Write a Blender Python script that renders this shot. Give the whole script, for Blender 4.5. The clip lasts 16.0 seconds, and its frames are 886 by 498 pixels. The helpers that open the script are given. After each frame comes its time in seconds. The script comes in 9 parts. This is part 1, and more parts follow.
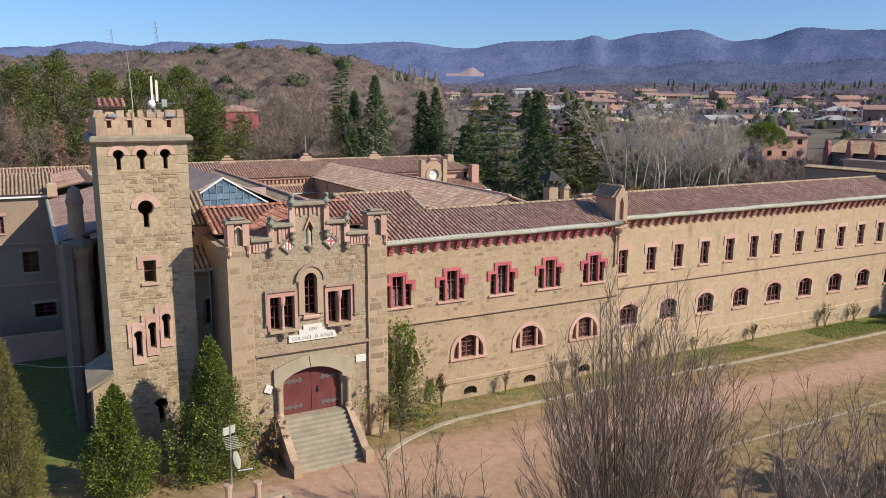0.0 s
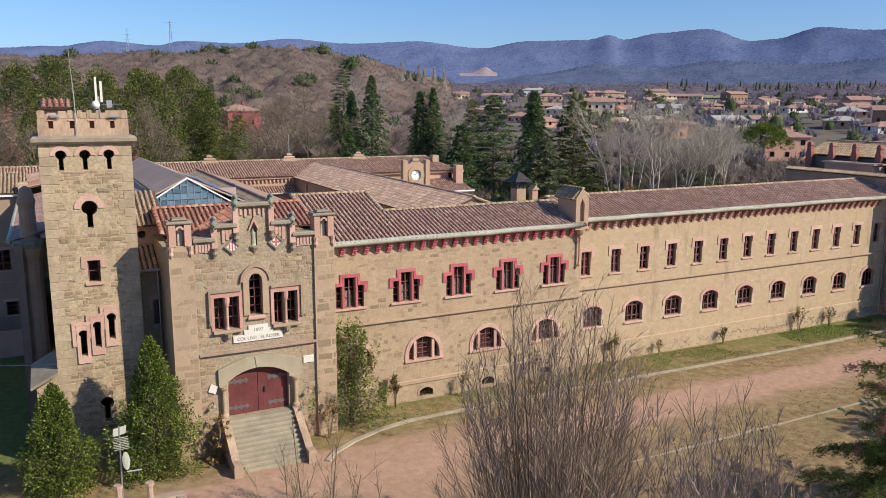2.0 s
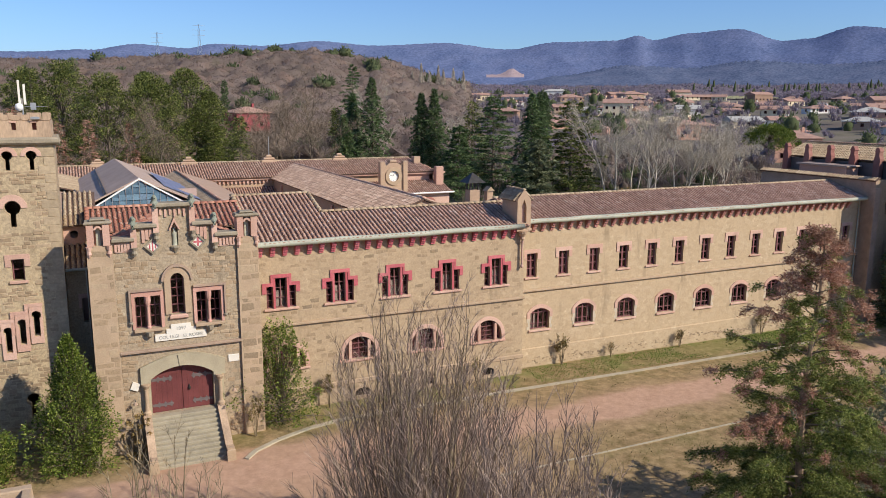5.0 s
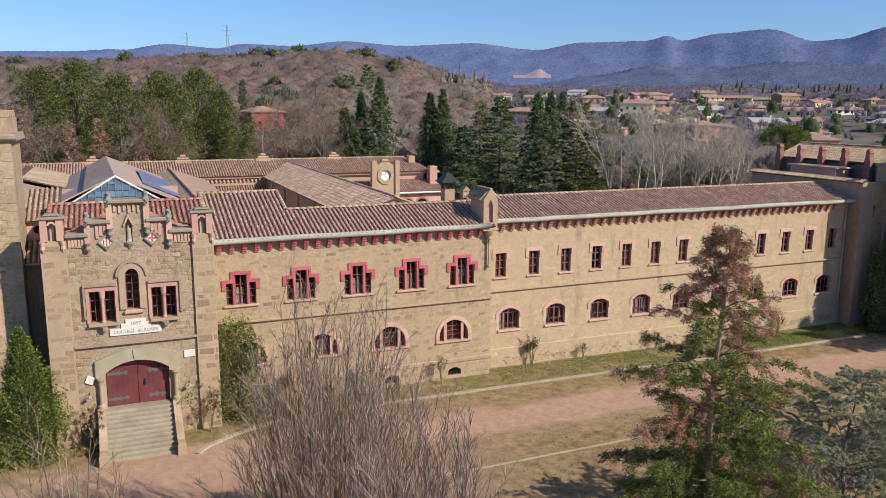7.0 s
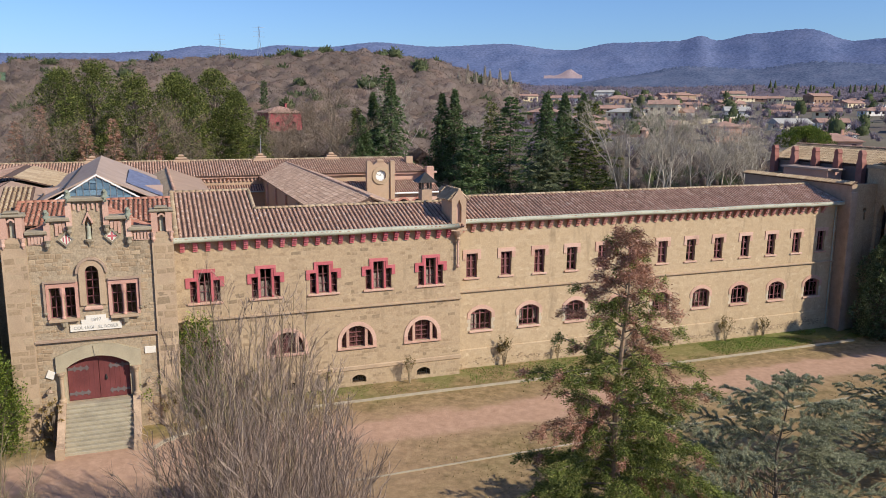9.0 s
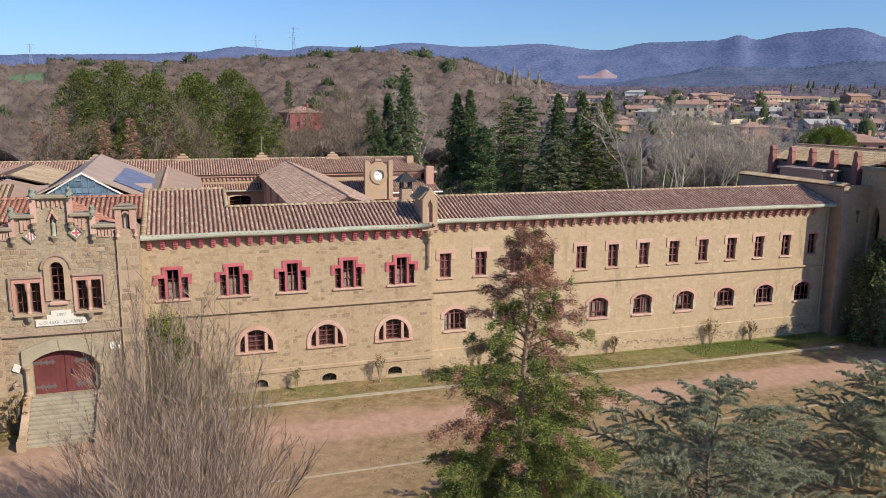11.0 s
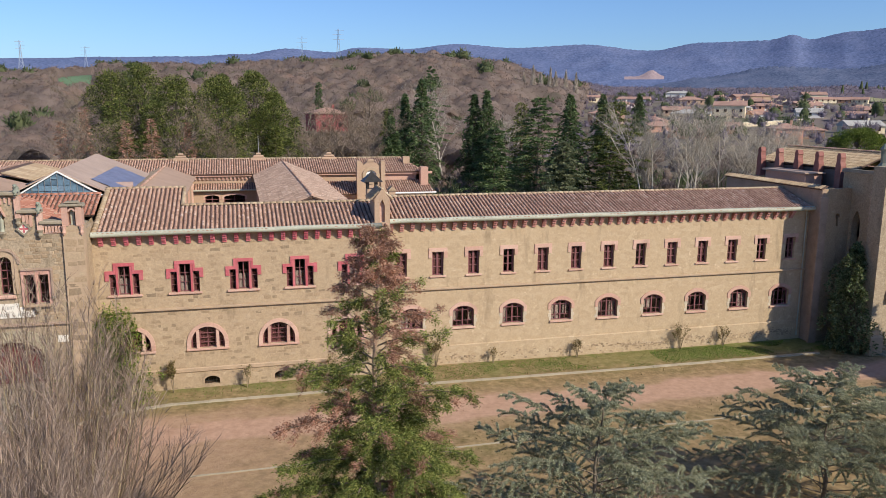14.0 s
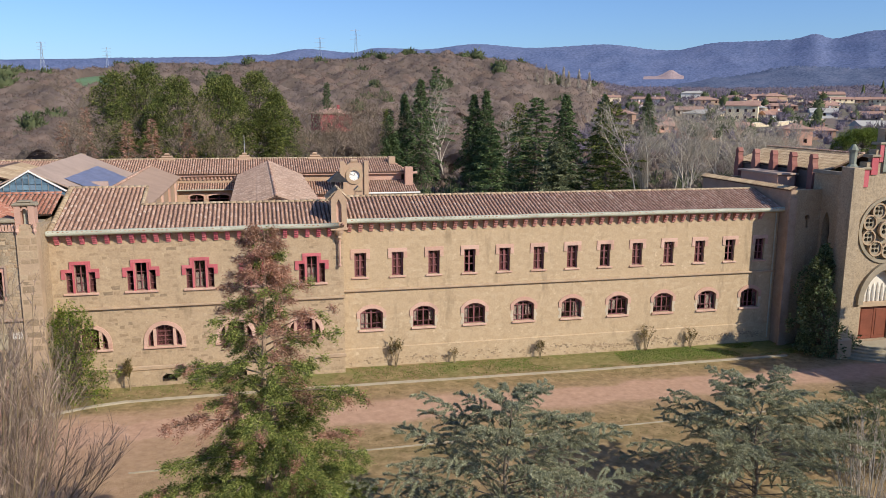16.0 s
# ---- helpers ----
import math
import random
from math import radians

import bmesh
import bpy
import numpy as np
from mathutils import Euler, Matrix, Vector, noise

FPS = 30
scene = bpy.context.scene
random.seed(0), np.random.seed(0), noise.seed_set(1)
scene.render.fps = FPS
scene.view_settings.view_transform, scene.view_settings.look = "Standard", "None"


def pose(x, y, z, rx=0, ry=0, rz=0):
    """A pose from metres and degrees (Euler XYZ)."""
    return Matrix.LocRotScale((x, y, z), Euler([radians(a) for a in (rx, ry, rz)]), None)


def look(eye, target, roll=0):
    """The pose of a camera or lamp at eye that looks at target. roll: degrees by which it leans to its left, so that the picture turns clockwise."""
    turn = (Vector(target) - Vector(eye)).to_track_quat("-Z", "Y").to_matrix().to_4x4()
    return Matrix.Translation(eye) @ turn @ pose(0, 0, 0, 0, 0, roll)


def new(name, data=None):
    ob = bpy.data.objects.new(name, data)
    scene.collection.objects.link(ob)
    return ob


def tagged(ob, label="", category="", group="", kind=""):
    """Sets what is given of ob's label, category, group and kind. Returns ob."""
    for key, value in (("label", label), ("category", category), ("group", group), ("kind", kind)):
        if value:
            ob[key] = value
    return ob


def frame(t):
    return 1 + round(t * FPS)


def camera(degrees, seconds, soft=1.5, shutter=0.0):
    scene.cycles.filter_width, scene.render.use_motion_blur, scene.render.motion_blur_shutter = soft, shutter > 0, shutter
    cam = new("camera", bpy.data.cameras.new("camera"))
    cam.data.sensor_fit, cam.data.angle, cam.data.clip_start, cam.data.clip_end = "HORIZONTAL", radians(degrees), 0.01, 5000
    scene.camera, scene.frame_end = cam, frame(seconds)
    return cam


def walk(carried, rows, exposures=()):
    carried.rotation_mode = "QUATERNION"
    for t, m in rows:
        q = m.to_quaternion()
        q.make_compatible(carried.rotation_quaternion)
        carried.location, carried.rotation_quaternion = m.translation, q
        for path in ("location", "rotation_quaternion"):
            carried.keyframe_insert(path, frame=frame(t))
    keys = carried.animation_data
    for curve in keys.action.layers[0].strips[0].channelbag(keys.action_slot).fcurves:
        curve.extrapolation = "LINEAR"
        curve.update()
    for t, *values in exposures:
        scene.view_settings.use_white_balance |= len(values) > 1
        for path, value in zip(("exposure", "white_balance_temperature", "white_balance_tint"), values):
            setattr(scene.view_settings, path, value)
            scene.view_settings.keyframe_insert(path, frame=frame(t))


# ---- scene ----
cam = camera(59.4, 16.0, soft=0.6)
METRES, EYE, TILT, LEAN, TURN = 31.0, 17.9, 0.0, 0.0, -28.0
ROWS = [
    (0.0, 0.0, 0.0, 0.0, 0.04, -10.54, -0.19),
    (0.5, 0.0287, 0.0006, 0.0005, 0.32, -10.54, -0.22),
    (1.0, 0.0573, 0.0014, 0.0012, 0.55, -10.53, -0.17),
    (1.5, 0.0845, 0.0033, 0.0017, 0.84, -10.55, -0.19),
    (2.0, 0.1125, 0.0029, 0.0032, 1.08, -10.57, -0.29),
    (2.5, 0.1413, 0.0029, 0.0029, 1.35, -10.53, -0.3),
    (3.0, 0.1702, 0.0024, 0.004, 1.62, -10.53, -0.26),
    (3.5, 0.2007, 0.002, 0.0036, 1.96, -10.49, -0.22),
    (4.0, 0.2307, 0.002, 0.004, 2.28, -10.48, -0.11),
    (6.5, 0.3858, 0.011, 0.0025, 4.63, -10.46, -0.38),
    (7.0, 0.4169, 0.0131, 0.0018, 5.12, -10.46, -0.34),
    (7.5, 0.4486, 0.0164, 0.0009, 5.71, -10.44, -0.37),
    (8.0, 0.4807, 0.0193, 0.0009, 6.29, -10.43, -0.36),
    (8.5, 0.5128, 0.0209, 0.0012, 6.83, -10.42, -0.36),
    (9.0, 0.5453, 0.0252, 0.0014, 7.39, -10.42, -0.34),
    (11.5, 0.7052, 0.0529, 0.0007, 10.52, -10.42, -0.39),
    (12.0, 0.7366, 0.0587, 0.0006, 11.11, -10.41, -0.39),
    (12.5, 0.7685, 0.0605, 0.001, 11.7, -10.37, -0.35),
    (13.0, 0.8, 0.0676, 0.0007, 12.27, -10.36, -0.36),
    (13.5, 0.8312, 0.0763, 0.0, 12.8, -10.35, -0.33),
    (14.0, 0.8629, 0.0834, -0.0001, 13.24, -10.35, -0.37),
    (14.5, 0.8949, 0.0899, 0.0003, 13.61, -10.34, -0.3),
    (15.0, 0.9267, 0.0981, 0.0005, 13.96, -10.33, -0.37),
    (15.5, 0.9583, 0.1051, 0.0008, 14.3, -10.34, -0.35),
    (16.0, 0.9896, 0.1129, 0.001, 14.63, -10.35, -0.35),
]
walk(cam, [(t, pose(0, 0, EYE, TILT, LEAN, TURN) @ pose(METRES * x, METRES * y, METRES * z, 90 + pitch, roll, yaw)) for t, x, y, z, yaw, pitch, roll in ROWS])

# ---- light ----
SUN_EL, SUN_AZ = 33.5, 39.5
to_sun = Vector((math.sin(radians(SUN_AZ)) * math.cos(radians(SUN_EL)), -math.cos(radians(SUN_AZ)) * math.cos(radians(SUN_EL)), math.sin(radians(SUN_EL))))
world = bpy.data.worlds.new("sky")
scene.world = world
world.use_nodes = True
wn = world.node_tree
sky = wn.nodes.new("ShaderNodeTexSky")
sky.sky_type, sky.sun_disc = "NISHITA", False
sky.sun_elevation, sky.sun_rotation = radians(SUN_EL), math.atan2(to_sun.x, to_sun.y)
sky.altitude, sky.air_density, sky.dust_density, sky.ozone_density = 200, 1.0, 0.7, 2.0
wn.nodes["Background"].inputs["Strength"].default_value = 0.089
clear = wn.nodes.new("ShaderNodeMix")
clear.data_type, clear.blend_type = "RGBA", "MULTIPLY"
clear.inputs[0].default_value = 1.0
clear.inputs[7].default_value = (0.78, 1.04, 1.50, 1)
wn.links.new(sky.outputs[0], clear.inputs[6])
wn.links.new(clear.outputs[2], wn.nodes["Background"].inputs["Color"])
sun = new("sun", bpy.data.lights.new("sun", "SUN"))
sun.data.energy, sun.data.angle, sun.data.color = 5.0, radians(0.55), (1.0, 0.912, 0.775)
sun.matrix_world = look(to_sun * 100, (0, 0, 0))
scene.view_settings.exposure = 0.13


# ---- materials ----
class Nodes:
    """A node material under construction."""

    def __init__(self, name, rough=0.85, metal=0.0, spec=0.3):
        self.mat = bpy.data.materials.new(name)
        self.mat.use_nodes = True
        self.t = self.mat.node_tree
        self.b = self.t.nodes["Principled BSDF"]
        self.b.inputs["Roughness"].default_value = rough
        self.b.inputs["Metallic"].default_value = metal
        self.b.inputs["Specular IOR Level"].default_value = spec
        self.geo = self.t.nodes.new("ShaderNodeNewGeometry")

    def node(self, kind, **values):
        n = self.t.nodes.new(kind)
        for k, v in values.items():
            n.inputs[k.replace("_", " ")].default_value = v
        return n

    def link(self, a, b):
        self.t.links.new(a, b)

    def noise(self, scale, detail=4.0, rough=0.6, stretch=None):
        n = self.node("ShaderNodeTexNoise", Scale=scale, Detail=detail, Roughness=rough)
        self.link(self.where(stretch), n.inputs["Vector"])
        return n.outputs["Fac"]

    def where(self, stretch=None):
        if not stretch:
            return self.geo.outputs["Position"]
        m = self.node("ShaderNodeVectorMath")
        m.operation = "MULTIPLY"
        m.inputs[1].default_value = stretch
        self.link(self.geo.outputs["Position"], m.inputs[0])
        return m.outputs[0]

    def cells(self, scale, stretch=None, edge=False):
        n = self.t.nodes.new("ShaderNodeTexVoronoi")
        n.feature = "DISTANCE_TO_EDGE" if edge else "F1"
        n.inputs["Scale"].default_value = scale
        self.link(self.where(stretch), n.inputs["Vector"])
        return n.outputs["Distance"] if edge else n.outputs["Color"]

    def ramp(self, fac, *stops):
        n = self.t.nodes.new("ShaderNodeValToRGB")
        while len(n.color_ramp.elements) < len(stops):
            n.color_ramp.elements.new(0.5)
        for e, (p, c) in zip(n.color_ramp.elements, stops):
            e.position = p
            e.color = (*c, 1) if len(c) == 3 else c
        self.link(fac, n.inputs["Fac"])
        return n.outputs["Color"]

    def mix(self, fac, a, b, mode="MIX"):
        n = self.t.nodes.new("ShaderNodeMix")
        n.data_type, n.blend_type = "RGBA", mode
        for socket, value in ((n.inputs[0], fac), (n.inputs[6], a), (n.inputs[7], b)):
            if isinstance(value, (int, float)):
                socket.default_value = value
            elif isinstance(value, tuple):
                socket.default_value = (*value, 1)
            else:
                self.link(value, socket)
        return n.outputs[2]

    def grey(self, fac, lo, hi):
        return self.ramp(fac, (lo, (0, 0, 0)), (hi, (1, 1, 1)))

    def piece(self):
        """A chance value for each object and each loose island of its mesh."""
        o = self.t.nodes.new("ShaderNodeObjectInfo")
        m = self.node("ShaderNodeMath")
        m.operation = "ADD"
        self.link(o.outputs["Random"], m.inputs[0])
        self.link(self.geo.outputs["Random Per Island"], m.inputs[1])
        f = self.node("ShaderNodeMath")
        f.operation = "FRACT"
        self.link(m.outputs[0], f.inputs[0])
        return f.outputs[0]

    def done(self, color, bump=None, strength=0.4, distance=0.03):
        if isinstance(color, tuple):
            self.b.inputs["Base Color"].default_value = (*color, 1)
        else:
            self.link(color, self.b.inputs["Base Color"])
        if bump is not None:
            n = self.node("ShaderNodeBump", Strength=strength, Distance=distance)
            self.link(bump, n.inputs["Height"])
            self.link(n.outputs[0], self.b.inputs["Normal"])
        return self.mat


def stone_wall(name, a, b, c, mortar, scale=2.6, joint=0.05, strength=0.6, rough=0.5):
    """Coursed rubble: stones of several tones in a pale mortar."""
    n = Nodes(name, 0.92)
    tones = n.ramp(n.cells(scale, (1, 1, 1.9)), (0.0, a), (0.45, b), (0.8, c), (1.0, mortar))
    col = n.mix(n.grey(n.noise(0.5, 5), 0.35, 0.7), tones, b)
    col = n.mix(rough, col, n.ramp(n.noise(9.0, 7, 0.7), (0.3, tuple(x * 0.42 for x in a)), (0.7, tuple(min(1, x * 1.5) for x in c))))
    edge = n.ramp(n.cells(scale, (1, 1, 1.9), edge=True), (0.0, (0.5, 0.5, 0.5)), (joint, (1, 1, 1)))
    col = n.mix(edge, mortar, col)
    col = n.mix(n.grey(n.noise(2.3, 6, 0.7), 0.60, 0.70), col, tuple(min(1, x * 1.18) for x in mortar))
    col = n.mix(n.grey(n.noise(1.1, 6, 0.7, (1, 1, 0.22)), 0.56, 0.8), col, tuple(x * 0.5 for x in b))
    h = n.mix(0.35, edge, n.noise(14.0, 6))
    return n.done(col, h, strength * 0.6, 0.05)


def grained(name, base, var=0.3, scale=6.0, rough=0.85, metal=0.0, streak=None, bump=0.25, spec=0.3):
    """A plain surface with grain and blotches at two scales."""
    n = Nodes(name, rough, metal, spec)
    dark, light = tuple(x * (1 - var) for x in base), tuple(min(1, x * (1 + var)) for x in base)
    fine = n.noise(scale * 5, 5, 0.65, streak)
    col = n.ramp(n.noise(scale * 0.3, 5), (0.3, dark), (0.7, light))
    col = n.mix(0.45, col, n.ramp(fine, (0.3, dark), (0.7, light)))
    return n.done(col, fine, bump, 0.015)


def pieces(name, stops, rough=0.9, grain=16.0, amount=0.4, bump=0.35, spec=0.25):
    """Tiles, bricks, stones: each piece takes a tone of its own."""
    n = Nodes(name, rough, 0, spec)
    col = n.ramp(n.piece(), *stops)
    mid = stops[len(stops) // 2][1]
    fine = n.noise(grain, 6)
    col = n.mix(amount, col, n.ramp(fine, (0.3, tuple(x * 0.6 for x in mid)), (0.75, tuple(min(1, x * 1.4) for x in mid))))
    col = n.mix(n.grey(n.noise(0.7, 5), 0.5, 0.75), col, tuple(x * 0.72 for x in mid))
    return n.done(col, fine, bump, 0.012)


def foliage(name, stops, rough=0.6, through_light=0.32):
    n = Nodes(name, rough, 0, 0.12)
    col = n.ramp(n.piece(), *stops)
    col = n.mix(n.grey(n.noise(0.8, 3), 0.4, 0.7), col, n.mix(0.5, col, (0.03, 0.035, 0.015)))
    n.done(col)
    tr = n.t.nodes.new("ShaderNodeBsdfTranslucent")
    n.link(col, tr.inputs["Color"])
    mx = n.t.nodes.new("ShaderNodeMixShader")
    mx.inputs[0].default_value = through_light
    n.link(n.b.outputs[0], mx.inputs[1])
    n.link(tr.outputs[0], mx.inputs[2])
    n.link(mx.outputs[0], n.t.nodes["Material Output"].inputs["Surface"])
    return n.mat


def glass(name, tint, gloss=0.06):
    n = Nodes(name)
    t = n.t
    tr, gl, fr, mx = (t.nodes.new("ShaderNode" + k) for k in ("BsdfTransparent", "BsdfGlossy", "Fresnel", "MixShader"))
    tr.inputs[0].default_value = (*tint, 1)
    gl.inputs["Roughness"].default_value = gloss
    fr.inputs[0].default_value = 1.5
    t.links.new(fr.outputs[0], mx.inputs[0])
    t.links.new(tr.outputs[0], mx.inputs[1])
    t.links.new(gl.outputs[0], mx.inputs[2])
    t.links.new(mx.outputs[0], t.nodes["Material Output"].inputs["Surface"])
    return n.mat


M = {}
M["rubble"] = stone_wall("tan rubble stone", (0.259, 0.183, 0.117), (0.366, 0.268, 0.165), (0.429, 0.322, 0.205), (0.420, 0.336, 0.231))
M["rubble_mid"] = stone_wall("mortared tan rubble", (0.304, 0.218, 0.140), (0.389, 0.285, 0.178), (0.446, 0.334, 0.212), (0.436, 0.339, 0.228), 2.4, 0.045, 0.45, 0.28)
M["rubble_fine"] = stone_wall("tan mortared rubble", (0.374, 0.272, 0.165), (0.436, 0.322, 0.199), (0.486, 0.370, 0.240), (0.486, 0.380, 0.251), 2.2, 0.04, 0.3, 0.2)
M["ashlar"] = grained("dressed tan sandstone", (0.405, 0.294, 0.193), 0.25, 3.0)
M["weathered"] = grained("weathered grey-green coping stone", (0.285, 0.239, 0.170), 0.4, 4.0)
M["patina"] = grained("greenish weathered carved stone", (0.21, 0.225, 0.18), 0.5, 6.0)
M["plaster"] = grained("pale ochre render", (0.423, 0.294, 0.198), 0.2, 1.2)
# Tan render dimmed so the yard front carries shade in its colour.
M["plaster_old"] = grained("old tan render", (0.33, 0.24, 0.175), 0.25, 1.0)
M["arch_stone"] = grained("greenish-grey dressed arch stone", (0.385, 0.33, 0.225), 0.25, 3.0)
# Darker copy of the render: shade is put into its colour.
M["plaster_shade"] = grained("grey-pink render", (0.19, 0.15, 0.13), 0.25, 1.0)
M["brick"] = pieces("pink-orange brick", ((0, (0.46, 0.265, 0.20)), (0.5, (0.54, 0.34, 0.26)), (1, (0.62, 0.425, 0.335))))
M["brick_dark"] = pieces("red-brown old brick", ((0, (0.22, 0.09, 0.075)), (0.5, (0.30, 0.13, 0.105)), (1, (0.36, 0.19, 0.15))))
M["red_brick"] = pieces("crimson painted brick", ((0, (0.40, 0.088, 0.10)), (0.5, (0.475, 0.12, 0.135)), (1, (0.54, 0.175, 0.178))))
M["corbel_brick"] = pieces("dusty red corbel brick", ((0, (0.36, 0.155, 0.125)), (0.5, (0.44, 0.205, 0.165)), (1, (0.52, 0.27, 0.215))))
M["stones"] = pieces("loose-toned wall stones", ((0, (0.166, 0.129, 0.090)), (0.12, (0.248, 0.189, 0.124)), (0.4, (0.350, 0.253, 0.158)), (0.75, (0.414, 0.308, 0.196)), (1, (0.515, 0.405, 0.276))), grain=9, amount=0.5, bump=0.6)
M["tile"] = pieces("mottled clay roof tile", ((0, (0.185, 0.103, 0.073)), (0.25, (0.335, 0.20, 0.143)), (0.6, (0.465, 0.285, 0.205)), (0.88, (0.57, 0.40, 0.30)), (1, (0.66, 0.54, 0.43))), grain=11, amount=0.5)
M["tile_pale"] = pieces("pale weathered roof tile", ((0, (0.248, 0.170, 0.106)), (0.5, (0.405, 0.299, 0.189)), (1, (0.534, 0.432, 0.304))), grain=11, amount=0.5)
M["tile_red"] = pieces("newer red roof tile", ((0, (0.258, 0.106, 0.069)), (0.5, (0.405, 0.179, 0.120)), (1, (0.534, 0.340, 0.248))), grain=11, amount=0.4)
M["tile_rose"] = pieces("pinkish weathered roof tile", ((0, (0.13, 0.09, 0.065)), (0.3, (0.31, 0.205, 0.15)), (0.7, (0.47, 0.32, 0.235)), (1, (0.64, 0.51, 0.40))), grain=9, amount=0.5)
M["parapet"] = grained("tan stained parapet stone", (0.43, 0.305, 0.205), 0.45, 2.6, streak=(1, 1, 0.25))
M["rubble_tower"] = stone_wall("grey-tan coursed tower rubble", (0.276, 0.217, 0.143), (0.403, 0.313, 0.196), (0.477, 0.366, 0.228), (0.424, 0.334, 0.217), 2.4, 0.04, 0.7, 0.5)
M["quoin"] = pieces("grey-tan corner stones", ((0, (0.32, 0.25, 0.165)), (0.5, (0.41, 0.315, 0.205)), (1, (0.47, 0.37, 0.245))), grain=7, amount=0.5, bump=0.5)
M["gate_brick"] = pieces("dusty pink brick frame", ((0, (0.44, 0.23, 0.175)), (0.5, (0.53, 0.30, 0.235)), (1, (0.60, 0.38, 0.30))))
M["ashlar_pale"] = grained("pale grey jamb stone", (0.47, 0.395, 0.29), 0.3, 4.0)
M["hood"] = grained("warm brown hood stone", (0.35, 0.25, 0.18), 0.35, 4.0)
M["rubble_grey"] = stone_wall("grey-tan rubble stone", (0.230, 0.179, 0.120), (0.331, 0.258, 0.170), (0.405, 0.317, 0.216), (0.396, 0.322, 0.225))
M["dull_iron"] = grained("worn grey iron", (0.16, 0.13, 0.125), 0.4, 9.0, 0.6, 0.2)
# Bed darkened so the channels between tiles read as shade.
M["roof_bed"] = grained("dark mortar bed under tiles", (0.12, 0.075, 0.055), 0.3, 5.0)
M["sheet"] = grained("grey-brown roofing sheet", (0.40, 0.295, 0.23), 0.22, 1.6, 0.8)
M["sheet_pale"] = grained("pale pink roofing felt", (0.386, 0.262, 0.184), 0.2, 1.6, 0.85)
M["tarp"] = grained("grey-blue tarpaulin", (0.165, 0.175, 0.25), 0.3, 2.0, 0.5)
M["gutter"] = grained("grey-green glazed gutter", (0.385, 0.385, 0.30), 0.3, 2.5, 0.6)
M["blind"] = grained("maroon inner shutter", (0.36, 0.16, 0.165), 0.3, 5.0, 0.7)
M["wood"] = grained("dark red-brown window wood", (0.19, 0.075, 0.078), 0.35, 8.0, 0.55)
M["door_red"] = grained("faded oxblood door paint", (0.155, 0.045, 0.043), 0.45, 4.0, 0.55, streak=(6, 6, 0.5))
M["church_door"] = grained("red-brown church door", (0.19, 0.06, 0.034), 0.35, 4.0, 0.55, streak=(6, 6, 0.5))
M["iron"] = grained("dull black iron", (0.06, 0.055, 0.05), 0.4, 9.0, 0.5, 0.6)
M["steel"] = grained("galvanised steel", (0.45, 0.45, 0.44), 0.2, 9.0, 0.4, 0.7)
M["white"] = grained("white paint", (0.78, 0.77, 0.73), 0.08, 3.0, 0.6)
# Steel colour drawn towards the sky in place of distance haze.
M["pylon"] = grained("pale weathered lattice steel", (0.40, 0.45, 0.54), 0.1, 0.5, 0.7)
M["marble"] = grained("white plaque marble", (0.70, 0.65, 0.56), 0.12, 4.0, 0.5)
M["ink"] = grained("faded letter paint", (0.30, 0.29, 0.26), 0.2, 9.0, 0.7)
M["curtain"] = grained("off-white curtain", (0.84, 0.78, 0.70), 0.15, 4.0, 0.9)
M["step"] = grained("grey worn stair stone", (0.331, 0.290, 0.207), 0.3, 3.5)
M["kerb"] = grained("pale kerb stone", (0.386, 0.331, 0.239), 0.3, 3.5)
M["statue"] = grained("pale greenish carved stone", (0.36, 0.355, 0.27), 0.3, 5.0)
M["dark"] = grained("unlit room wall", (0.42, 0.30, 0.25), 0.2, 2.0)
M["pane"] = glass("window glass", (0.6, 0.56, 0.56))
# Opaque panes: the blues stand in for sky mirrored in glass.
M["skyglass"] = pieces("blue-green roof glazing", ((0, (0.05, 0.09, 0.13)), (0.4, (0.12, 0.20, 0.27)), (0.8, (0.20, 0.30, 0.37)), (1, (0.14, 0.17, 0.25))), 0.18, 5, 0.25, 0.05, 0.6)
M["bark"] = grained("grey-brown bark", (0.17, 0.135, 0.10), 0.4, 6.0, 0.95)
M["bark_tan"] = grained("tan fissured bark", (0.33, 0.23, 0.155), 0.4, 6.0, 0.95)
M["bark_pale"] = grained("pale birch-like bark", (0.50, 0.435, 0.355), 0.3, 5.0, 0.9)
M["twig"] = pieces("grey-olive bare twigs", ((0, (0.095, 0.072, 0.042)), (0.5, (0.26, 0.20, 0.12)), (1, (0.50, 0.395, 0.25))), amount=0.2, bump=0.0)
M["twig_red"] = pieces("purple-grey bare twigs", ((0, (0.12, 0.082, 0.062)), (0.5, (0.29, 0.212, 0.162)), (1, (0.52, 0.40, 0.315))), amount=0.2, bump=0.0)
M["twig_brown"] = pieces("brown woodland twigs", ((0, (0.085, 0.06, 0.042)), (0.5, (0.19, 0.145, 0.105)), (0.85, (0.30, 0.235, 0.17)), (1, (0.30, 0.16, 0.095))), amount=0.2, bump=0.0)
M["twig_pale"] = pieces("pale tan bare twigs", ((0, (0.29, 0.24, 0.185)), (0.5, (0.44, 0.375, 0.295)), (1, (0.54, 0.48, 0.40))), amount=0.2, bump=0.0)
M["laurel"] = foliage("glossy laurel leaves", ((0, (0.045, 0.072, 0.015)), (0.5, (0.13, 0.185, 0.03)), (0.85, (0.26, 0.315, 0.058)), (1, (0.42, 0.45, 0.13))), 0.45)
M["magnolia"] = foliage("dark magnolia leaves", ((0, (0.06, 0.088, 0.036)), (0.5, (0.15, 0.19, 0.08)), (1, (0.38, 0.42, 0.23))), 0.4)
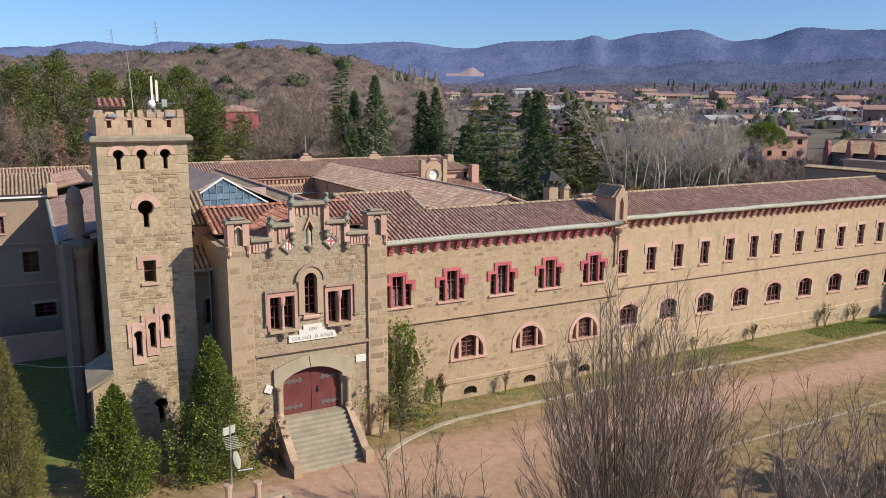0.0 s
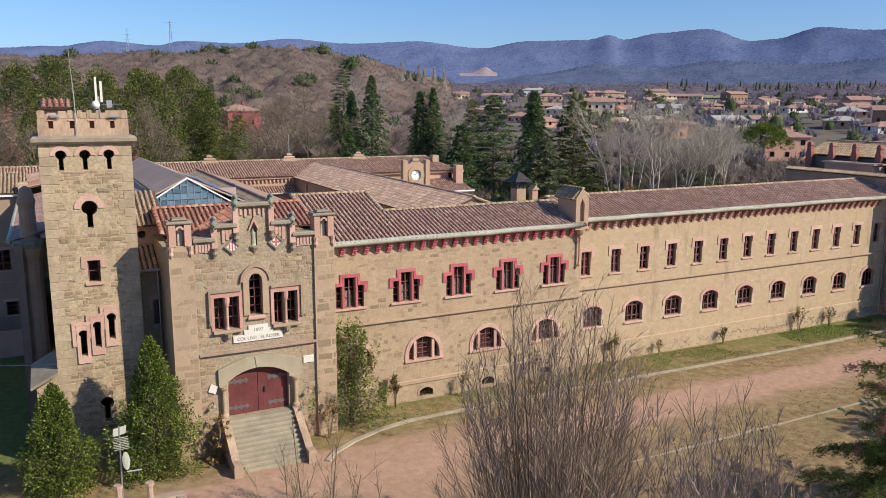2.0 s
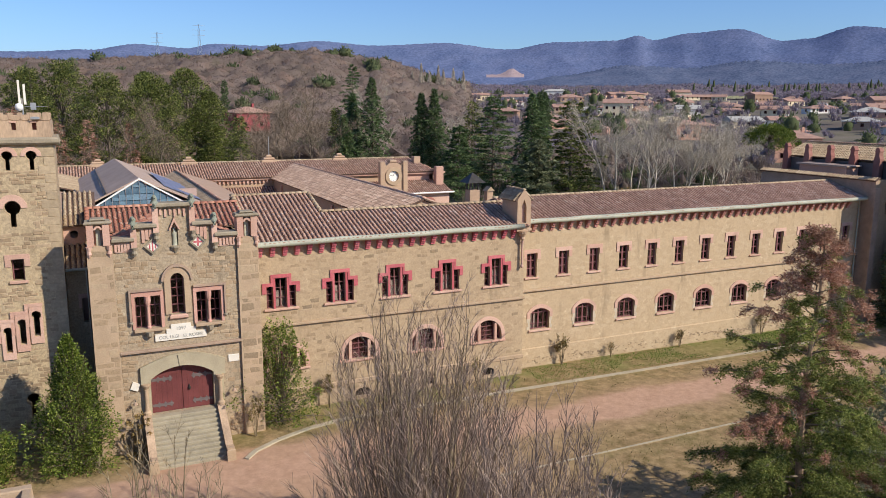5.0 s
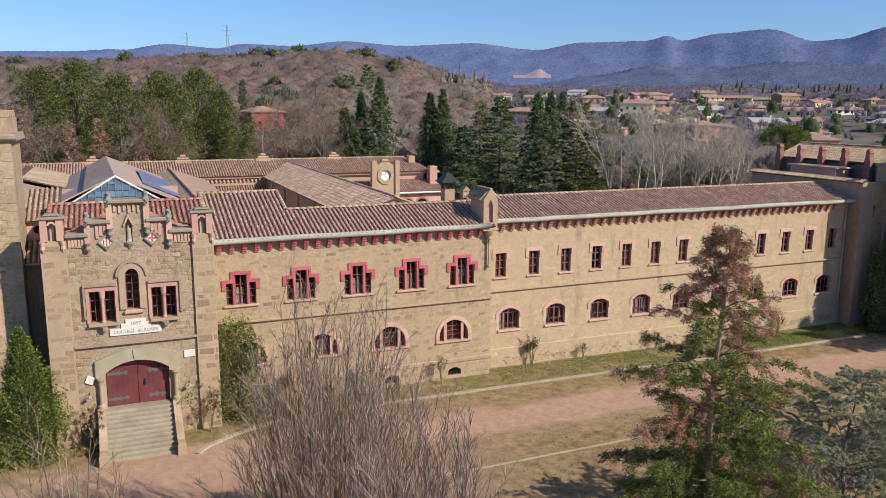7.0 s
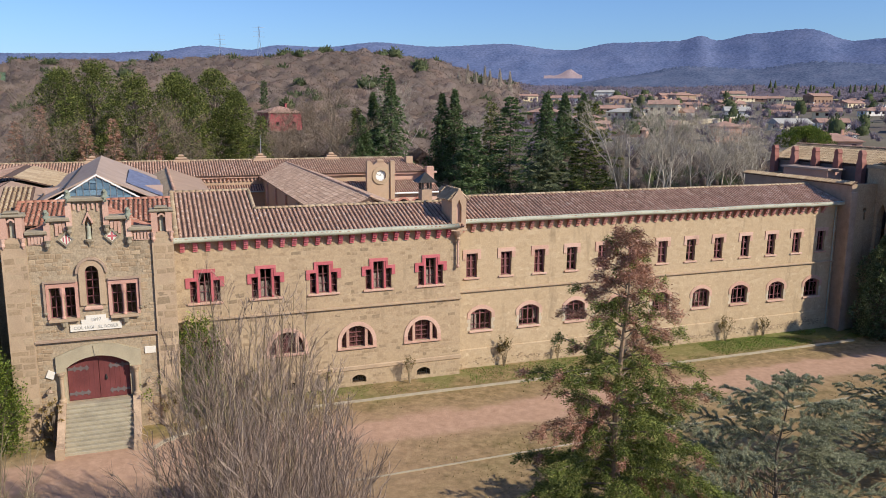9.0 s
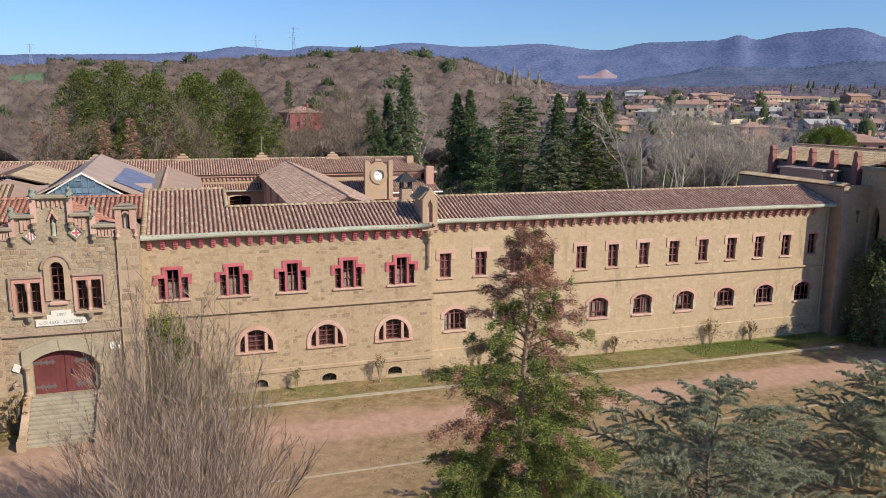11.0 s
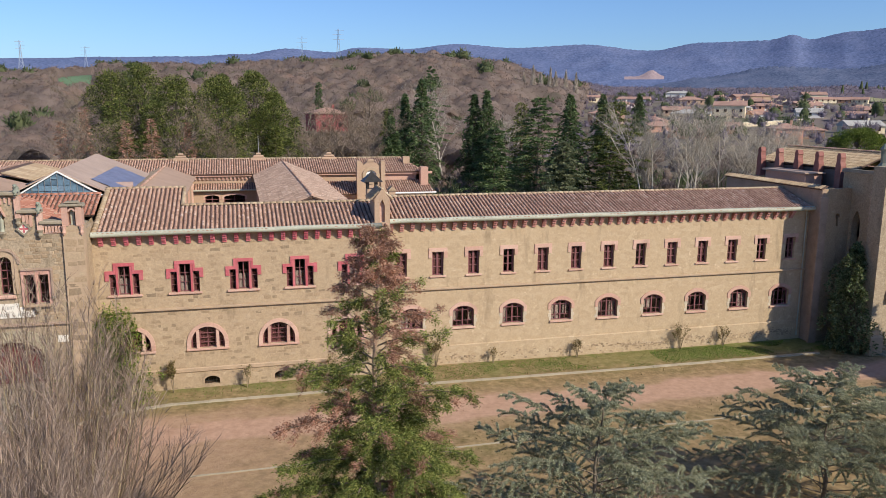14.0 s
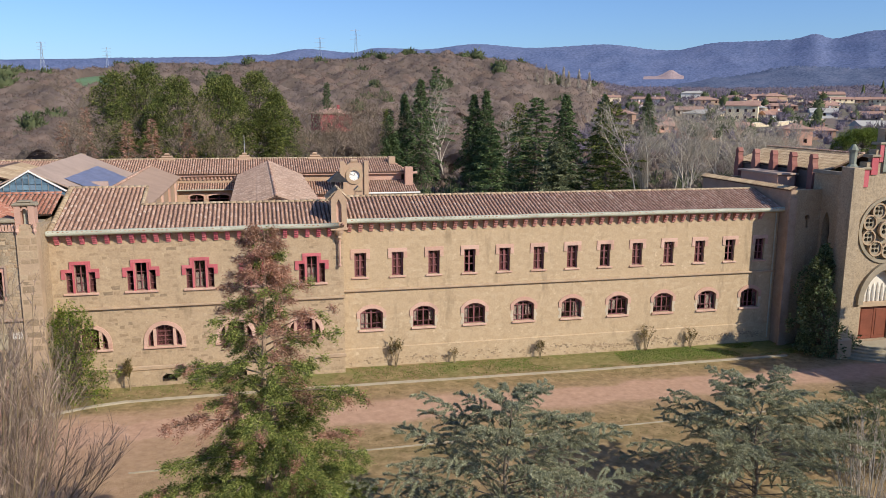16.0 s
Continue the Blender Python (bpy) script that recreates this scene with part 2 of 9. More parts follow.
M["yew"] = foliage("green conifer needles", ((0, (0.065, 0.095, 0.024)), (0.5, (0.20, 0.24, 0.055)), (1, (0.45, 0.46, 0.14))))
M["rust"] = foliage("rust-brown dying needles", ((0, (0.30, 0.135, 0.085)), (0.5, (0.50, 0.265, 0.185)), (1, (0.64, 0.41, 0.29))))
M["cedar"] = foliage("blue-green cedar needles", ((0, (0.16, 0.175, 0.11)), (0.5, (0.38, 0.39, 0.25)), (1, (0.68, 0.67, 0.46))))
M["cedar_park"] = foliage("grey-green cedar needles", ((0, (0.075, 0.095, 0.05)), (0.5, (0.19, 0.215, 0.115)), (1, (0.40, 0.41, 0.24))))
M["spruce"] = foliage("dark spruce needles", ((0, (0.045, 0.08, 0.034)), (0.5, (0.112, 0.172, 0.070)), (1, (0.27, 0.345, 0.145))))
M["pine"] = foliage("olive pine needles", ((0, (0.036, 0.055, 0.015)), (0.5, (0.12, 0.148, 0.037)), (1, (0.37, 0.385, 0.11))))
M["cypress"] = foliage("olive cypress scales", ((0, (0.10, 0.105, 0.026)), (0.5, (0.235, 0.225, 0.058)), (0.85, (0.40, 0.36, 0.11)), (1, (0.42, 0.25, 0.13))))
M["woods"] = foliage("brown winter woodland", ((0, (0.085, 0.06, 0.042)), (0.4, (0.165, 0.12, 0.085)), (0.75, (0.225, 0.165, 0.12)), (1, (0.24, 0.13, 0.08))), 0.95, 0.1)
M["wood_green"] = foliage("evergreen woodland", ((0, (0.035, 0.05, 0.022)), (0.6, (0.075, 0.095, 0.04)), (1, (0.12, 0.14, 0.06))), 0.9, 0.1)
M["dry_leaf"] = foliage("dry brown-green leaves", ((0, (0.10, 0.07, 0.03)), (0.5, (0.20, 0.145, 0.055)), (0.8, (0.30, 0.21, 0.09)), (1, (0.17, 0.19, 0.05))), 0.8, 0.2)
M["scrub"] = foliage("ochre dry scrub", ((0, (0.192, 0.132, 0.048)), (0.5, (0.336, 0.228, 0.084)), (1, (0.432, 0.312, 0.132))), 0.9, 0.2)


# ---- building blocks ----
from mathutils.geometry import tessellate_polygon


class Mesh:
    """Vertices and faces gathered for one mesh."""

    def __init__(self):
        self.v, self.f = [], []

    def add(self, verts, faces):
        o = len(self.v)
        self.v.extend(verts)
        self.f.extend([tuple(i + o for i in f) for f in faces])
        return self

    def box(self, x0, x1, y0, y1, z0, z1):
        return self.add([(x0, y0, z0), (x1, y0, z0), (x1, y1, z0), (x0, y1, z0), (x0, y0, z1), (x1, y0, z1), (x1, y1, z1), (x0, y1, z1)],
                        [(0, 3, 2, 1), (4, 5, 6, 7), (0, 1, 5, 4), (1, 2, 6, 5), (2, 3, 7, 6), (3, 0, 4, 7)])

    def slab(self, x0, x1, y0, y1, z0, z1, c=0.02):
        """A box with its upper edges and its front edges taken off by c."""
        return self.add([(x0, y0 + c, z0), (x1, y0 + c, z0), (x1, y1, z0), (x0, y1, z0),
                         (x0, y0, z0 + c), (x1, y0, z0 + c), (x0, y0, z1 - c), (x1, y0, z1 - c),
                         (x0 + c, y0 + c, z1), (x1 - c, y0 + c, z1), (x1 - c, y1, z1), (x0 + c, y1, z1)],
                        [(0, 3, 2, 1), (0, 1, 5, 4), (4, 5, 7, 6), (6, 7, 9, 8), (8, 9, 10, 11), (3, 0, 4, 6, 8, 11), (1, 2, 10, 9, 7, 5), (2, 3, 11, 10)])

    def prism(self, outline, y0, y1, holes=()):
        """An outline in x and z (with holes), as thick as from y0 (front) to y1."""
        loops = [list(outline)] + [list(h) for h in holes]
        flat = [p for loop in loops for p in loop]
        n = len(flat)
        tris = tessellate_polygon([[Vector((x, z, 0)) for x, z in loop] for loop in loops])
        faces = []
        for a, b, c in tris:
            (ax, az), (bx, bz), (cx, cz) = flat[a], flat[b], flat[c]
            if (bx - ax) * (cz - az) - (bz - az) * (cx - ax) < 0:
                b, c = c, b
            faces += [(a, b, c), (a + n, c + n, b + n)]
        o = 0
        for loop in loops:
            k = len(loop)
            faces += [(o + i, o + i + n, o + (i + 1) % k + n, o + (i + 1) % k) for i in range(k)]
            o += k
        return self.add([(x, y0, z) for x, z in flat] + [(x, y1, z) for x, z in flat], faces)

    def side(self, outline, x0, x1, holes=()):
        """The same for an outline in y and z, from x0 to x1."""
        o = len(self.v)
        self.prism(outline, x0, x1, holes)
        self.v[o:] = [(y, x, z) for x, y, z in self.v[o:]]
        return self

    def tube(self, points, radii, n=5, cap=True):
        points = [Vector(p) for p in points]
        o = len(self.v)
        for i, p in enumerate(points):
            d = (points[min(i + 1, len(points) - 1)] - points[max(i - 1, 0)])
            d = d.normalized() if d.length > 1e-9 else Vector((0, 0, 1))
            a = d.cross(Vector((0.31, 0.95, 0.05)) if abs(d.z) > 0.9 else Vector((0, 0, 1))).normalized()
            b = d.cross(a)
            for k in range(n):
                w = 2 * math.pi * k / n
                self.v.append(tuple(p + (a * math.cos(w) + b * math.sin(w)) * radii[i]))
        for i in range(len(points) - 1):
            for k in range(n):
                self.f.append((o + i * n + k, o + i * n + (k + 1) % n, o + (i + 1) * n + (k + 1) % n, o + (i + 1) * n + k))
        if cap:
            self.f.append(tuple(o + k for k in range(n)))
            self.f.append(tuple(o + (len(points) - 1) * n + k for k in reversed(range(n))))
        return self

    def lathe(self, cx, cy, profile, n=12):
        """A turned form from (radius, height) pairs."""
        return self.tube([(cx, cy, z) for r, z in profile], [r for r, z in profile], n)

    def arch(self, cx, cz, r0, r1, y0, y1, a0=0.0, a1=180.0, n=10, squash=1.0):
        """A ring of wedges between two radii, from angle a0 to a1."""
        ang = [radians(a0 + (a1 - a0) * i / n) for i in range(n + 1)]
        out = [(cx + r1 * math.cos(a), cz + r1 * squash * math.sin(a)) for a in ang] + [(cx + r0 * math.cos(a), cz + r0 * squash * math.sin(a)) for a in reversed(ang)]
        return self.prism(out, y0, y1)

    def moved(self, dx, dy, dz):
        self.v = [(x + dx, y + dy, z + dz) for x, y, z in self.v]
        return self

    def mesh(self, name, mat, smooth=False):
        me = bpy.data.meshes.new(name)
        me.from_pydata([tuple(p) for p in self.v], [], self.f)
        me.materials.append(mat)
        if smooth:
            me.polygons.foreach_set("use_smooth", [True] * len(me.polygons))
        return me


PLACE = {}


def thing(name, at, label, category, group="", kind="", data=None):
    ob = new(name, data)
    ob.location = at
    PLACE[ob.name] = Vector(at)
    return tagged(ob, label, category, group, kind)


def part(name, g, material, parent, label="", at=(0, 0, 0), smooth=False):
    """Links g (a Mesh or a finished mesh) as one object under parent; at: where its origin lies in the world."""
    data = g.mesh(name, material, smooth) if isinstance(g, Mesh) else g
    ob = new(name, data)
    ob.parent = parent
    ob.location = Vector(at) - PLACE[parent.name]
    PLACE[ob.name] = Vector(at)
    if label:
        ob["label"] = label
    return ob


def seg_arch(x0, x1, z0, zs, rise, n=8):
    """The outline of an opening with a segmental head, counter-clockwise from its lower left corner."""
    w = (x1 - x0) / 2
    r = (w * w + rise * rise) / (2 * rise)
    cx, cz, half = (x0 + x1) / 2, zs + rise - r, math.asin(min(1, w / r))
    head = [(cx + r * math.sin(half - 2 * half * i / n), cz + r * math.cos(half - 2 * half * i / n)) for i in range(n + 1)]
    return [(x0, z0), (x1, z0)] + head


def rect(x0, x1, z0, z1):
    return [(x0, z0), (x1, z0), (x1, z1), (x0, z1)]


def inside(p, poly):
    x, y = p
    hit = False
    for (x0, y0), (x1, y1) in zip(poly, poly[1:] + poly[:1]):
        if (y0 > y) != (y1 > y) and x < (x1 - x0) * (y - y0) / (y1 - y0) + x0:
            hit = not hit
    return hit


def tile_mesh(length=0.46, r0=0.096, r1=0.078):
    """One barrel tile: it lies along +y, its wide end at y = 0."""
    g = Mesh()
    ring = [(math.cos(radians(a)), math.sin(radians(a))) for a in (180, 135, 90, 45, 0)]
    g.v = [(c * r0, 0, s * r0) for c, s in ring] + [(c * r1, length, s * r1 - 0.02) for c, s in ring]
    g.v += g.v[:5]
    g.f = [(i, i + 1, i + 6, i + 5) for i in range(4)] + [(14, 13, 12, 11, 10)]
    return g


TILES = {}


def tile_roof(parent, points, mat, pitch=0.27, step=0.38, thick=0.10, single=0, seed=1, name="roof", flat_tile=False):
    """A roof plane: a bed, and on it courses of barrel tiles. points: its corners, the first two along the eave."""
    rng = random.Random(seed)
    p = [Vector(q) for q in points]
    u = (p[1] - p[0]).normalized()
    nrm = Vector((0, 0, 0))
    for a, b in zip(p, p[1:] + p[:1]):
        nrm += a.cross(b)
    nrm.normalize()
    if nrm.z < 0:
        nrm = -nrm
    v = nrm.cross(u)
    if v.z < 0:
        u, v = -u, -v
    flat = [((q - p[0]).dot(u), (q - p[0]).dot(v)) for q in p]
    bed = Mesh()
    k = len(p)
    bed.add([tuple(q) for q in p] + [tuple(q - nrm * thick) for q in p],
            [tuple(range(k)), tuple(range(2 * k - 1, k - 1, -1))] + [(i, i + k, (i + 1) % k + k, (i + 1) % k) for i in range(k)])
    roof = part(name, bed, M["roof_bed"], parent)
    umin, umax = min(a for a, b in flat), max(a for a, b in flat)
    vmin, vmax = min(b for a, b in flat), max(b for a, b in flat)
    proto = tile_mesh(step + 0.08)
    if flat_tile:
        proto = Mesh().add([(-0.12, 0, 0.01), (0, 0, 0.03), (0.12, 0, 0.01), (-0.12, step + 0.05, 0.0), (0, step + 0.05, 0.012), (0.12, step + 0.05, 0.0), (-0.12, 0, -0.02), (0.12, 0, -0.02), (-0.12, 0, 0.01), (0, 0, 0.03), (0.12, 0, 0.01)], [(0, 1, 4, 3), (1, 2, 5, 4), (6, 7, 10, 9, 8)])
    if step not in TILES:
        TILES[step] = proto.mesh("roof_tile", mat, True)
    joined = Mesh()
    count = 0
    rows = int((vmax - vmin) / step) + 1
    cols = int((umax - umin) / pitch) + 1
    data = None
    for i in range(cols):
        wob = rng.uniform(-0.012, 0.012)
        for j in range(rows):
            a, b = umin + (i + 0.5) * pitch + wob + rng.uniform(-0.012, 0.012), vmin + j * step
            if not inside((a, b + step * 0.5), flat):
                continue
            base = p[0] + u * a + v * (b - 0.05 + rng.uniform(-0.02, 0.02)) + nrm * (0.012 + rng.uniform(0, 0.012))
            twist = rng.uniform(-0.03, 0.03)
            uu, vv = u + v * twist, v - u * twist
            up = nrm + v * 0.0
            m = Matrix((uu, vv, up)).transposed().to_4x4()
            m.translation = base
            if count < single:
                if data is None:
                    data = proto.mesh("roof_tile", mat, True)
                ob = new("roof_tile", data)
                ob.parent = roof
                ob.matrix_basis = Matrix.Translation(-PLACE[roof.name]) @ m
                count += 1
            else:
                joined.add([tuple(m @ Vector(q)) for q in proto.v], proto.f)
    if joined.v:
        t = part("roof_tiles", joined, mat, roof, smooth=True)
        t["kind"] = "stuff"
    return roof


def ridge(parent, a, b, mat, r=0.13, step=0.42, name="ridge_tiles"):
    """A row of cover tiles along a ridge or hip."""
    a, b = Vector(a), Vector(b)
    d = b - a
    n = max(1, round(d.length / step))
    d /= n
    side = d.cross(Vector((0, 0, 1))).normalized()
    up = side.cross(d).normalized()
    g = Mesh()
    for i in range(n):
        p = a + d * i
        ring = [(math.cos(radians(w)), math.sin(radians(w))) for w in (180, 140, 90, 40, 0)]
        vs = [tuple(p + side * (c * r) + up * (s * r)) for c, s in ring] + [tuple(p + d * 1.1 + side * (c * r * 0.86) + up * (s * r * 0.86)) for c, s in ring]
        g.add(vs, [(k, k + 1, k + 6, k + 5) for k in range(4)] + [(4, 3, 2, 1, 0), (5, 6, 7, 8, 9)])
    return part(name, g, mat, parent, smooth=True)


def block_meshes(seed, n=10):
    """Unit stones with uneven faces: x and z from -0.5 to 0.5, proud towards -y by 1."""
    rng = random.Random(seed)
    out = []
    for i in range(n):
        g = Mesh()
        j = lambda s=0.05: rng.uniform(-s, s)
        back = [(-0.5, 0, -0.5), (0.5, 0, -0.5), (0.5, 0, 0.5), (-0.5, 0, 0.5)]
        e = [(x * 0.97 + j(0.07), -0.55, z * 0.95 + j(0.09)) for x, y, z in back]
        f = [(x * 0.74 + j(0.12), -1 + j(0.3), z * 0.64 + j(0.12)) for x, y, z in back]
        g.add(back + e + f, [(a, b, b + 4, a + 4) for a, b in ((0, 1), (1, 2), (2, 3), (3, 0))] + [(a + 4, b + 4, b + 8, a + 8) for a, b in ((0, 1), (1, 2), (2, 3), (3, 0))] + [(8, 9, 10, 11)])
        out.append(g)
    return out


BLOCKS = block_meshes(5)
BLOCK_DATA = [g.mesh("stone", M["stones"]) for g in BLOCKS]
ASHLAR_DATA = [g.mesh("stone", M["stones"]) for g in block_meshes(6)]


def stones(parent, x0, x1, z0, z1, y, avoid, size=(0.5, 0.28), proud=0.03, single=300, seed=1, keep=1.0, quoin=0.0):
    """Courses of stones on a wall that faces -y; avoid: rectangles (x0, x1, z0, z1) left free."""
    rng = random.Random(seed)
    joined, count, z = Mesh(), 0, z0
    while z < z1 - 0.1:
        h = min(size[1] * rng.uniform(0.7, 1.35), z1 - z)
        x = x0
        while x < x1 - 0.08:
            w = size[0] * rng.uniform(0.55, 1.5)
            if x1 - x - w < 0.15:
                w = x1 - x
            a, b = x, x + w
            x += w
            hh = h * rng.uniform(0.86, 1.0)
            if rng.random() > keep or any(a < q[1] and b > q[0] and z < q[3] and z + h > q[2] for q in avoid):
                continue
            i = rng.randrange(len(BLOCKS))
            c, s = Vector(((a + b) / 2, y + 0.006, z + h / 2 + rng.uniform(-0.03, 0.03))), (w * rng.uniform(0.86, 1.0), proud * rng.uniform(0.3, 1.2), hh * rng.uniform(0.8, 1.05))
            if count < single:
                ob = new("stone", BLOCK_DATA[i])
                ob.parent, ob.location, ob.scale = parent, c - PLACE[parent.name], s
                ob.rotation_euler = (0, radians(rng.uniform(-3.5, 3.5)), 0)
                count += 1
            else:
                joined.add([(c.x + p[0] * s[0], c.y + p[1] * s[1], c.z + p[2] * s[2]) for p in BLOCKS[i].v], BLOCKS[i].f)
        z += h
    if joined.v:
        part("rubble_facing", joined, M["stones"], parent)["kind"] = "stuff"


# ---- windows ----
def window_upper(parent, cx, y, zb, brick, seed=0):
    """A tall casement under a flat brick head with ears, as on the long wing's upper floor."""
    w, h = 0.80, 1.66
    s = Mesh()
    s.box(cx - 0.66, cx + 0.66, y - 0.05, y + 0.10, zb + h + 0.002, zb + h + 0.27)
    for k in (-1, 1):
        s.box(cx + k * 0.54 - 0.125, cx + k * 0.54 + 0.125, y - 0.05, y + 0.10, zb + h - 0.42, zb + h - 0.002)
    yf = y + 0.18
    lights = [rect(cx + a, cx + c, zb + h * lo + 0.03, zb + h * hi - 0.03) for a, c in ((-w / 2 + 0.11, -0.06), (0.06, w / 2 - 0.11)) for lo, hi in ((0.02, 0.36), (0.36, 0.68), (0.68, 0.98))]
    f = Mesh().prism(rect(cx - w / 2, cx + w / 2, zb, zb + h), yf, yf + 0.06, lights)
    win = part("window", f, M["wood"], parent)
    part("brick_surround", s, brick, win)
    part("sill", Mesh().slab(cx - 0.58, cx + 0.58, y - 0.11, y + 0.25, zb - 0.12, zb - 0.002), brick, win)
    p = part("pane", Mesh().box(cx - w / 2 + 0.07, cx + w / 2 - 0.07, yf + 0.026, yf + 0.034, zb + 0.08, zb + h - 0.08), M["pane"], win)
    p.visible_shadow = False
    if seed % 4 != 3:
        part("inner_shutter", Mesh().box(cx - w / 2 + 0.02, cx + w / 2 - 0.02, yf + 0.08, yf + 0.10, zb + 0.05, zb + h - 0.05), M["blind"], win)
    return rect(cx - w / 2, cx + w / 2, zb, zb + h)


def window_lower(parent, cx, y, zb, brick, seed=0):
    """A broad casement under a segmental brick arch."""
    w, zs, rise = 1.56, zb + 1.18, 0.32
    rng = random.Random(seed)
    hole = seg_arch(cx - w / 2, cx + w / 2, zb, zs, rise)
    outer = seg_arch(cx - w / 2 - 0.24, cx + w / 2 + 0.24, zs - 0.35, zs + 0.06, rise + 0.22)
    ring = outer[1:] + [outer[0], (cx - w / 2 - 0.002, zs - 0.35)] + [(x, z + 0.002) for x, z in reversed(hole[2:])] + [(cx + w / 2 + 0.002, zs - 0.35)]
    yf = y + 0.20
    lights = [rect(cx + a, cx + c, zb + lo, zb + hi) for a, c in ((-0.70, -0.42), (-0.38, -0.05), (0.05, 0.38), (0.42, 0.70)) for lo, hi in ((0.06, 0.37), (0.41, 1.12))]
    lights += [rect(cx - 0.36, cx - 0.05, zb + 1.17, zb + 1.34), rect(cx + 0.05, cx + 0.36, zb + 1.17, zb + 1.34)]
    f = Mesh().prism(hole, yf, yf + 0.07, lights)
    win = part("window", f, M["wood"], parent)
    part("brick_arch", Mesh().prism(ring, y - 0.05, y + 0.10), brick, win)
    part("sill", Mesh().slab(cx - w / 2 - 0.1, cx + w / 2 + 0.1, y - 0.12, y + 0.27, zb - 0.14, zb - 0.002), brick, win)
    p = part("pane", Mesh().prism([(x * 0.98 + cx * 0.02, z) for x, z in hole], yf + 0.03, yf + 0.036), M["pane"], win)
    p.visible_shadow = False
    # curtains drawn over part of the width, most of them on one side
    for k in ((-1, 1) if rng.random() < 0.55 else (-1,)):
        c, n = Mesh(), 6
        half = rng.choice((0.16, 0.24, 0.31))
        low = rng.choice((0.05, 0.42))
        for i in range(n):
            a = cx + k * (0.70 - half) - half + 2 * half * i / n
            c.box(a, a + 2 * half / n, yf + 0.075 + 0.012 * (i % 2), yf + 0.09 + 0.012 * (i % 2), zb + low, zb + 1.13)
        part("curtain", c, M["curtain"], win)
    for k in (-1, 1):
        for j in range(3):
            b = 0.16 + 0.09 * ((j + seed + k) % 2)
            a0, a1 = sorted((cx + k * (w / 2 + 0.004), cx + k * (w / 2 + b)))
            part("jamb_stone", Mesh().slab(a0, a1, y - 0.012, y + 0.1, zb + 0.27 * j + 0.005, zb + 0.27 * j + 0.262, 0.012), M["ashlar_pale"], win)
    return hole


def window_triple(parent, cx, y, zb, brick):
    """Three lights stepped up to the middle one, framed in crimson brick."""
    hm, hs = 1.78, 1.30
    holes = [rect(cx - 0.33, cx + 0.33, zb, zb + hm), rect(cx - 0.85, cx - 0.47, zb, zb + hs), rect(cx + 0.47, cx + 0.85, zb, zb + hs)]
    s = Mesh()
    s.box(cx - 0.60, cx + 0.60, y - 0.07, y + 0.10, zb + hm + 0.002, zb + hm + 0.20)
    for k in (-1, 1):
        a, b = sorted((cx + k * 0.335, cx + k * 0.465))
        s.box(a, b, y - 0.04, y + 0.12, zb, zb + hm)
        a, b = sorted((cx + k * 0.468, cx + k * 0.60))
        s.box(a, b, y - 0.068, y + 0.10, zb + hs + 0.002, zb + hm)
        a, b = sorted((cx + k * 0.603, cx + k * 1.09))
        s.box(a, b, y - 0.07, y + 0.10, zb + hs + 0.002, zb + hs + 0.20)
        a, b = sorted((cx + k * 0.855, cx + k * 1.09))
        s.box(a, b, y - 0.07, y + 0.10, zb + hs - 0.40, zb + hs)
    yf = y + 0.16
    frames = []
    for h in holes:
        x0, x1, z1 = h[0][0], h[1][0], h[2][1]
        cols = ((x0 + 0.05, cx - 0.03), (cx + 0.03, x1 - 0.05)) if h is holes[0] else ((x0 + 0.05, x1 - 0.05),)
        k = (z1 - zb - 0.06) / 3
        frames.append(Mesh().prism(h, yf, yf + 0.05, [rect(a, c, zb + 0.05 + k * q, zb + 0.01 + k * (q + 1)) for a, c in cols for q in range(3)]))
    f = frames[0]
    win = part("window", f, M["wood"], parent)
    part("brick_surround", s, brick, win)
    for f in frames[1:]:
        part("casement", f, M["wood"], win)
    part("sill", Mesh().slab(cx - 1.0, cx + 1.0, y - 0.13, y + 0.22, zb - 0.13, zb - 0.002), M["brick"], win)
    for h in holes:
        x0, x1, z1 = h[0][0], h[1][0], h[2][1]
        part("pane", Mesh().box(x0 + 0.05, x1 - 0.05, yf + 0.02, yf + 0.026, zb + 0.04, z1 - 0.03), M["pane"], win).visible_shadow = False
    part("inner_shutter", Mesh().box(cx - 0.30, cx + 0.30, yf + 0.08, yf + 0.10, zb + 0.05, zb + hm * 0.55), M["curtain"], win, "off-white half curtain")
    for h in holes[1:]:
        part("inner_shutter", Mesh().box(h[0][0] + 0.02, h[1][0] - 0.02, yf + 0.08, yf + 0.10, zb + 0.05, zb + hs - 0.05), M["blind"], win)
    return holes


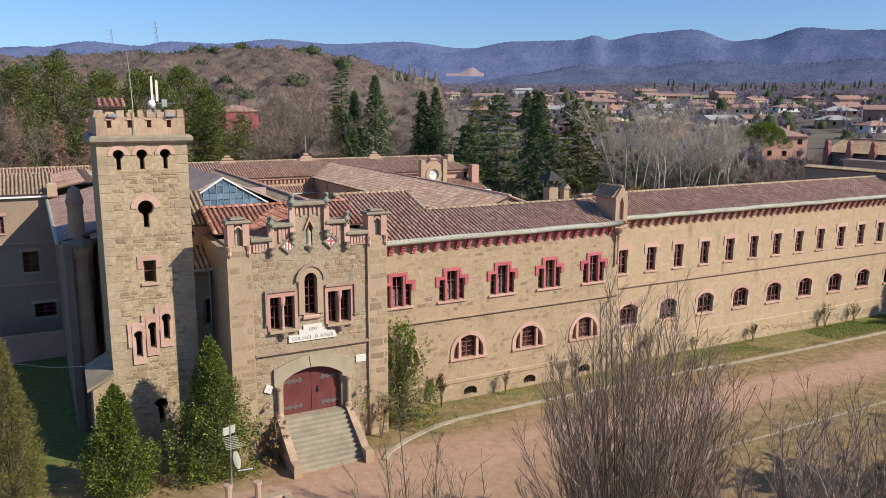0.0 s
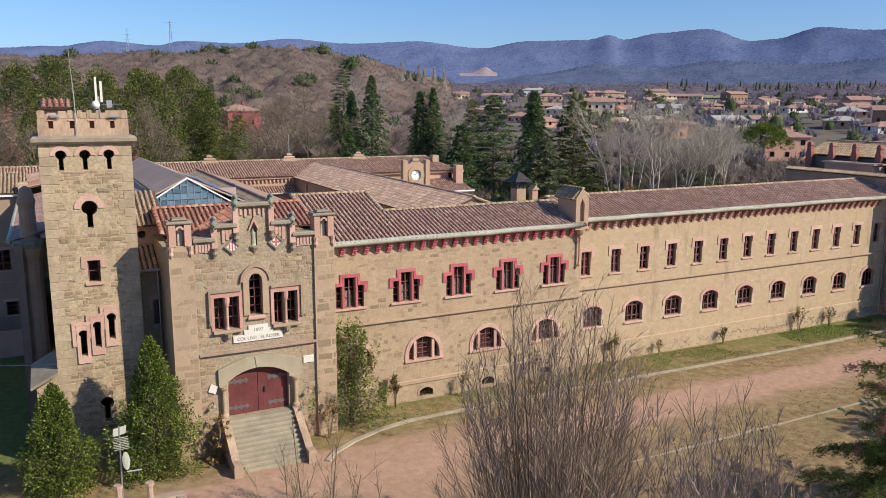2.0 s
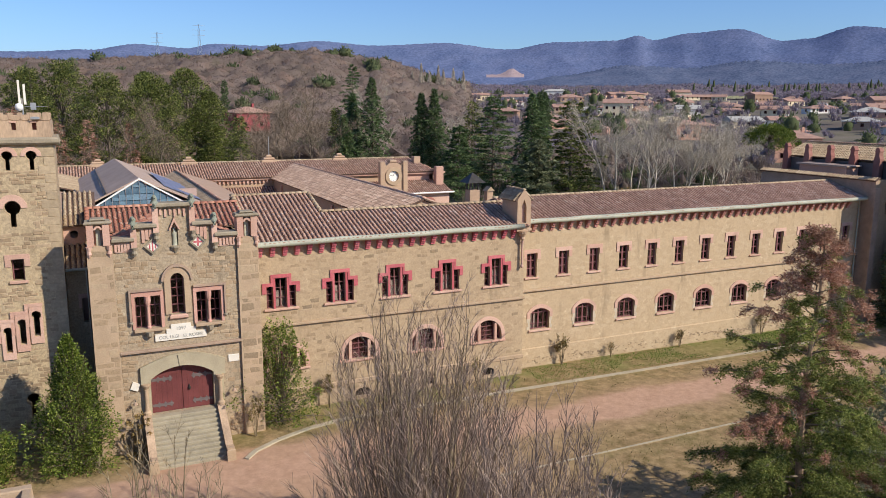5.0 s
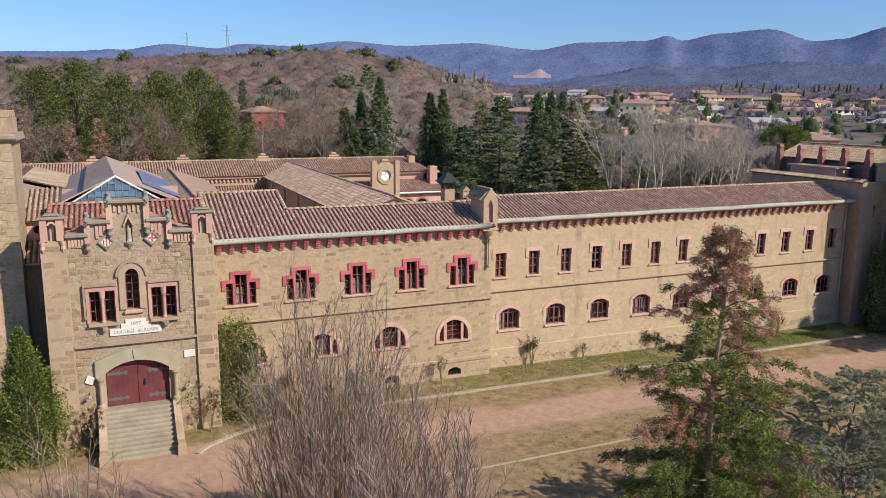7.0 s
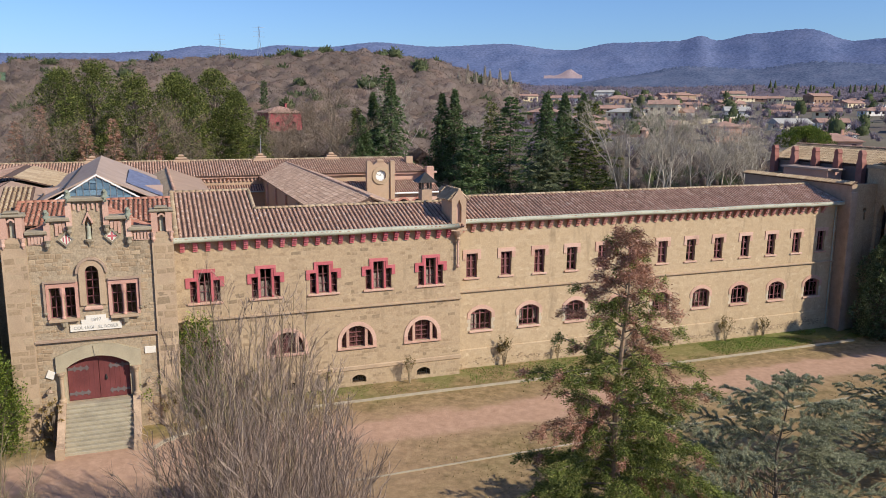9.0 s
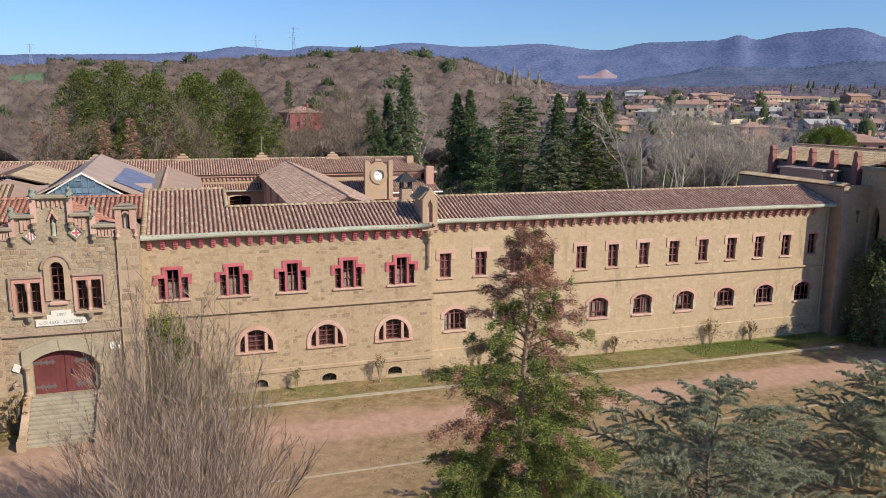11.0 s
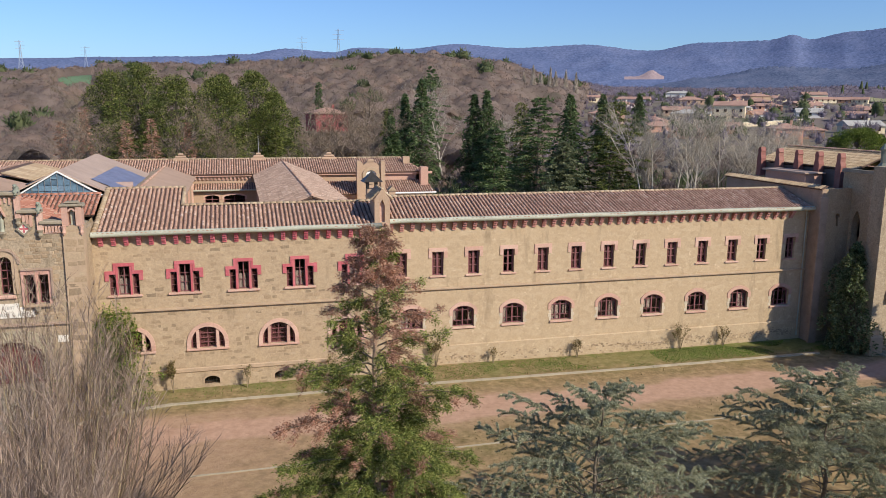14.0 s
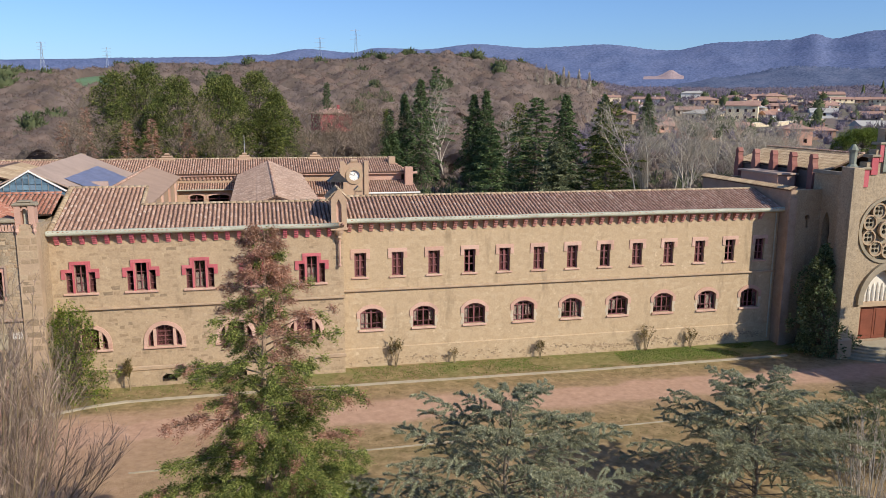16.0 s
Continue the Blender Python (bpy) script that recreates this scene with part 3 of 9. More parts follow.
def window_arched(parent, cx, y, zb):
    """A half-round window in a brick ring, parted by two brick posts."""
    r0, r1 = 1.02, 1.27
    zc = zb + 0.35
    n = 14
    hole = [(cx - r0, zb), (cx + r0, zb)] + [(cx + r0 * math.cos(math.pi * i / n), zc + (r0 + 0.02) * math.sin(math.pi * i / n)) for i in range(n + 1)]
    s = Mesh()
    s.arch(cx, zc, r0 + 0.003, r1, y - 0.06, y + 0.12, 0, 180, 16, 1.02)
    for k in (-1, 1):
        a, b = sorted((cx + k * (r0 + 0.003), cx + k * r1))
        s.box(a, b, y - 0.06, y + 0.12, zb, zc - 0.002)
        s.box(cx + k * 0.60 - 0.09, cx + k * 0.60 + 0.09, y - 0.02, y + 0.16, zb, zc + 0.80)
    yf = y + 0.22
    win = part("window", Mesh().prism(hole, yf, yf + 0.05, [[(cx + (x - cx) * 0.94, zb + 0.05 + (z - zb) * 0.93) for x, z in hole]]), M["wood"], parent)
    for x in (-0.94, -0.72, -0.46, 0.0, 0.46, 0.72, 0.94):
        part("glazing_bar", Mesh().box(cx + x - 0.022, cx + x + 0.022, yf + 0.002, yf + 0.048, zb + 0.03, zc + math.sqrt(max(0, r0 * r0 - x * x)) - 0.03), M["wood"], win)
    for z in (0.03, 0.32, 0.62, 0.92):
        part("glazing_bar", Mesh().box(cx - r0 + (0.02 if z < 0.4 else 0.25), cx + r0 - (0.02 if z < 0.4 else 0.25), yf + 0.004, yf + 0.046, zb + z - 0.02, zb + z + 0.02), M["wood"], win)
    part("brick_arch", s, M["brick"], win)
    part("sill", Mesh().slab(cx - r1 - 0.02, cx + r1 + 0.02, y - 0.13, y + 0.2, zb - 0.13, zb - 0.002), M["brick"], win)
    part("pane", Mesh().prism(hole, yf + 0.02, yf + 0.026), M["pane"], win).visible_shadow = False
    part("inner_shutter", Mesh().prism([(cx + (x - cx) * 0.97, z) for x, z in hole], yf + 0.2, yf + 0.22), M["blind"], win)
    return hole


def window_cellar(parent, cx, y, zb):
    hole = seg_arch(cx - 0.46, cx + 0.46, zb, zb + 0.34, 0.2)
    f = Mesh()
    for i in range(6):
        x = cx - 0.40 + 0.16 * i
        f.box(x - 0.013, x + 0.013, y + 0.08, y + 0.105, zb, zb + 0.36)
    f.box(cx - 0.46, cx + 0.46, y + 0.11, y + 0.13, zb + 0.18, zb + 0.21)
    win = part("window", f, M["iron"], parent, "barred cellar window")
    outer = seg_arch(cx - 0.58, cx + 0.58, zb + 0.1, zb + 0.36, 0.3)
    ring = outer[1:] + [outer[0], (cx - 0.462, zb + 0.1)] + [(x, z + 0.002) for x, z in reversed(hole[2:])] + [(cx + 0.462, zb + 0.1)]
    part("stone_arch", Mesh().prism(ring, y - 0.025, y + 0.06), M["ashlar"], win)
    part("pane", Mesh().prism(hole, y + 0.2, y + 0.206), M["pane"], win).visible_shadow = False
    return hole


def corbels(parent, x0, x1, y, z, mat, step=0.72):
    """Stepped brick corbels under an eave: three courses, each further out."""
    steps = [(0.02, -0.14), (0.02, 0.46), (-0.42, 0.46), (-0.42, 0.42), (-0.39, 0.42), (-0.39, 0.29), (-0.30, 0.29), (-0.30, 0.25), (-0.27, 0.25), (-0.27, 0.12), (-0.19, 0.12), (-0.19, 0.08), (-0.16, 0.08), (-0.16, -0.02), (-0.09, -0.02), (-0.09, -0.14)]
    g = Mesh().side(steps, -0.13, 0.13)
    data = g.mesh("corbel", mat)
    n = round((x1 - x0) / step)
    for i in range(n):
        part("corbel", data, mat, parent, at=(x0 + (i + 0.5) * (x1 - x0) / n, y, z))


def eave(parent, x0, x1, y, z, seed=1):
    """Cornice board and the glazed half-round gutter before it, a little uneven."""
    part("cornice", Mesh().box(x0, x1, y - 0.42, y + 0.1, z, z + 0.09), M["brick"], parent)
    rng = random.Random(seed)
    n = max(2, int((x1 - x0) / 1.6))
    g = Mesh().tube([(x0 + (x1 - x0) * i / n, y - 0.50 + rng.uniform(-0.015, 0.015), z + 0.17 + rng.uniform(-0.025, 0.025)) for i in range(n + 1)], [0.165] * (n + 1), 8)
    part("gutter", g, M["gutter"], parent, "grey-green glazed gutter", smooth=True)


# ---- the long wing ----
Y2 = 40.17
wing = thing("long_wing", (51, 43, 0), "long two-storey tan stone wing with pink brick window heads", "building")
holes = []
for i in range(13):
    holes.append(window_upper(wing, 35.27 + 2.562 * i, Y2, 6.53, M["brick"], i))
for i in range(9):
    holes.append(window_lower(wing, 36.0 + 3.682 * i, Y2, 2.80, M["brick"], i))
part("front_wall", Mesh().prism(rect(33.9, 67.5, -0.3, 10.42), Y2, Y2 + 0.5, holes), M["rubble_fine"], wing)
part("end_wall", Mesh().box(33.9, 34.3, Y2 + 0.5, 46.6, 0, 10.4), M["rubble_fine"], wing)
part("back_wall", Mesh().box(33.9, 67.5, 46.6, 47.0, 0, 10.4), M["plaster"], wing)
part("middle_floor", Mesh().box(34.3, 67.4, Y2 + 0.5, 46.6, 5.4, 5.6), M["dark"], wing)
part("inner_wall", Mesh().box(34.3, 67.4, 43.6, 43.8, 0, 5.4), M["dark"], wing)
part("inner_wall", Mesh().box(34.3, 67.4, 43.6, 43.8, 5.6, 10.3), M["dark"], wing)
part("string_course", Mesh().slab(34.1, 67.5, Y2 - 0.17, Y2 + 0.05, 5.55, 5.68), M["ashlar"], wing)
part("plinth", Mesh().slab(34.05, 67.5, Y2 - 0.09, Y2 + 0.05, -0.3, 1.52, 0.05), M["rubble_fine"], wing)
corbels(wing, 34.2, 66.2, Y2, 9.82, M["corbel_brick"])
part("frieze", Mesh().box(34.2, 67.5, Y2 - 0.02, Y2 + 0.03, 9.82, 10.27), M["rubble_fine"], wing)
eave(wing, 34.2, 67.6, Y2, 10.29, 3)
tile_roof(wing, [(34.0, 39.60, 10.47), (67.6, 39.60, 10.47), (67.6, 43.45, 11.62), (34.0, 43.45, 11.62)], M["tile"], seed=2)
tile_roof(wing, [(67.6, 47.3, 10.47), (34.0, 47.3, 10.47), (34.0, 43.45, 11.62), (67.6, 43.45, 11.62)], M["tile"], step=0.8, seed=3)
ridge(wing, (34.0, 43.45, 11.66), (67.6, 43.45, 11.66), M["tile_pale"])
part("downpipe", Mesh().tube([(67.2, Y2 - 0.1, 0.3), (67.2, Y2 - 0.1, 10.2)], [0.06, 0.06], 8), M["gutter"], wing)
rng = random.Random(8)
g = Mesh()
for i in range(760):
    x = rng.uniform(34.3, 66.8)
    z = 0.62 + 0.12 * math.sin(x * 0.9) + rng.gauss(0, 0.13) if rng.random() < 0.75 else rng.uniform(0.05, 0.6)
    r = rng.uniform(0.04, 0.095)
    if z > 1.1 or (x < 52 and rng.random() < 0.45):
        continue
    k = rng.choice(BLOCKS)
    g.add([(x + p[0] * r * 2, Y2 - 0.085 + p[1] * 0.03, z + p[2] * r * 1.3) for p in k.v], k.f)
part("exposed_footing", g, M["stones"], wing, "bare footing stones where render has fallen")["kind"] = "stuff"

# ---- the middle wing ----
Y1 = 39.17
mid = thing("middle_wing", (25, 43, 0), "two-storey tan rubble wing with crimson stepped brick windows", "building")
holes = []
for i in range(5):
    holes += window_triple(mid, 17.92 + 3.51 * i, Y1, 6.52, M["red_brick"])
for i in range(4):
    holes.append(window_arched(mid, 18.2 + 4.40 * i, Y1, 2.83))
for i in range(3):
    holes.append(window_cellar(mid, 22.75 + 4.36 * i, Y1, 0.42))
part("front_wall", Mesh().prism(rect(16.0, 34.05, -0.3, 10.32), Y1, Y1 + 0.5, holes), M["rubble_mid"], mid)
part("end_wall", Mesh().box(33.6, 34.05, Y1 + 0.5, 46, 0, 10.3), M["rubble"], mid)
part("back_wall", Mesh().box(16.4, 34.0, 46.0, 46.4, 0, 10.3), M["plaster"], mid)
part("inner_wall", Mesh().box(16.4, 33.6, 42.6, 42.8, 0, 5.3), M["dark"], mid)
part("inner_wall", Mesh().box(16.4, 33.6, 42.6, 42.8, 5.5, 10.2), M["dark"], mid)
part("middle_floor", Mesh().box(16.4, 33.6, Y1 + 0.5, 46, 5.3, 5.5), M["dark"], mid)
part("string_course", Mesh().slab(16.3, 34.1, Y1 - 0.18, Y1 + 0.05, 5.42, 5.56), M["ashlar"], mid)
part("plinth", Mesh().slab(16.3, 34.12, Y1 - 0.07, Y1 + 0.05, 1.28, 1.58, 0.05), M["ashlar"], mid)
corbels(mid, 16.4, 33.5, Y1, 9.72, M["red_brick"])
part("frieze", Mesh().box(16.3, 33.9, Y1 - 0.02, Y1 + 0.03, 9.72, 10.17), M["rubble_mid"], mid)
eave(mid, 16.3, 33.7, Y1, 10.19, 4)
avoid = [(17.92 + 3.51 * i - 1.15, 17.92 + 3.51 * i + 1.15, 6.35, 8.6) for i in range(5)] + [(18.2 + 4.4 * i - 1.35, 18.2 + 4.4 * i + 1.35, 2.65, 4.55) for i in range(4)]
avoid += [(22.75 + 4.36 * i - 0.65, 22.75 + 4.36 * i + 0.65, 0.4, 1.1) for i in range(3)] + [(16, 35, 5.35, 5.6), (16, 35, 1.25, 1.6)]
stones(mid, 16.35, 34.0, 0.2, 9.7, Y1, avoid, (0.42, 0.24), 0.012, single=300, seed=21, keep=0.4)
tile_roof(mid, [(16.3, 38.60, 10.36), (34.05, 38.60, 10.36), (34.05, 42.40, 11.49), (21.3, 42.40, 11.49), (21.3, 45.35, 12.36), (16.3, 45.35, 12.36)], M["tile"], single=300, seed=5)
tile_roof(mid, [(34.05, 46.3, 10.36), (21.3, 46.3, 10.36), (21.3, 42.4, 11.49), (34.05, 42.4, 11.49)], M["tile"], step=0.8, seed=6)
ridge(mid, (21.3, 42.4, 11.53), (34.05, 42.4, 11.53), M["tile_pale"])
ridge(mid, (16.3, 45.35, 12.40), (21.3, 45.35, 12.40), M["tile_pale"])
ridge(mid, (21.3, 42.4, 11.53), (21.3, 45.35, 12.40), M["tile_pale"])
ridge(mid, (16.45, 38.7, 10.42), (16.45, 45.35, 12.42), M["tile_pale"], 0.17)
part("gable_wall", Mesh().box(20.9, 21.28, 42.5, 45.3, 10.3, 11.5), M["plaster"], mid)

# dormer bell-cote over the break in the wall
dorm = thing("dormer", (33.75, 39.7, 9.9), "ochre stone dormer with pointed niche and tiled gable roof", "dormer")
g = Mesh().prism(rect(33.33, 34.17, 10.25, 12.05), 39.05, 40.9, [])
part("body", g, M["plaster"], dorm)
face = [(33.25, 10.2), (34.25, 10.2), (34.25, 12.05), (33.75, 12.75), (33.25, 12.05)]
niche = [(33.58, 10.55), (33.92, 10.55), (33.92, 11.65), (33.75, 12.05), (33.58, 11.65)]
part("gable_front", Mesh().prism(face, 38.78, 39.04, [niche]), M["plaster"], dorm)
part("niche_back", Mesh().box(33.5, 34.0, 39.0, 39.03, 10.5, 12.1), M["brick"], dorm)
part("sill", Mesh().slab(33.2, 34.3, 38.7, 39.04, 10.02, 10.19), M["plaster"], dorm)
part("corbel", Mesh().lathe(33.75, 38.93, [(0.04, 9.35), (0.16, 9.5), (0.14, 9.62), (0.30, 9.85), (0.36, 10.02)], 10), M["plaster"], dorm)
part("shaft", Mesh().lathe(33.78, 38.98, [(0.07, 7.55), (0.12, 7.65), (0.07, 7.8), (0.07, 9.2), (0.12, 9.34)], 8), M["brick"], dorm)
tile_roof(dorm, [(33.08, 41.0, 12.02), (33.08, 38.80, 12.02), (33.75, 38.80, 12.66), (33.75, 41.0, 12.66)], M["tile_pale"], step=0.34, seed=7)
tile_roof(dorm, [(34.42, 38.80, 12.02), (34.42, 41.0, 12.02), (33.75, 41.0, 12.66), (33.75, 38.80, 12.66)], M["tile_pale"], step=0.34, seed=8)
ridge(dorm, (33.75, 38.75, 12.70), (33.75, 41.0, 12.70), M["tile_pale"], 0.1)

# ---- gatehouse ----
YG = 36.88
gate = thing("gatehouse", (12.1, 40, 0), "tan stone gatehouse with stepped crest and crimson double door", "building")
CX = 12.05
door_hole = seg_arch(10.48, 13.62, 2.05, 4.05, 0.55, 12)
mid_hole = [(11.74, 7.35), (12.40, 7.35)] + [(12.07 + 0.33 * math.cos(math.pi * i / 10), 9.15 + 0.42 * math.sin(math.pi * i / 10)) for i in range(11)]
pair = [rect(9.98, 10.50, 6.76, 8.45), rect(10.68, 11.20, 6.76, 8.45), rect(12.98, 13.50, 6.76, 8.45), rect(13.68, 14.20, 6.76, 8.45)]
niche = [(11.93, 10.95), (12.25, 10.95), (12.25, 11.85), (12.09, 12.15), (11.93, 11.85)]
slope = [(9.1, -0.2), (10.3, -0.2), (10.3, 2.03), (13.8, 2.03), (13.8, -0.2), (15.18, -0.2), (15.18, 11.3), (14.05, 11.3), (14.05, 11.95), (12.95, 11.95), (12.95, 12.95), (11.22, 12.95), (11.22, 11.95), (10.12, 11.95), (10.12, 11.3), (9.1, 11.3)]
part("front_wall", Mesh().prism(slope, YG + 0.14, YG + 0.6, [door_hole, mid_hole, niche] + pair), M["rubble_grey"], gate)
part("pier", Mesh().prism(rect(7.95, 9.12, -0.2, 11.2), YG, YG + 0.75), M["ashlar"], gate)
part("pier", Mesh().prism(rect(15.16, 16.26, -0.2, 11.2), YG, YG + 0.75), M["ashlar"], gate)
part("side_wall", Mesh().box(7.95, 8.4, YG + 0.75, 46, -0.2, 10.9), M["rubble"], gate)
part("side_wall", Mesh().box(15.8, 16.26, YG + 0.75, 46, -0.2, 10.9), M["rubble"], gate)
part("back_wall", Mesh().box(8.4, 15.8, 45.6, 46, -0.2, 10.9), M["plaster"], gate)
part("inner_wall", Mesh().box(8.4, 15.8, 40.5, 40.7, 0, 10.8), M["dark"], gate)
part("middle_floor", Mesh().box(8.4, 15.8, YG + 0.6, 40.5, 5.3, 5.5), M["dark"], gate)
for x0, x1, s in ((7.99, 9.09, 31), (15.2, 16.23, 32)):
    stones(gate, x0, x1, 0.3, 11.0, YG, [], (0.62, 0.36), 0.014, single=60, seed=s, keep=0.85)
avoid = [(10.0, 14.3, -1, 5.35), (9.75, 11.4, 6.5, 8.95), (12.75, 14.45, 6.5, 8.95), (11.3, 12.8, 6.9, 10.3), (10.7, 13.5, 5.9, 6.95), (9, 15.2, 5.5, 5.72), (10.55, 11.45, 10.5, 11.5), (12.75, 13.65, 10.5, 11.5), (11.7, 12.5, 10.7, 12.4), (9.1, 11.2, 11.0, 14), (12.95, 15.2, 11.0, 14), (9.1, 10.2, 10.5, 11.3), (14.0, 15.2, 10.5, 11.3)]
stones(gate, 9.15, 15.14, 0.3, 12.4, YG + 0.14, avoid, (0.34, 0.20), 0.028, single=240, seed=33, keep=0.7)
# crest: copings, brick dentils, steps
for x0, x1, z in ((9.1, 10.14, 11.3), (14.03, 15.2, 11.3), (10.05, 11.24, 11.95), (12.93, 14.12, 11.95), (11.12, 13.05, 12.95)):
    part("coping", Mesh().slab(x0, x1, YG - 0.12, YG + 0.7, z + 0.002, z + 0.22, 0.05), M["weathered"], gate)
for x0, x1, z in ((9.2, 10.1, 10.78), (14.08, 15.1, 10.78)):
    part("brick_band", Mesh().box(x0, x1, YG + 0.08, YG + 0.2, z, z + 0.05).box(x0, x1, YG + 0.08, YG + 0.2, z + 0.42, z + 0.47), M["brick"], gate)
    data = Mesh().box(-0.06, 0.06, -0.07, 0.07, 0, 0.36).mesh("dentil", M["brick"])
    n = 6
    for i in range(n):
        part("dentil", data, M["brick"], gate, at=(x0 + 0.08 + (x1 - x0 - 0.16) * i / (n - 1), YG + 0.12, z + 0.055))
for k, xs in ((-1, (11.20, 11.02, 10.84, 10.66)), (1, (12.97, 13.15, 13.33, 13.51))):
    g = Mesh()
    for i, x in enumerate(xs):
        a, b = sorted((x, x + k * 0.15))
        g.box(a, b, YG + 0.06, YG + 0.2, 11.62 - 0.14 * i, 11.88)
    part("brick_steps", g, M["brick"], gate)
for x in (10.13, 11.2, 12.97, 14.04):
    z = 11.0 if x in (10.13, 14.04) else 11.7
    part("brick_post", Mesh().box(x - 0.14, x + 0.14, YG - 0.03, YG + 0.2, z, z + (0.95 if z < 11.5 else 1.25)), M["brick"], gate)
    part("corbel", Mesh().lathe(x, YG - 0.02, [(0.05, z - 0.45), (0.15, z - 0.3), (0.12, z - 0.16), (0.2, z - 0.005)], 8), M["weathered"], gate)
    g = Mesh()
    zo = 12.17 if z < 11.5 else 13.17
    g.lathe(x, YG + 0.1, [(0.20, zo + 0.004), (0.2, zo + 0.06), (0.13, zo + 0.12), (0.17, zo + 0.2), (0.13, zo + 0.28), (0.06, zo + 0.33)], 9)
    g.tube([(x, YG + 0.05, zo + 0.3), (x, YG - 0.16, zo + 0.36), (x, YG - 0.2, zo + 0.24)], [0.12, 0.09, 0.05], 6)
    g.tube([(x, YG + 0.1, zo + 0.05), (x, YG - 0.14, zo - 0.02), (x, YG - 0.16, zo - 0.25)], [0.12, 0.12, 0.09], 6)
    part("finial", g, M["patina"], gate, "greenish weathered carved finial", smooth=True)
g = Mesh()
for i in range(6):
    g.box(11.42 + 0.225 * i, 11.52 + 0.225 * i, YG + 0.06, YG + 0.2, 12.55 - (0.1 if i % 2 else 0), 12.85)
part("brick_frieze", g, M["brick"], gate)
part("niche_back", Mesh().box(11.9, 12.3, YG + 0.45, YG + 0.5, 10.9, 12.2), M["brick"], gate)
part("niche_hood", Mesh().prism([(11.82, 11.8), (11.90, 11.8), (12.09, 12.2), (12.28, 11.8), (12.36, 11.8), (12.09, 12.42)], YG + 0.02, YG + 0.2), M["brick"], gate)
part("niche_shelf", Mesh().lathe(12.09, YG + 0.18, [(0.05, 10.5), (0.14, 10.7), (0.26, 10.86), (0.26, 10.93)], 8), M["weathered"], gate)
statue = Mesh().lathe(12.09, YG + 0.26, [(0.13, 10.945), (0.14, 11.1), (0.11, 11.4), (0.13, 11.6), (0.06, 11.68), (0.075, 11.78), (0.02, 11.86)], 8)
thing("niche_statue", (0, 0, 0), "small pale stone figure standing in the crest niche", "statue", data=statue.mesh("niche_statue", M["statue"], True))
for x, z, a, b in ((11.0, 11.0, "red_brick", "marble"), (13.2, 11.08, "red_brick", "marble")):
    g = Mesh().prism([(x, z - 0.42), (x + 0.42, z), (x, z + 0.42), (x - 0.42, z)], YG + 0.02, YG + 0.17, [[(x, z - 0.29), (x + 0.29, z), (x, z + 0.29), (x - 0.29, z)]])
    shield = part("shield", g, M["weathered"], gate, "diamond coat of arms in red and white")
    part("field", Mesh().prism([(x, z - 0.29), (x + 0.29, z), (x, z + 0.29), (x - 0.29, z)], YG + 0.08, YG + 0.16), M[b], shield)
    g = Mesh()
    if x < 12:
        for k in (-0.14, 0.0, 0.14):
            h = 0.26 - abs(k)
            g.box(x + k - 0.03, x + k + 0.03, YG + 0.07, YG + 0.078, z - h, z + h)
    else:
        g.box(x - 0.05, x + 0.05, YG + 0.07, YG + 0.078, z - 0.22, z + 0.22).box(x - 0.22, x - 0.052, YG + 0.07, YG + 0.078, z - 0.05, z + 0.05).box(x + 0.052, x + 0.22, YG + 0.07, YG + 0.078, z - 0.05, z + 0.05)
    part("charge", g, M[a], shield)
# corner turrets on the piers
for x in (8.53, 15.71):
    t = Mesh()
    for k in (-1, 1):
        t.prism(rect(x + k * 0.36 - 0.16, x + k * 0.36 + 0.16, 11.2, 12.25), YG - 0.06, YG + 0.7)
    t.box(x - 0.2, x + 0.2, YG + 0.35, YG + 0.69, 11.2, 12.25)
    tu = part("turret", t, M["brick"], gate, "pink brick corner turret with slit niche")
    part("cap", Mesh().slab(x - 0.62, x + 0.62, YG - 0.14, YG + 0.78, 12.252, 12.42, 0.06), M["weathered"], tu)
    part("crown", Mesh().slab(x - 0.36, x + 0.36, YG, YG + 0.6, 12.422, 12.55, 0.06), M["weathered"], tu)
    for k in (-1, 1):
        part("pendant", Mesh().lathe(x + k * 0.46, YG - 0.02, [(0.02, 10.62), (0.12, 10.8), (0.09, 10.95), (0.15, 11.19)], 7), M["brick"], tu)
    part("niche_hood", Mesh().arch(x, 12.0, 0.1, 0.2, YG - 0.04, YG + 0.1, 0, 180, 6), M["brick"], tu)
    part("niche_back", Mesh().box(x - 0.1, x + 0.1, YG + 0.2, YG + 0.34, 11.2, 12.1), M["statue"], tu)
# window group
g = Mesh()
for k, x0, x1 in ((-1, 9.82, 11.36), (1, 12.82, 14.36)):
    g = Mesh().box(x0, x1, YG + 0.06, YG + 0.22, 8.452, 8.72)
    xe = x0 if k < 0 else x1 - 0.14
    g.box(xe, xe + 0.14, YG + 0.06, YG + 0.22, 6.76, 8.45)
    xi = 11.202 if k < 0 else 12.82
    g.box(xi, xi + 0.155, YG + 0.06, YG + 0.22, 6.76, 8.45)
    part("brick_surround", g, M["gate_brick"], gate)
g = Mesh()
for k, x0, x1 in ((-1, 9.7, 11.30), (1, 12.84, 14.48)):
    g.box(x0, x1, YG - 0.03, YG + 0.2, 8.722, 8.82)
    xe = x0 if k < 0 else x1 - 0.1
    g.box(xe, xe + 0.1, YG - 0.03, YG + 0.2, 7.2, 8.72)
g.arch(12.07, 9.15, 0.66, 0.78, YG - 0.03, YG + 0.2, 0, 180, 14, 1.1)
part("hood_mould", g, M["hood"], gate)
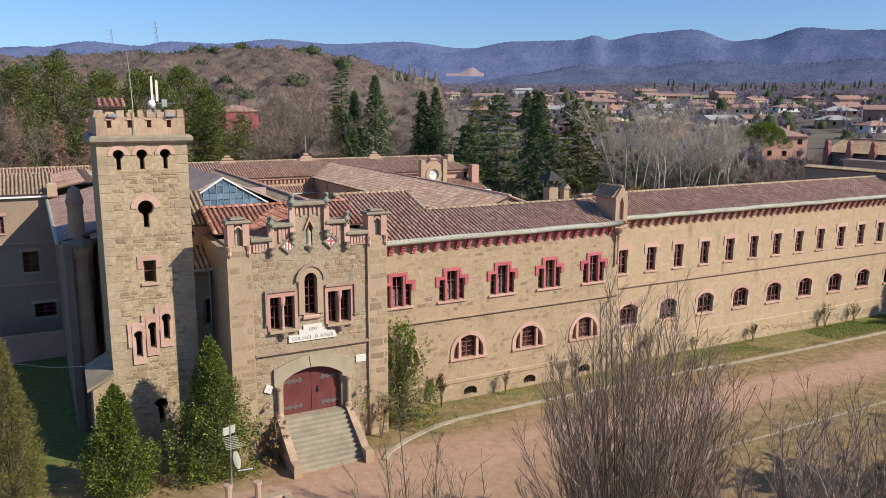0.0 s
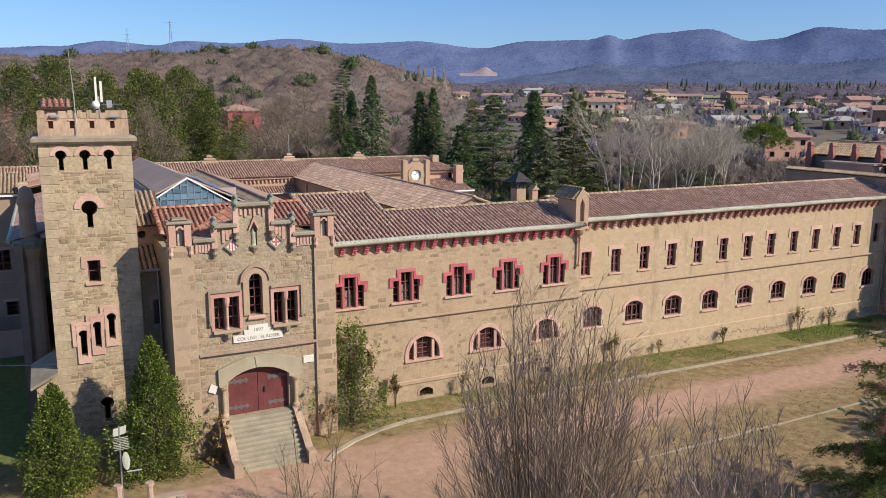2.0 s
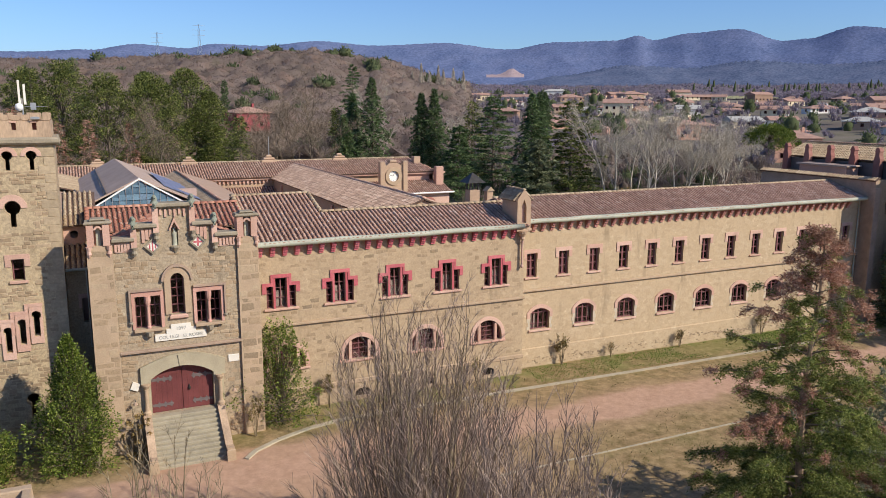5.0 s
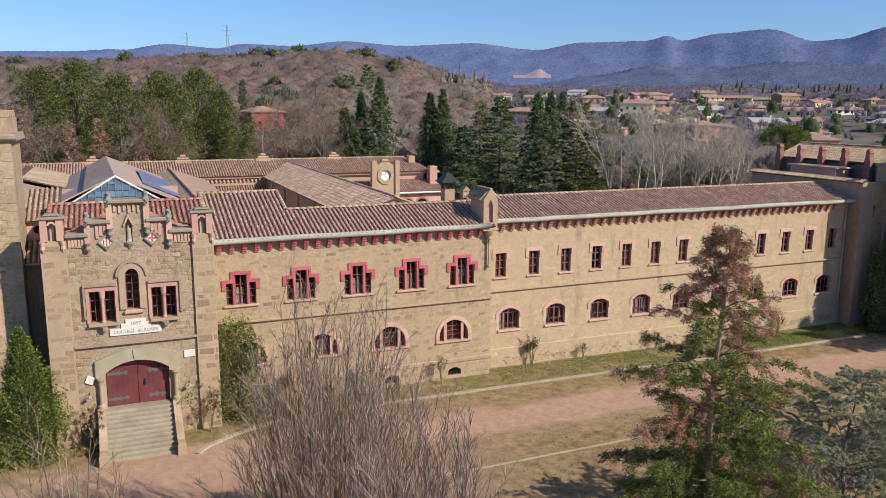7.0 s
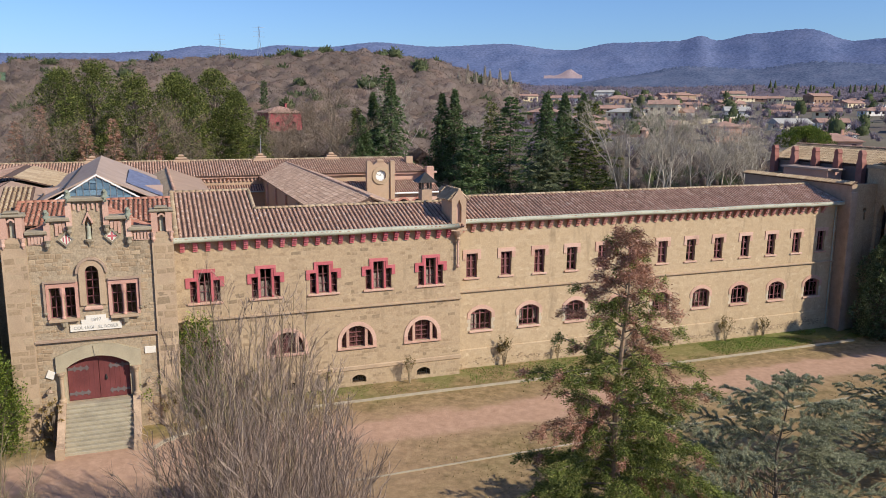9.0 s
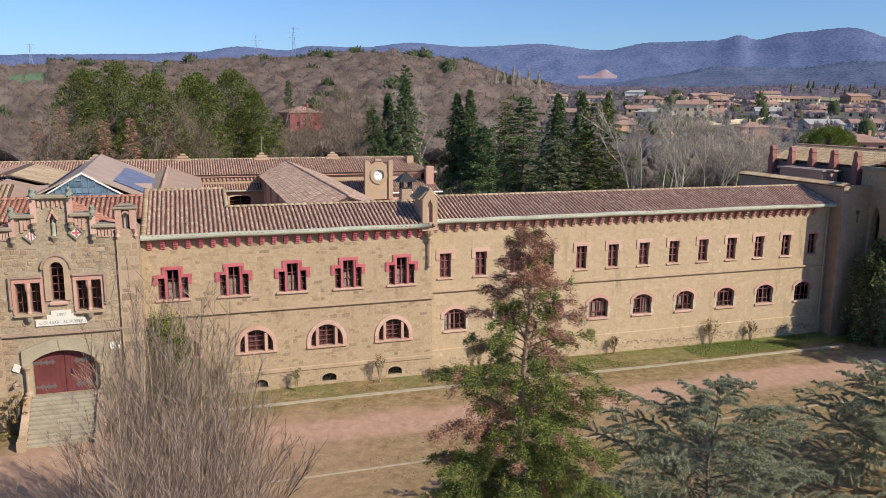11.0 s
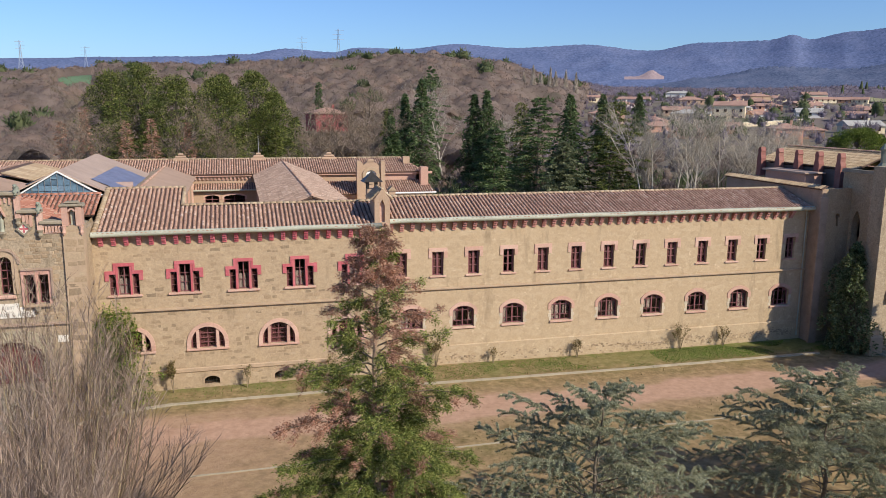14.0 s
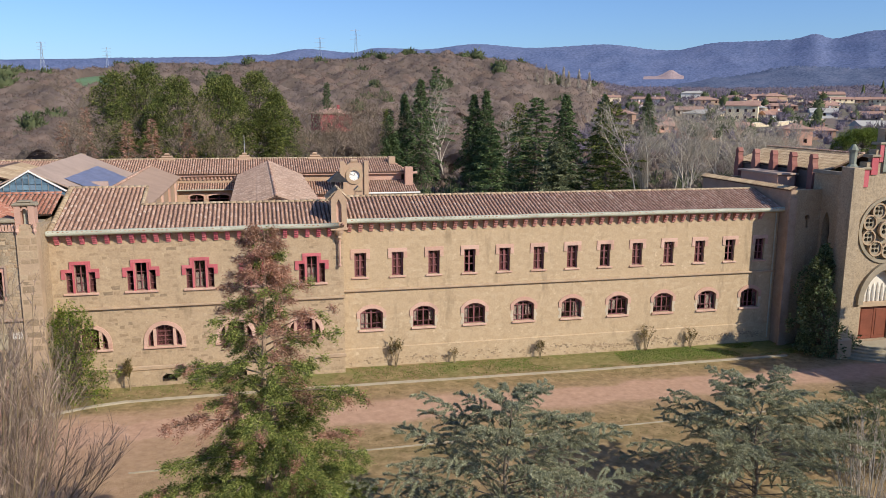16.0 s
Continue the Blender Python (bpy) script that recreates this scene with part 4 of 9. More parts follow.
part("arch_ring", Mesh().arch(12.07, 9.15, 0.335, 0.64, YG + 0.04, YG + 0.24, 0, 180, 14, 1.15).box(11.43, 11.735, YG + 0.04, YG + 0.24, 7.4, 9.148).box(12.405, 12.71, YG + 0.04, YG + 0.24, 7.4, 9.148), M["ashlar"], gate)
for x in (9.72 + 0.03, 14.42):
    part("label_stop", Mesh().lathe(x, YG + 0.06, [(0.02, 6.98), (0.1, 7.05), (0.12, 7.14), (0.06, 7.19)], 7), M["weathered"], gate)
for x in (10.59, 13.59):
    c = part("column", Mesh().lathe(x, YG + 0.12, [(0.11, 6.762), (0.11, 6.84), (0.07, 6.9), (0.065, 7.9), (0.08, 7.94), (0.13, 8.1), (0.15, 8.2), (0.15, 8.449)], 10), M["gate_brick"], gate, "slender brick window column")
    part("corbel", Mesh().lathe(x, YG - 0.02, [(0.05, 6.28), (0.15, 6.38), (0.18, 6.5), (0.2, 6.6)], 8), M["weathered"], gate)
    part("sill", Mesh().slab(x - 0.72, x + 0.72, YG - 0.1, YG + 0.3, 6.61, 6.758), M["ashlar"], gate)
part("sill", Mesh().slab(11.62, 12.52, YG - 0.02, YG + 0.4, 7.12, 7.348, 0.06), M["brick"], gate)
for h in pair + [mid_hole]:
    x0, x1 = h[0][0], h[1][0]
    top = max(z for x, z in h)
    f = Mesh()
    f.box(x0, x0 + 0.05, YG + 0.42, YG + 0.48, h[0][1], top).box(x1 - 0.05, x1, YG + 0.42, YG + 0.48, h[0][1], top)
    n = 5 if h is mid_hole else 3
    for i in range(n):
        z = h[0][1] + (top - h[0][1]) * i / n
        f.box(x0 + 0.05, x1 - 0.05, YG + 0.43, YG + 0.47, z, z + 0.045)
    xm = (x0 + x1) / 2
    f.box(xm - 0.02, xm + 0.02, YG + 0.43, YG + 0.47, h[0][1], top)
    w = part("window", f, M["wood"], gate)
    part("pane", Mesh().prism(h, YG + 0.45, YG + 0.456), M["pane"], w).visible_shadow = False
# plaque
pl = [(10.84, 6.02), (13.38, 6.02), (13.38, 6.38), (12.86, 6.38), (12.86, 6.62), (12.62, 6.62), (12.62, 6.84), (11.62, 6.84), (11.62, 6.62), (11.4, 6.62), (11.4, 6.38), (10.84, 6.38)]
plaque = thing("plaque", (12.1, YG + 0.12, 6.0), "white stepped stone plaque with dark lettering over the gate", "plaque")
part("slab", Mesh().prism(pl, YG + 0.06, YG + 0.138), M["marble"], plaque)


def lettering(text, x, y, z, size, parent, mat):
    c = bpy.data.curves.new("lettering", "FONT")
    c.body, c.size, c.extrude, c.align_x = text, size, 0.004, "CENTER"
    c.materials.append(mat)
    ob = new("lettering", c)
    ob.parent = parent
    ob.matrix_basis = Matrix.Translation(Vector((x, y, z)) - PLACE[parent.name]) @ pose(0, 0, 0, 90, 0, 0)
    return ob


lettering("1897", 12.12, YG + 0.052, 6.52, 0.26, plaque, M["ink"])
lettering("COL·LEGI   EL ROSER", 12.11, YG + 0.052, 6.12, 0.235, plaque, M["ink"])
# portal
part("string_course", Mesh().slab(9.13, 15.15, YG - 0.05, YG + 0.2, 5.52, 5.66), M["hood"], gate)
out = [(10.0, 3.86)] + [(10.0, 4.72)] + [(10.0 + 4.24 * i / 12, 4.72 + 0.56 * math.sin(math.pi * i / 12)) for i in range(1, 12)] + [(14.24, 4.72), (14.24, 3.86), (13.64, 3.86)]
inn = [(x, z + 0.003) for x, z in door_hole[2:]]
part("portal_arch", Mesh().prism(list(reversed(out + inn + [(10.46, 3.86)])), YG - 0.02, YG + 0.3), M["arch_stone"], gate, "greenish-grey dressed stone basket arch")
part("keystone", Mesh().prism([(11.93, 4.62), (12.17, 4.62), (12.24, 5.2), (11.86, 5.2)], YG - 0.06, YG + 0.1), M["arch_stone"], gate)
for x in (10.22, 13.94):
    part("column", Mesh().lathe(x, YG - 0.02, [(0.2, 2.195), (0.2, 2.32), (0.14, 2.38), (0.115, 2.44), (0.105, 3.5), (0.13, 3.54), (0.12, 3.58), (0.2, 3.74), (0.22, 3.76), (0.22, 3.858)], 14), M["ashlar"], gate, "pale stone portal column with capital", smooth=False)
    part("jamb", Mesh().box(x - 0.22, x + 0.22, YG + 0.1, YG + 0.3, 2.05, 3.858), M["arch_stone"], gate)
leafs = (("door_leaf", 10.5, 12.04), ("door_leaf", 12.06, 13.6))
dh = seg_arch(10.5, 13.6, 2.06, 4.05, 0.53, 12)
for name, x0, x1 in leafs:
    xs = [x0 + (x1 - x0) * i / 6 for i in range(7)]
    r_top = lambda x: 4.05 + 0.53 * (1 - ((x - 12.05) / 1.57) ** 2)
    g = Mesh()
    for a, b in zip(xs, xs[1:]):
        g.prism([(a + 0.002, 2.07), (b - 0.002, 2.07), (b - 0.002, r_top(b)), (a + 0.002, r_top(a))], YG + 0.42, YG + 0.5)
    leaf = part(name, g, M["door_red"], gate, "crimson planked gate leaf, closed")
    k = 1 if x0 < 12 else -1
    xe = x0 if k > 0 else x1
    for z in (2.45, 3.85):
        h = Mesh()
        a, b = sorted((xe + k * 0.02, xe + k * 1.0))
        h.box(a, b, YG + 0.395, YG + 0.415, z - 0.07, z + 0.07)
        for q in (0.35, 0.65, 0.95):
            h.prism([(xe + k * q, z - 0.17), (xe + k * q + 0.13, z), (xe + k * q, z + 0.17), (xe + k * q - 0.13, z)], YG + 0.396, YG + 0.412)
        part("strap_hinge", h, M["dull_iron"], leaf)
    if k < 0:
        part("handle", Mesh().lathe(12.4, YG + 0.38, [(0.05, 3.1), (0.07, 3.2), (0.03, 3.4)], 6), M["iron"], leaf)
part("threshold_wall", Mesh().box(10.3, 13.8, YG + 0.5, YG + 0.6, 0, 2.03), M["ashlar"], gate)
for x, z in ((9.72, 3.75), ):
    part("relief_tile", Mesh().prism([(x - 0.25, z - 0.1), (x + 0.1, z - 0.27), (x + 0.25, z + 0.1), (x - 0.1, z + 0.27)], YG + 0.05, YG + 0.16), M["marble"], gate, "white tilted relief tile")
part("notice_tile", Mesh().slab(14.45, 15.02, YG + 0.08, YG + 0.16, 4.42, 4.82), M["marble"], gate, "blank pale stone tablet")
for x in (9.66, 14.62):
    l = part("wall_lamp", Mesh().tube([(x, YG + 0.14, 3.05), (x, YG - 0.1, 3.1), (x, YG - 0.25, 3.0)], [0.02, 0.02, 0.02], 5), M["iron"], gate)
    part("shade", Mesh().lathe(x, YG - 0.25, [(0.13, 2.9), (0.09, 2.98), (0.03, 3.04)], 8), M["hood"], l)
# roof behind the crest
tile_roof(gate, [(8.0, 40.2, 11.35), (16.3, 40.2, 11.35), (16.3, 43.2, 12.25), (8.0, 43.2, 12.25)], M["tile_red"], seed=11, single=200)
tile_roof(gate, [(16.3, 46.4, 11.3), (8.0, 46.4, 11.3), (8.0, 43.2, 12.25), (16.3, 43.2, 12.25)], M["tile_red"], step=0.8, seed=12)
tile_roof(gate, [(9.0, 42.6, 11.1), (9.0, 37.5, 11.1), (12.1, 37.5, 12.2), (12.1, 42.6, 12.2)], M["tile_red"], seed=13)
tile_roof(gate, [(15.2, 37.5, 11.1), (15.2, 42.6, 11.1), (12.1, 42.6, 12.2), (12.1, 37.5, 12.2)], M["tile_red"], seed=14)
ridge(gate, (8.0, 43.2, 12.3), (16.3, 43.2, 12.3), M["tile_red"])
ridge(gate, (8.1, 40.0, 11.36), (8.1, 43.2, 12.32), M["tile_red"])
part("gutter_floor", Mesh().box(8.3, 15.9, YG + 0.6, 40.4, 10.85, 11.0), M["weathered"], gate)
for (x, y, a) in ((9.8, 39.4, 1), (14.2, 39.8, 1)):
    part("roof_gable", Mesh().prism([(x - 0.9, 10.9), (x + 0.9, 10.9), (x, 11.6)], y, y + 0.2), M["plaster"], gate)

# outer stair
stair = thing("entrance_stair", (12.05, 35.5, 0.1), "wide grey stone stair with brick parapets before the gate", "stair")
N = 11
for i in range(N):
    z1 = 0.18 + (2.045 - 0.18) * (i + 1) / N
    y0 = 34.25 + 0.232 * i
    part("step", Mesh().slab(10.36, 13.74, y0, y0 + 0.30 if i < N - 1 else YG + 0.5, z1 - 0.18 if i else -0.1, z1, 0.025), M["step"], stair)
    if i:
        part("riser_fill", Mesh().box(10.4, 13.7, y0 + 0.05, y0 + 0.228, -0.1, z1 - 0.182), M["step"], stair)
part("top_fill", Mesh().box(10.4, 13.7, 34.25 + 0.232 * N, YG + 0.45, -0.1, 1.86), M["step"], stair)
for x in (10.2, 13.9):
    o = [(34.05, -0.2), (36.87, -0.2), (36.87, 2.08), (36.6, 2.08), (34.5, 0.72), (34.05, 0.72)]
    part("parapet", Mesh().side(o, x - 0.15, x + 0.15), M["brick"], stair, "sloping pink brick parapet")
    c = [(34.0, 0.722), (34.51, 0.722), (36.61, 2.082), (36.86, 2.082), (36.86, 2.19), (36.58, 2.19), (34.48, 0.83), (34.0, 0.83)]
    part("coping", Mesh().side(c, x - 0.19, x + 0.19), M["parapet"], stair)
    part("newel", Mesh().slab(x - 0.22, x + 0.22, 33.86, 34.04, -0.2, 0.8, 0.04), M["ashlar"], stair)

# ---- square tower ----
YT = 39.5
tower = thing("tower", (4.8, 41.5, 0), "square tan rubble tower with battlements and keyhole slits", "tower")
holes = []


def keyhole(cx, zc, r, w, h, n=12):
    """A round eye with a slot below."""
    a0 = math.asin(min(1, w / 2 / r))
    zs = zc - r * math.cos(a0)
    ring = [(cx + r * math.sin(a), zc - r * math.cos(a)) for a in [a0 + (2 * math.pi - 2 * a0) * i / n for i in range(n + 1)]]
    return [(cx - w / 2, zc - r - h), (cx + w / 2, zc - r - h)] + ring


for x in (3.72, 4.76, 5.82):
    holes.append(keyhole(x, 15.55, 0.24, 0.2, 0.5))
    part("eye_arch", Mesh().arch(x, 15.5, 0.26, 0.47, YT - 0.05, YT + 0.1, 0, 180, 8), M["brick"], tower)
holes.append(keyhole(4.78, 12.95, 0.36, 0.26, 0.6))
part("eye_arch", Mesh().arch(4.78, 12.95, 0.38, 0.68, YT - 0.05, YT + 0.1, 0, 180, 10), M["brick"], tower)
holes.append(rect(4.5, 5.06, 9.28, 10.38))
part("brick_surround", Mesh().box(4.22, 5.34, YT - 0.05, YT + 0.1, 10.382, 10.62).box(4.22, 4.48, YT - 0.05, YT + 0.1, 10.0, 10.38).box(5.08, 5.34, YT - 0.05, YT + 0.1, 10.0, 10.38), M["brick"], tower)
part("sill", Mesh().slab(4.36, 5.2, YT - 0.1, YT + 0.2, 9.13, 9.278), M["brick"], tower)
for i, x in enumerate((4.06, 4.72, 5.38)):
    zb = 5.42 + 0.36 * i
    holes.append(keyhole(x, zb + 1.28, 0.215, 0.27, 0.88))
    g = Mesh()
    g.prism([(x - 0.31, zb - 0.2), (x + 0.29, zb - 0.2), (x + 0.29, zb + 1.75), (x - 0.31, zb + 1.75)], YT - 0.08, YT + 0.05, [keyhole(x, zb + 1.28, 0.225, 0.29, 0.9)])
    g.box(x - 0.5, x - 0.332, YT - 0.09, YT + 0.05, zb + 0.7, zb + 1.9).box(x - 0.33, x + 0.33, YT - 0.10, YT + 0.05, zb + 1.752, zb + 1.9)
    part("brick_frame", g, M["brick"], tower, "stepped brick frame round a keyhole slit")
holes.append(keyhole(4.9, 2.95, 0.33, 0.26, 0.65))
part("front_wall", Mesh().prism(rect(2.8, 6.85, -0.2, 16.05), YT, YT + 0.5, holes), M["rubble_tower"], tower)
part("side_wall", Mesh().box(2.8, 3.2, YT + 0.5, 43.6, -0.2, 16.05), M["rubble"], tower)
part("side_wall", Mesh().box(6.45, 6.85, YT + 0.5, 43.6, -0.2, 16.05), M["rubble"], tower)
part("back_wall", Mesh().box(3.2, 6.45, 43.2, 43.6, -0.2, 16.05), M["rubble"], tower)
part("roof_deck", Mesh().box(3.2, 6.45, YT + 0.5, 43.2, 16.0, 16.2), M["weathered"], tower)
f = Mesh().box(4.52, 4.57, YT + 0.3, YT + 0.35, 9.3, 10.36).box(4.99, 5.04, YT + 0.3, YT + 0.35, 9.3, 10.36).box(4.57, 4.99, YT + 0.3, YT + 0.35, 9.8, 9.84)
w = part("window", f, M["wood"], tower)
part("pane", Mesh().box(4.5, 5.06, YT + 0.32, YT + 0.326, 9.28, 10.38), M["pane"], w).visible_shadow = False
avoid = [(3.2, 6.3, 14.85, 16.1), (4.05, 5.5, 11.85, 13.65), (4.15, 5.4, 9.05, 10.65), (3.5, 4.45, 5.15, 7.4), (4.2, 5.1, 5.5, 7.75), (4.85, 5.75, 5.85, 8.1), (4.5, 5.3, 1.9, 3.35)]
stones(tower, 3.35, 6.35, 0.2, 15.9, YT, avoid, (0.40, 0.17), 0.03, single=300, seed=41, keep=0.6)
for i in range(36):
    z0 = 0.4 + 0.43 * i
    if z0 > 15.6:
        break
    for x0, x1 in ((2.79, 2.79 + (0.5 if i % 2 else 0.75)), (6.86 - (0.75 if i % 2 else 0.5), 6.86)):
        part("quoin", Mesh().slab(x0, x1, YT - 0.022, YT + 0.2, z0, z0 + 0.42, 0.015), M["quoin"], tower)
# cornice, parapet and merlons
part("cornice", Mesh().slab(2.52, 7.12, YT - 0.28, 43.9, 16.06, 16.42, 0.1), M["weathered"], tower, "grey-green weathered stone cornice")
DRAINS = (3.42, 4.32, 5.18, 6.08)
part("parapet", Mesh().prism(rect(2.85, 6.80, 16.422, 17.22), YT - 0.02, YT + 0.28, [rect(x - 0.1, x + 0.1, 16.78, 17.12) for x in DRAINS]), M["parapet"], tower, "pinkish stained parapet")
for x in DRAINS:
    part("drain_back", Mesh().box(x - 0.15, x + 0.15, YT + 0.282, YT + 0.31, 16.7, 17.18), M["brick_dark"], tower)
    part("drain_hood", Mesh().slab(x - 0.17, x + 0.13, YT - 0.06, YT - 0.021, 17.122, 17.2, 0.01), M["brick"], tower)
for x0, x1, y0, y1 in ((2.85, 6.80, 43.3, 43.6), (2.85, 3.13, YT + 0.28, 43.3), (6.52, 6.80, YT + 0.28, 43.3)):
    part("parapet", Mesh().box(x0, x1, y0, y1, 16.422, 17.22), M["parapet"], tower, "pinkish stained parapet")
mer = Mesh().slab(-0.125, 0.125, -0.14, 0.14, 0, 0.36, 0.03).mesh("merlon", M["parapet"])
rng = random.Random(17)
for i in range(9):
    x, w, h = 3.03 + 3.59 * i / 8, rng.uniform(0.13, 0.19), rng.uniform(0.24, 0.4)
    part("merlon", Mesh().slab(x - w, x + w, YT - 0.02, YT + 0.26, 17.222, 17.222 + h, 0.02), M["parapet"], tower)
    part("merlon", mer, M["parapet"], tower, at=(x, 43.45, 17.222))
for i in range(4):
    y = YT + 0.9 + 2.3 * i / 3
    part("merlon", mer, M["ashlar"], tower, at=(2.99, y, 17.222))
    part("merlon", mer, M["ashlar"], tower, at=(6.66, y, 17.222))
for x in (3.6, 6.15):
    part("floodlight", Mesh().slab(x - 0.2, x + 0.2, YT - 0.2, YT - 0.02, 17.28, 17.42), M["steel"], tower, "grey metal floodlight")
# rooflet, mast and aerials on the tower
hut = part("rooflet_wall", Mesh().box(3.2, 4.2, 41.0, 42.0, 16.2, 17.75), M["plaster"], tower)
tile_roof(tower, [(3.05, 40.7, 17.75), (4.35, 40.7, 17.75), (4.35, 41.9, 18.15), (3.05, 41.9, 18.15)], M["tile_red"], seed=15)
part("mast", Mesh().tube([(4.5, YT - 0.12, 16.5), (4.48, YT - 0.1, 18.3), (4.4, YT - 0.05, 20.35)], [0.028, 0.022, 0.012], 6), M["gutter"], tower, "thin pale metal mast")
aer = part("aerial_pole", Mesh().tube([(5.6, 40.4, 16.2), (5.6, 40.4, 18.3)], [0.04, 0.04], 6), M["steel"], tower)
part("panel_antenna", Mesh().slab(5.45, 5.55, 40.25, 40.4, 18.0, 19.2), M["marble"], aer, "white panel antenna")
part("panel_antenna", Mesh().slab(5.68, 5.79, 40.3, 40.45, 18.0, 19.0), M["marble"], aer, "white panel antenna")
part("radome", Mesh().lathe(5.45, 40.3, [(0.02, 17.68), (0.15, 17.74), (0.2, 17.88), (0.15, 18.02), (0.02, 18.08)], 12), M["white"], aer, "white ball radome", smooth=True)
part("yagi", Mesh().tube([(5.7, 40.4, 17.9), (6.7, 40.5, 17.92)], [0.012, 0.012], 4).box(5.95, 6.2, 40.42, 40.44, 17.75, 18.1).box(6.3, 6.32, 40.3, 40.6, 17.9, 17.92).box(6.5, 6.52, 40.3, 40.6, 17.9, 17.92), M["steel"], aer)
# sloping buttress at the outer corner
part("buttress", Mesh().add([(1.8, 39.46, -0.2), (2.8, 39.46, -0.2), (2.8, 41.2, -0.2), (1.8, 41.2, -0.2), (1.8, 39.46, 4.2), (2.8, 39.46, 4.8), (2.8, 41.2, 5.3), (1.8, 41.2, 4.7)], [(0, 3, 2, 1), (4, 5, 6, 7), (0, 1, 5, 4), (1, 2, 6, 5), (2, 3, 7, 6), (3, 0, 4, 7)]), M["rubble"], tower, "rubble corner buttress")
q = [(1.55, 39.2, 4.24), (2.79, 39.2, 4.84), (2.79, 41.3, 5.45), (1.6, 41.3, 4.8)]
part("buttress_slab", Mesh().add(q + [(x, y, z + 0.16) for x, y, z in q], [(3, 2, 1, 0), (4, 5, 6, 7), (0, 1, 5, 4), (1, 2, 6, 5), (2, 3, 7, 6), (3, 0, 4, 7)]), M["weathered"], tower, "sloping grey buttress slab")
part("cable", Mesh().tube([(2.78, 39.6, 5.3), (0.2, 44.0, 4.25), (-3.4, 50.0, 3.4)], [0.018, 0.018, 0.018], 4), M["gutter"], tower)

# link between tower and gatehouse
lk = thing("link_block", (7.4, 42, 0), "narrow recessed stone link with small tiled roofs", "building")
part("front_wall", Mesh().prism(rect(6.86, 7.94, -0.2, 9.4), 41.0, 41.4, [rect(7.55, 7.92, 6.4, 7.75)]), M["rubble"], lk)
part("brick_surround", Mesh().box(7.38, 7.93, 40.95, 41.1, 7.752, 7.98).box(7.38, 7.54, 40.95, 41.1, 7.2, 7.75), M["brick"], lk)
part("inner_wall", Mesh().box(6.86, 7.94, 42.4, 42.6, -0.2, 9.3), M["dark"], lk)
tile_roof(lk, [(6.86, 40.6, 9.45), (7.94, 40.6, 9.45), (7.94, 43.0, 10.4), (6.86, 43.0, 10.4)], M["tile_pale"], seed=16)
part("gutter", Mesh().tube([(6.88, 40.5, 9.42), (7.94, 40.5, 9.42)], [0.08, 0.08], 6), M["gutter"], lk)
eye = [(7.4 + 0.22 * math.cos(2 * math.pi * i / 12), 10.95 + 0.22 * math.sin(2 * math.pi * i / 12)) for i in range(12)]
part("upper_wall", Mesh().prism(rect(6.86, 8.4, 10.0, 11.5), 42.9, 43.2, [eye]), M["brick"], lk)
tile_roof(lk, [(6.86, 42.6, 11.5), (8.6, 42.6, 11.5), (8.6, 46.5, 12.9), (6.86, 46.5, 12.9)], M["tile_pale"], seed=17)
part("downpipe", Mesh().tube([(7.86, 40.9, 5.0), (7.86, 40.9, 9.3)], [0.04, 0.04], 6), M["steel"], lk)
part("back_block", Mesh().box(2.9, 7.94, 43.7, 50.0, 0, 10.9), M["plaster"], lk)
tile_roof(lk, [(2.6, 50.2, 10.95), (2.6, 43.6, 10.95), (5.4, 43.6, 11.9), (5.4, 50.2, 11.9)], M["tile"], seed=18)
tile_roof(lk, [(8.1, 43.6, 10.95), (8.1, 50.2, 10.95), (5.4, 50.2, 11.9), (5.4, 43.6, 11.9)], M["tile"], seed=19)




# ---- courtyard wings ----
def gable_wing(name, label, x0, x1, xr, y0, y1, ze, zr, mat, wall, step=0.8, seed=1, over=0.35, group="", pitch=0.27, right=""):
    """A wing that runs away from the front: side walls, two roof planes along y."""
    w = thing(name, ((x0 + x1) / 2, (y0 + y1) / 2, 0), label, "building", group)
    part("side_wall", Mesh().box(x0, x0 + 0.4, y0, y1, -0.2, ze), M[wall], w)
    part("side_wall", Mesh().box(x1 - 0.4, x1, y0, y1, -0.2, ze), M[wall], w)
    part("end_wall", Mesh().prism([(x0 + 0.4, -0.2), (x1 - 0.4, -0.2), (x1 - 0.4, ze), (xr, zr - 0.15), (x0 + 0.4, ze)], y0, y0 + 0.3), M[wall], w)
    a, b = x0 - over, x1 + over
    for m, q in ((mat, [(a, y1, ze), (a, y0 - 0.2, ze), (xr, y0 - 0.2, zr), (xr, y1, zr)]), (right or mat, [(b, y0 - 0.2, ze), (b, y1, ze), (xr, y1, zr), (xr, y0 - 0.2, zr)])):
        if m.startswith("sheet"):
            g = Mesh().add(q + [(x, y, z - 0.1) for x, y, z in q], [(0, 1, 2, 3), (7, 6, 5, 4), (0, 4, 5, 1), (1, 5, 6, 2), (2, 6, 7, 3), (3, 7, 4, 0)])
            part("roof", g, M[m], w)
        else:
            tile_roof(w, q, M[m], pitch=pitch, step=step, seed=seed, flat_tile=pitch < 0.25)
    ridge(w, (xr, y0 - 0.2, zr + 0.03), (xr, y1, zr + 0.03), M["tile"], 0.14, 0.6)
    return w


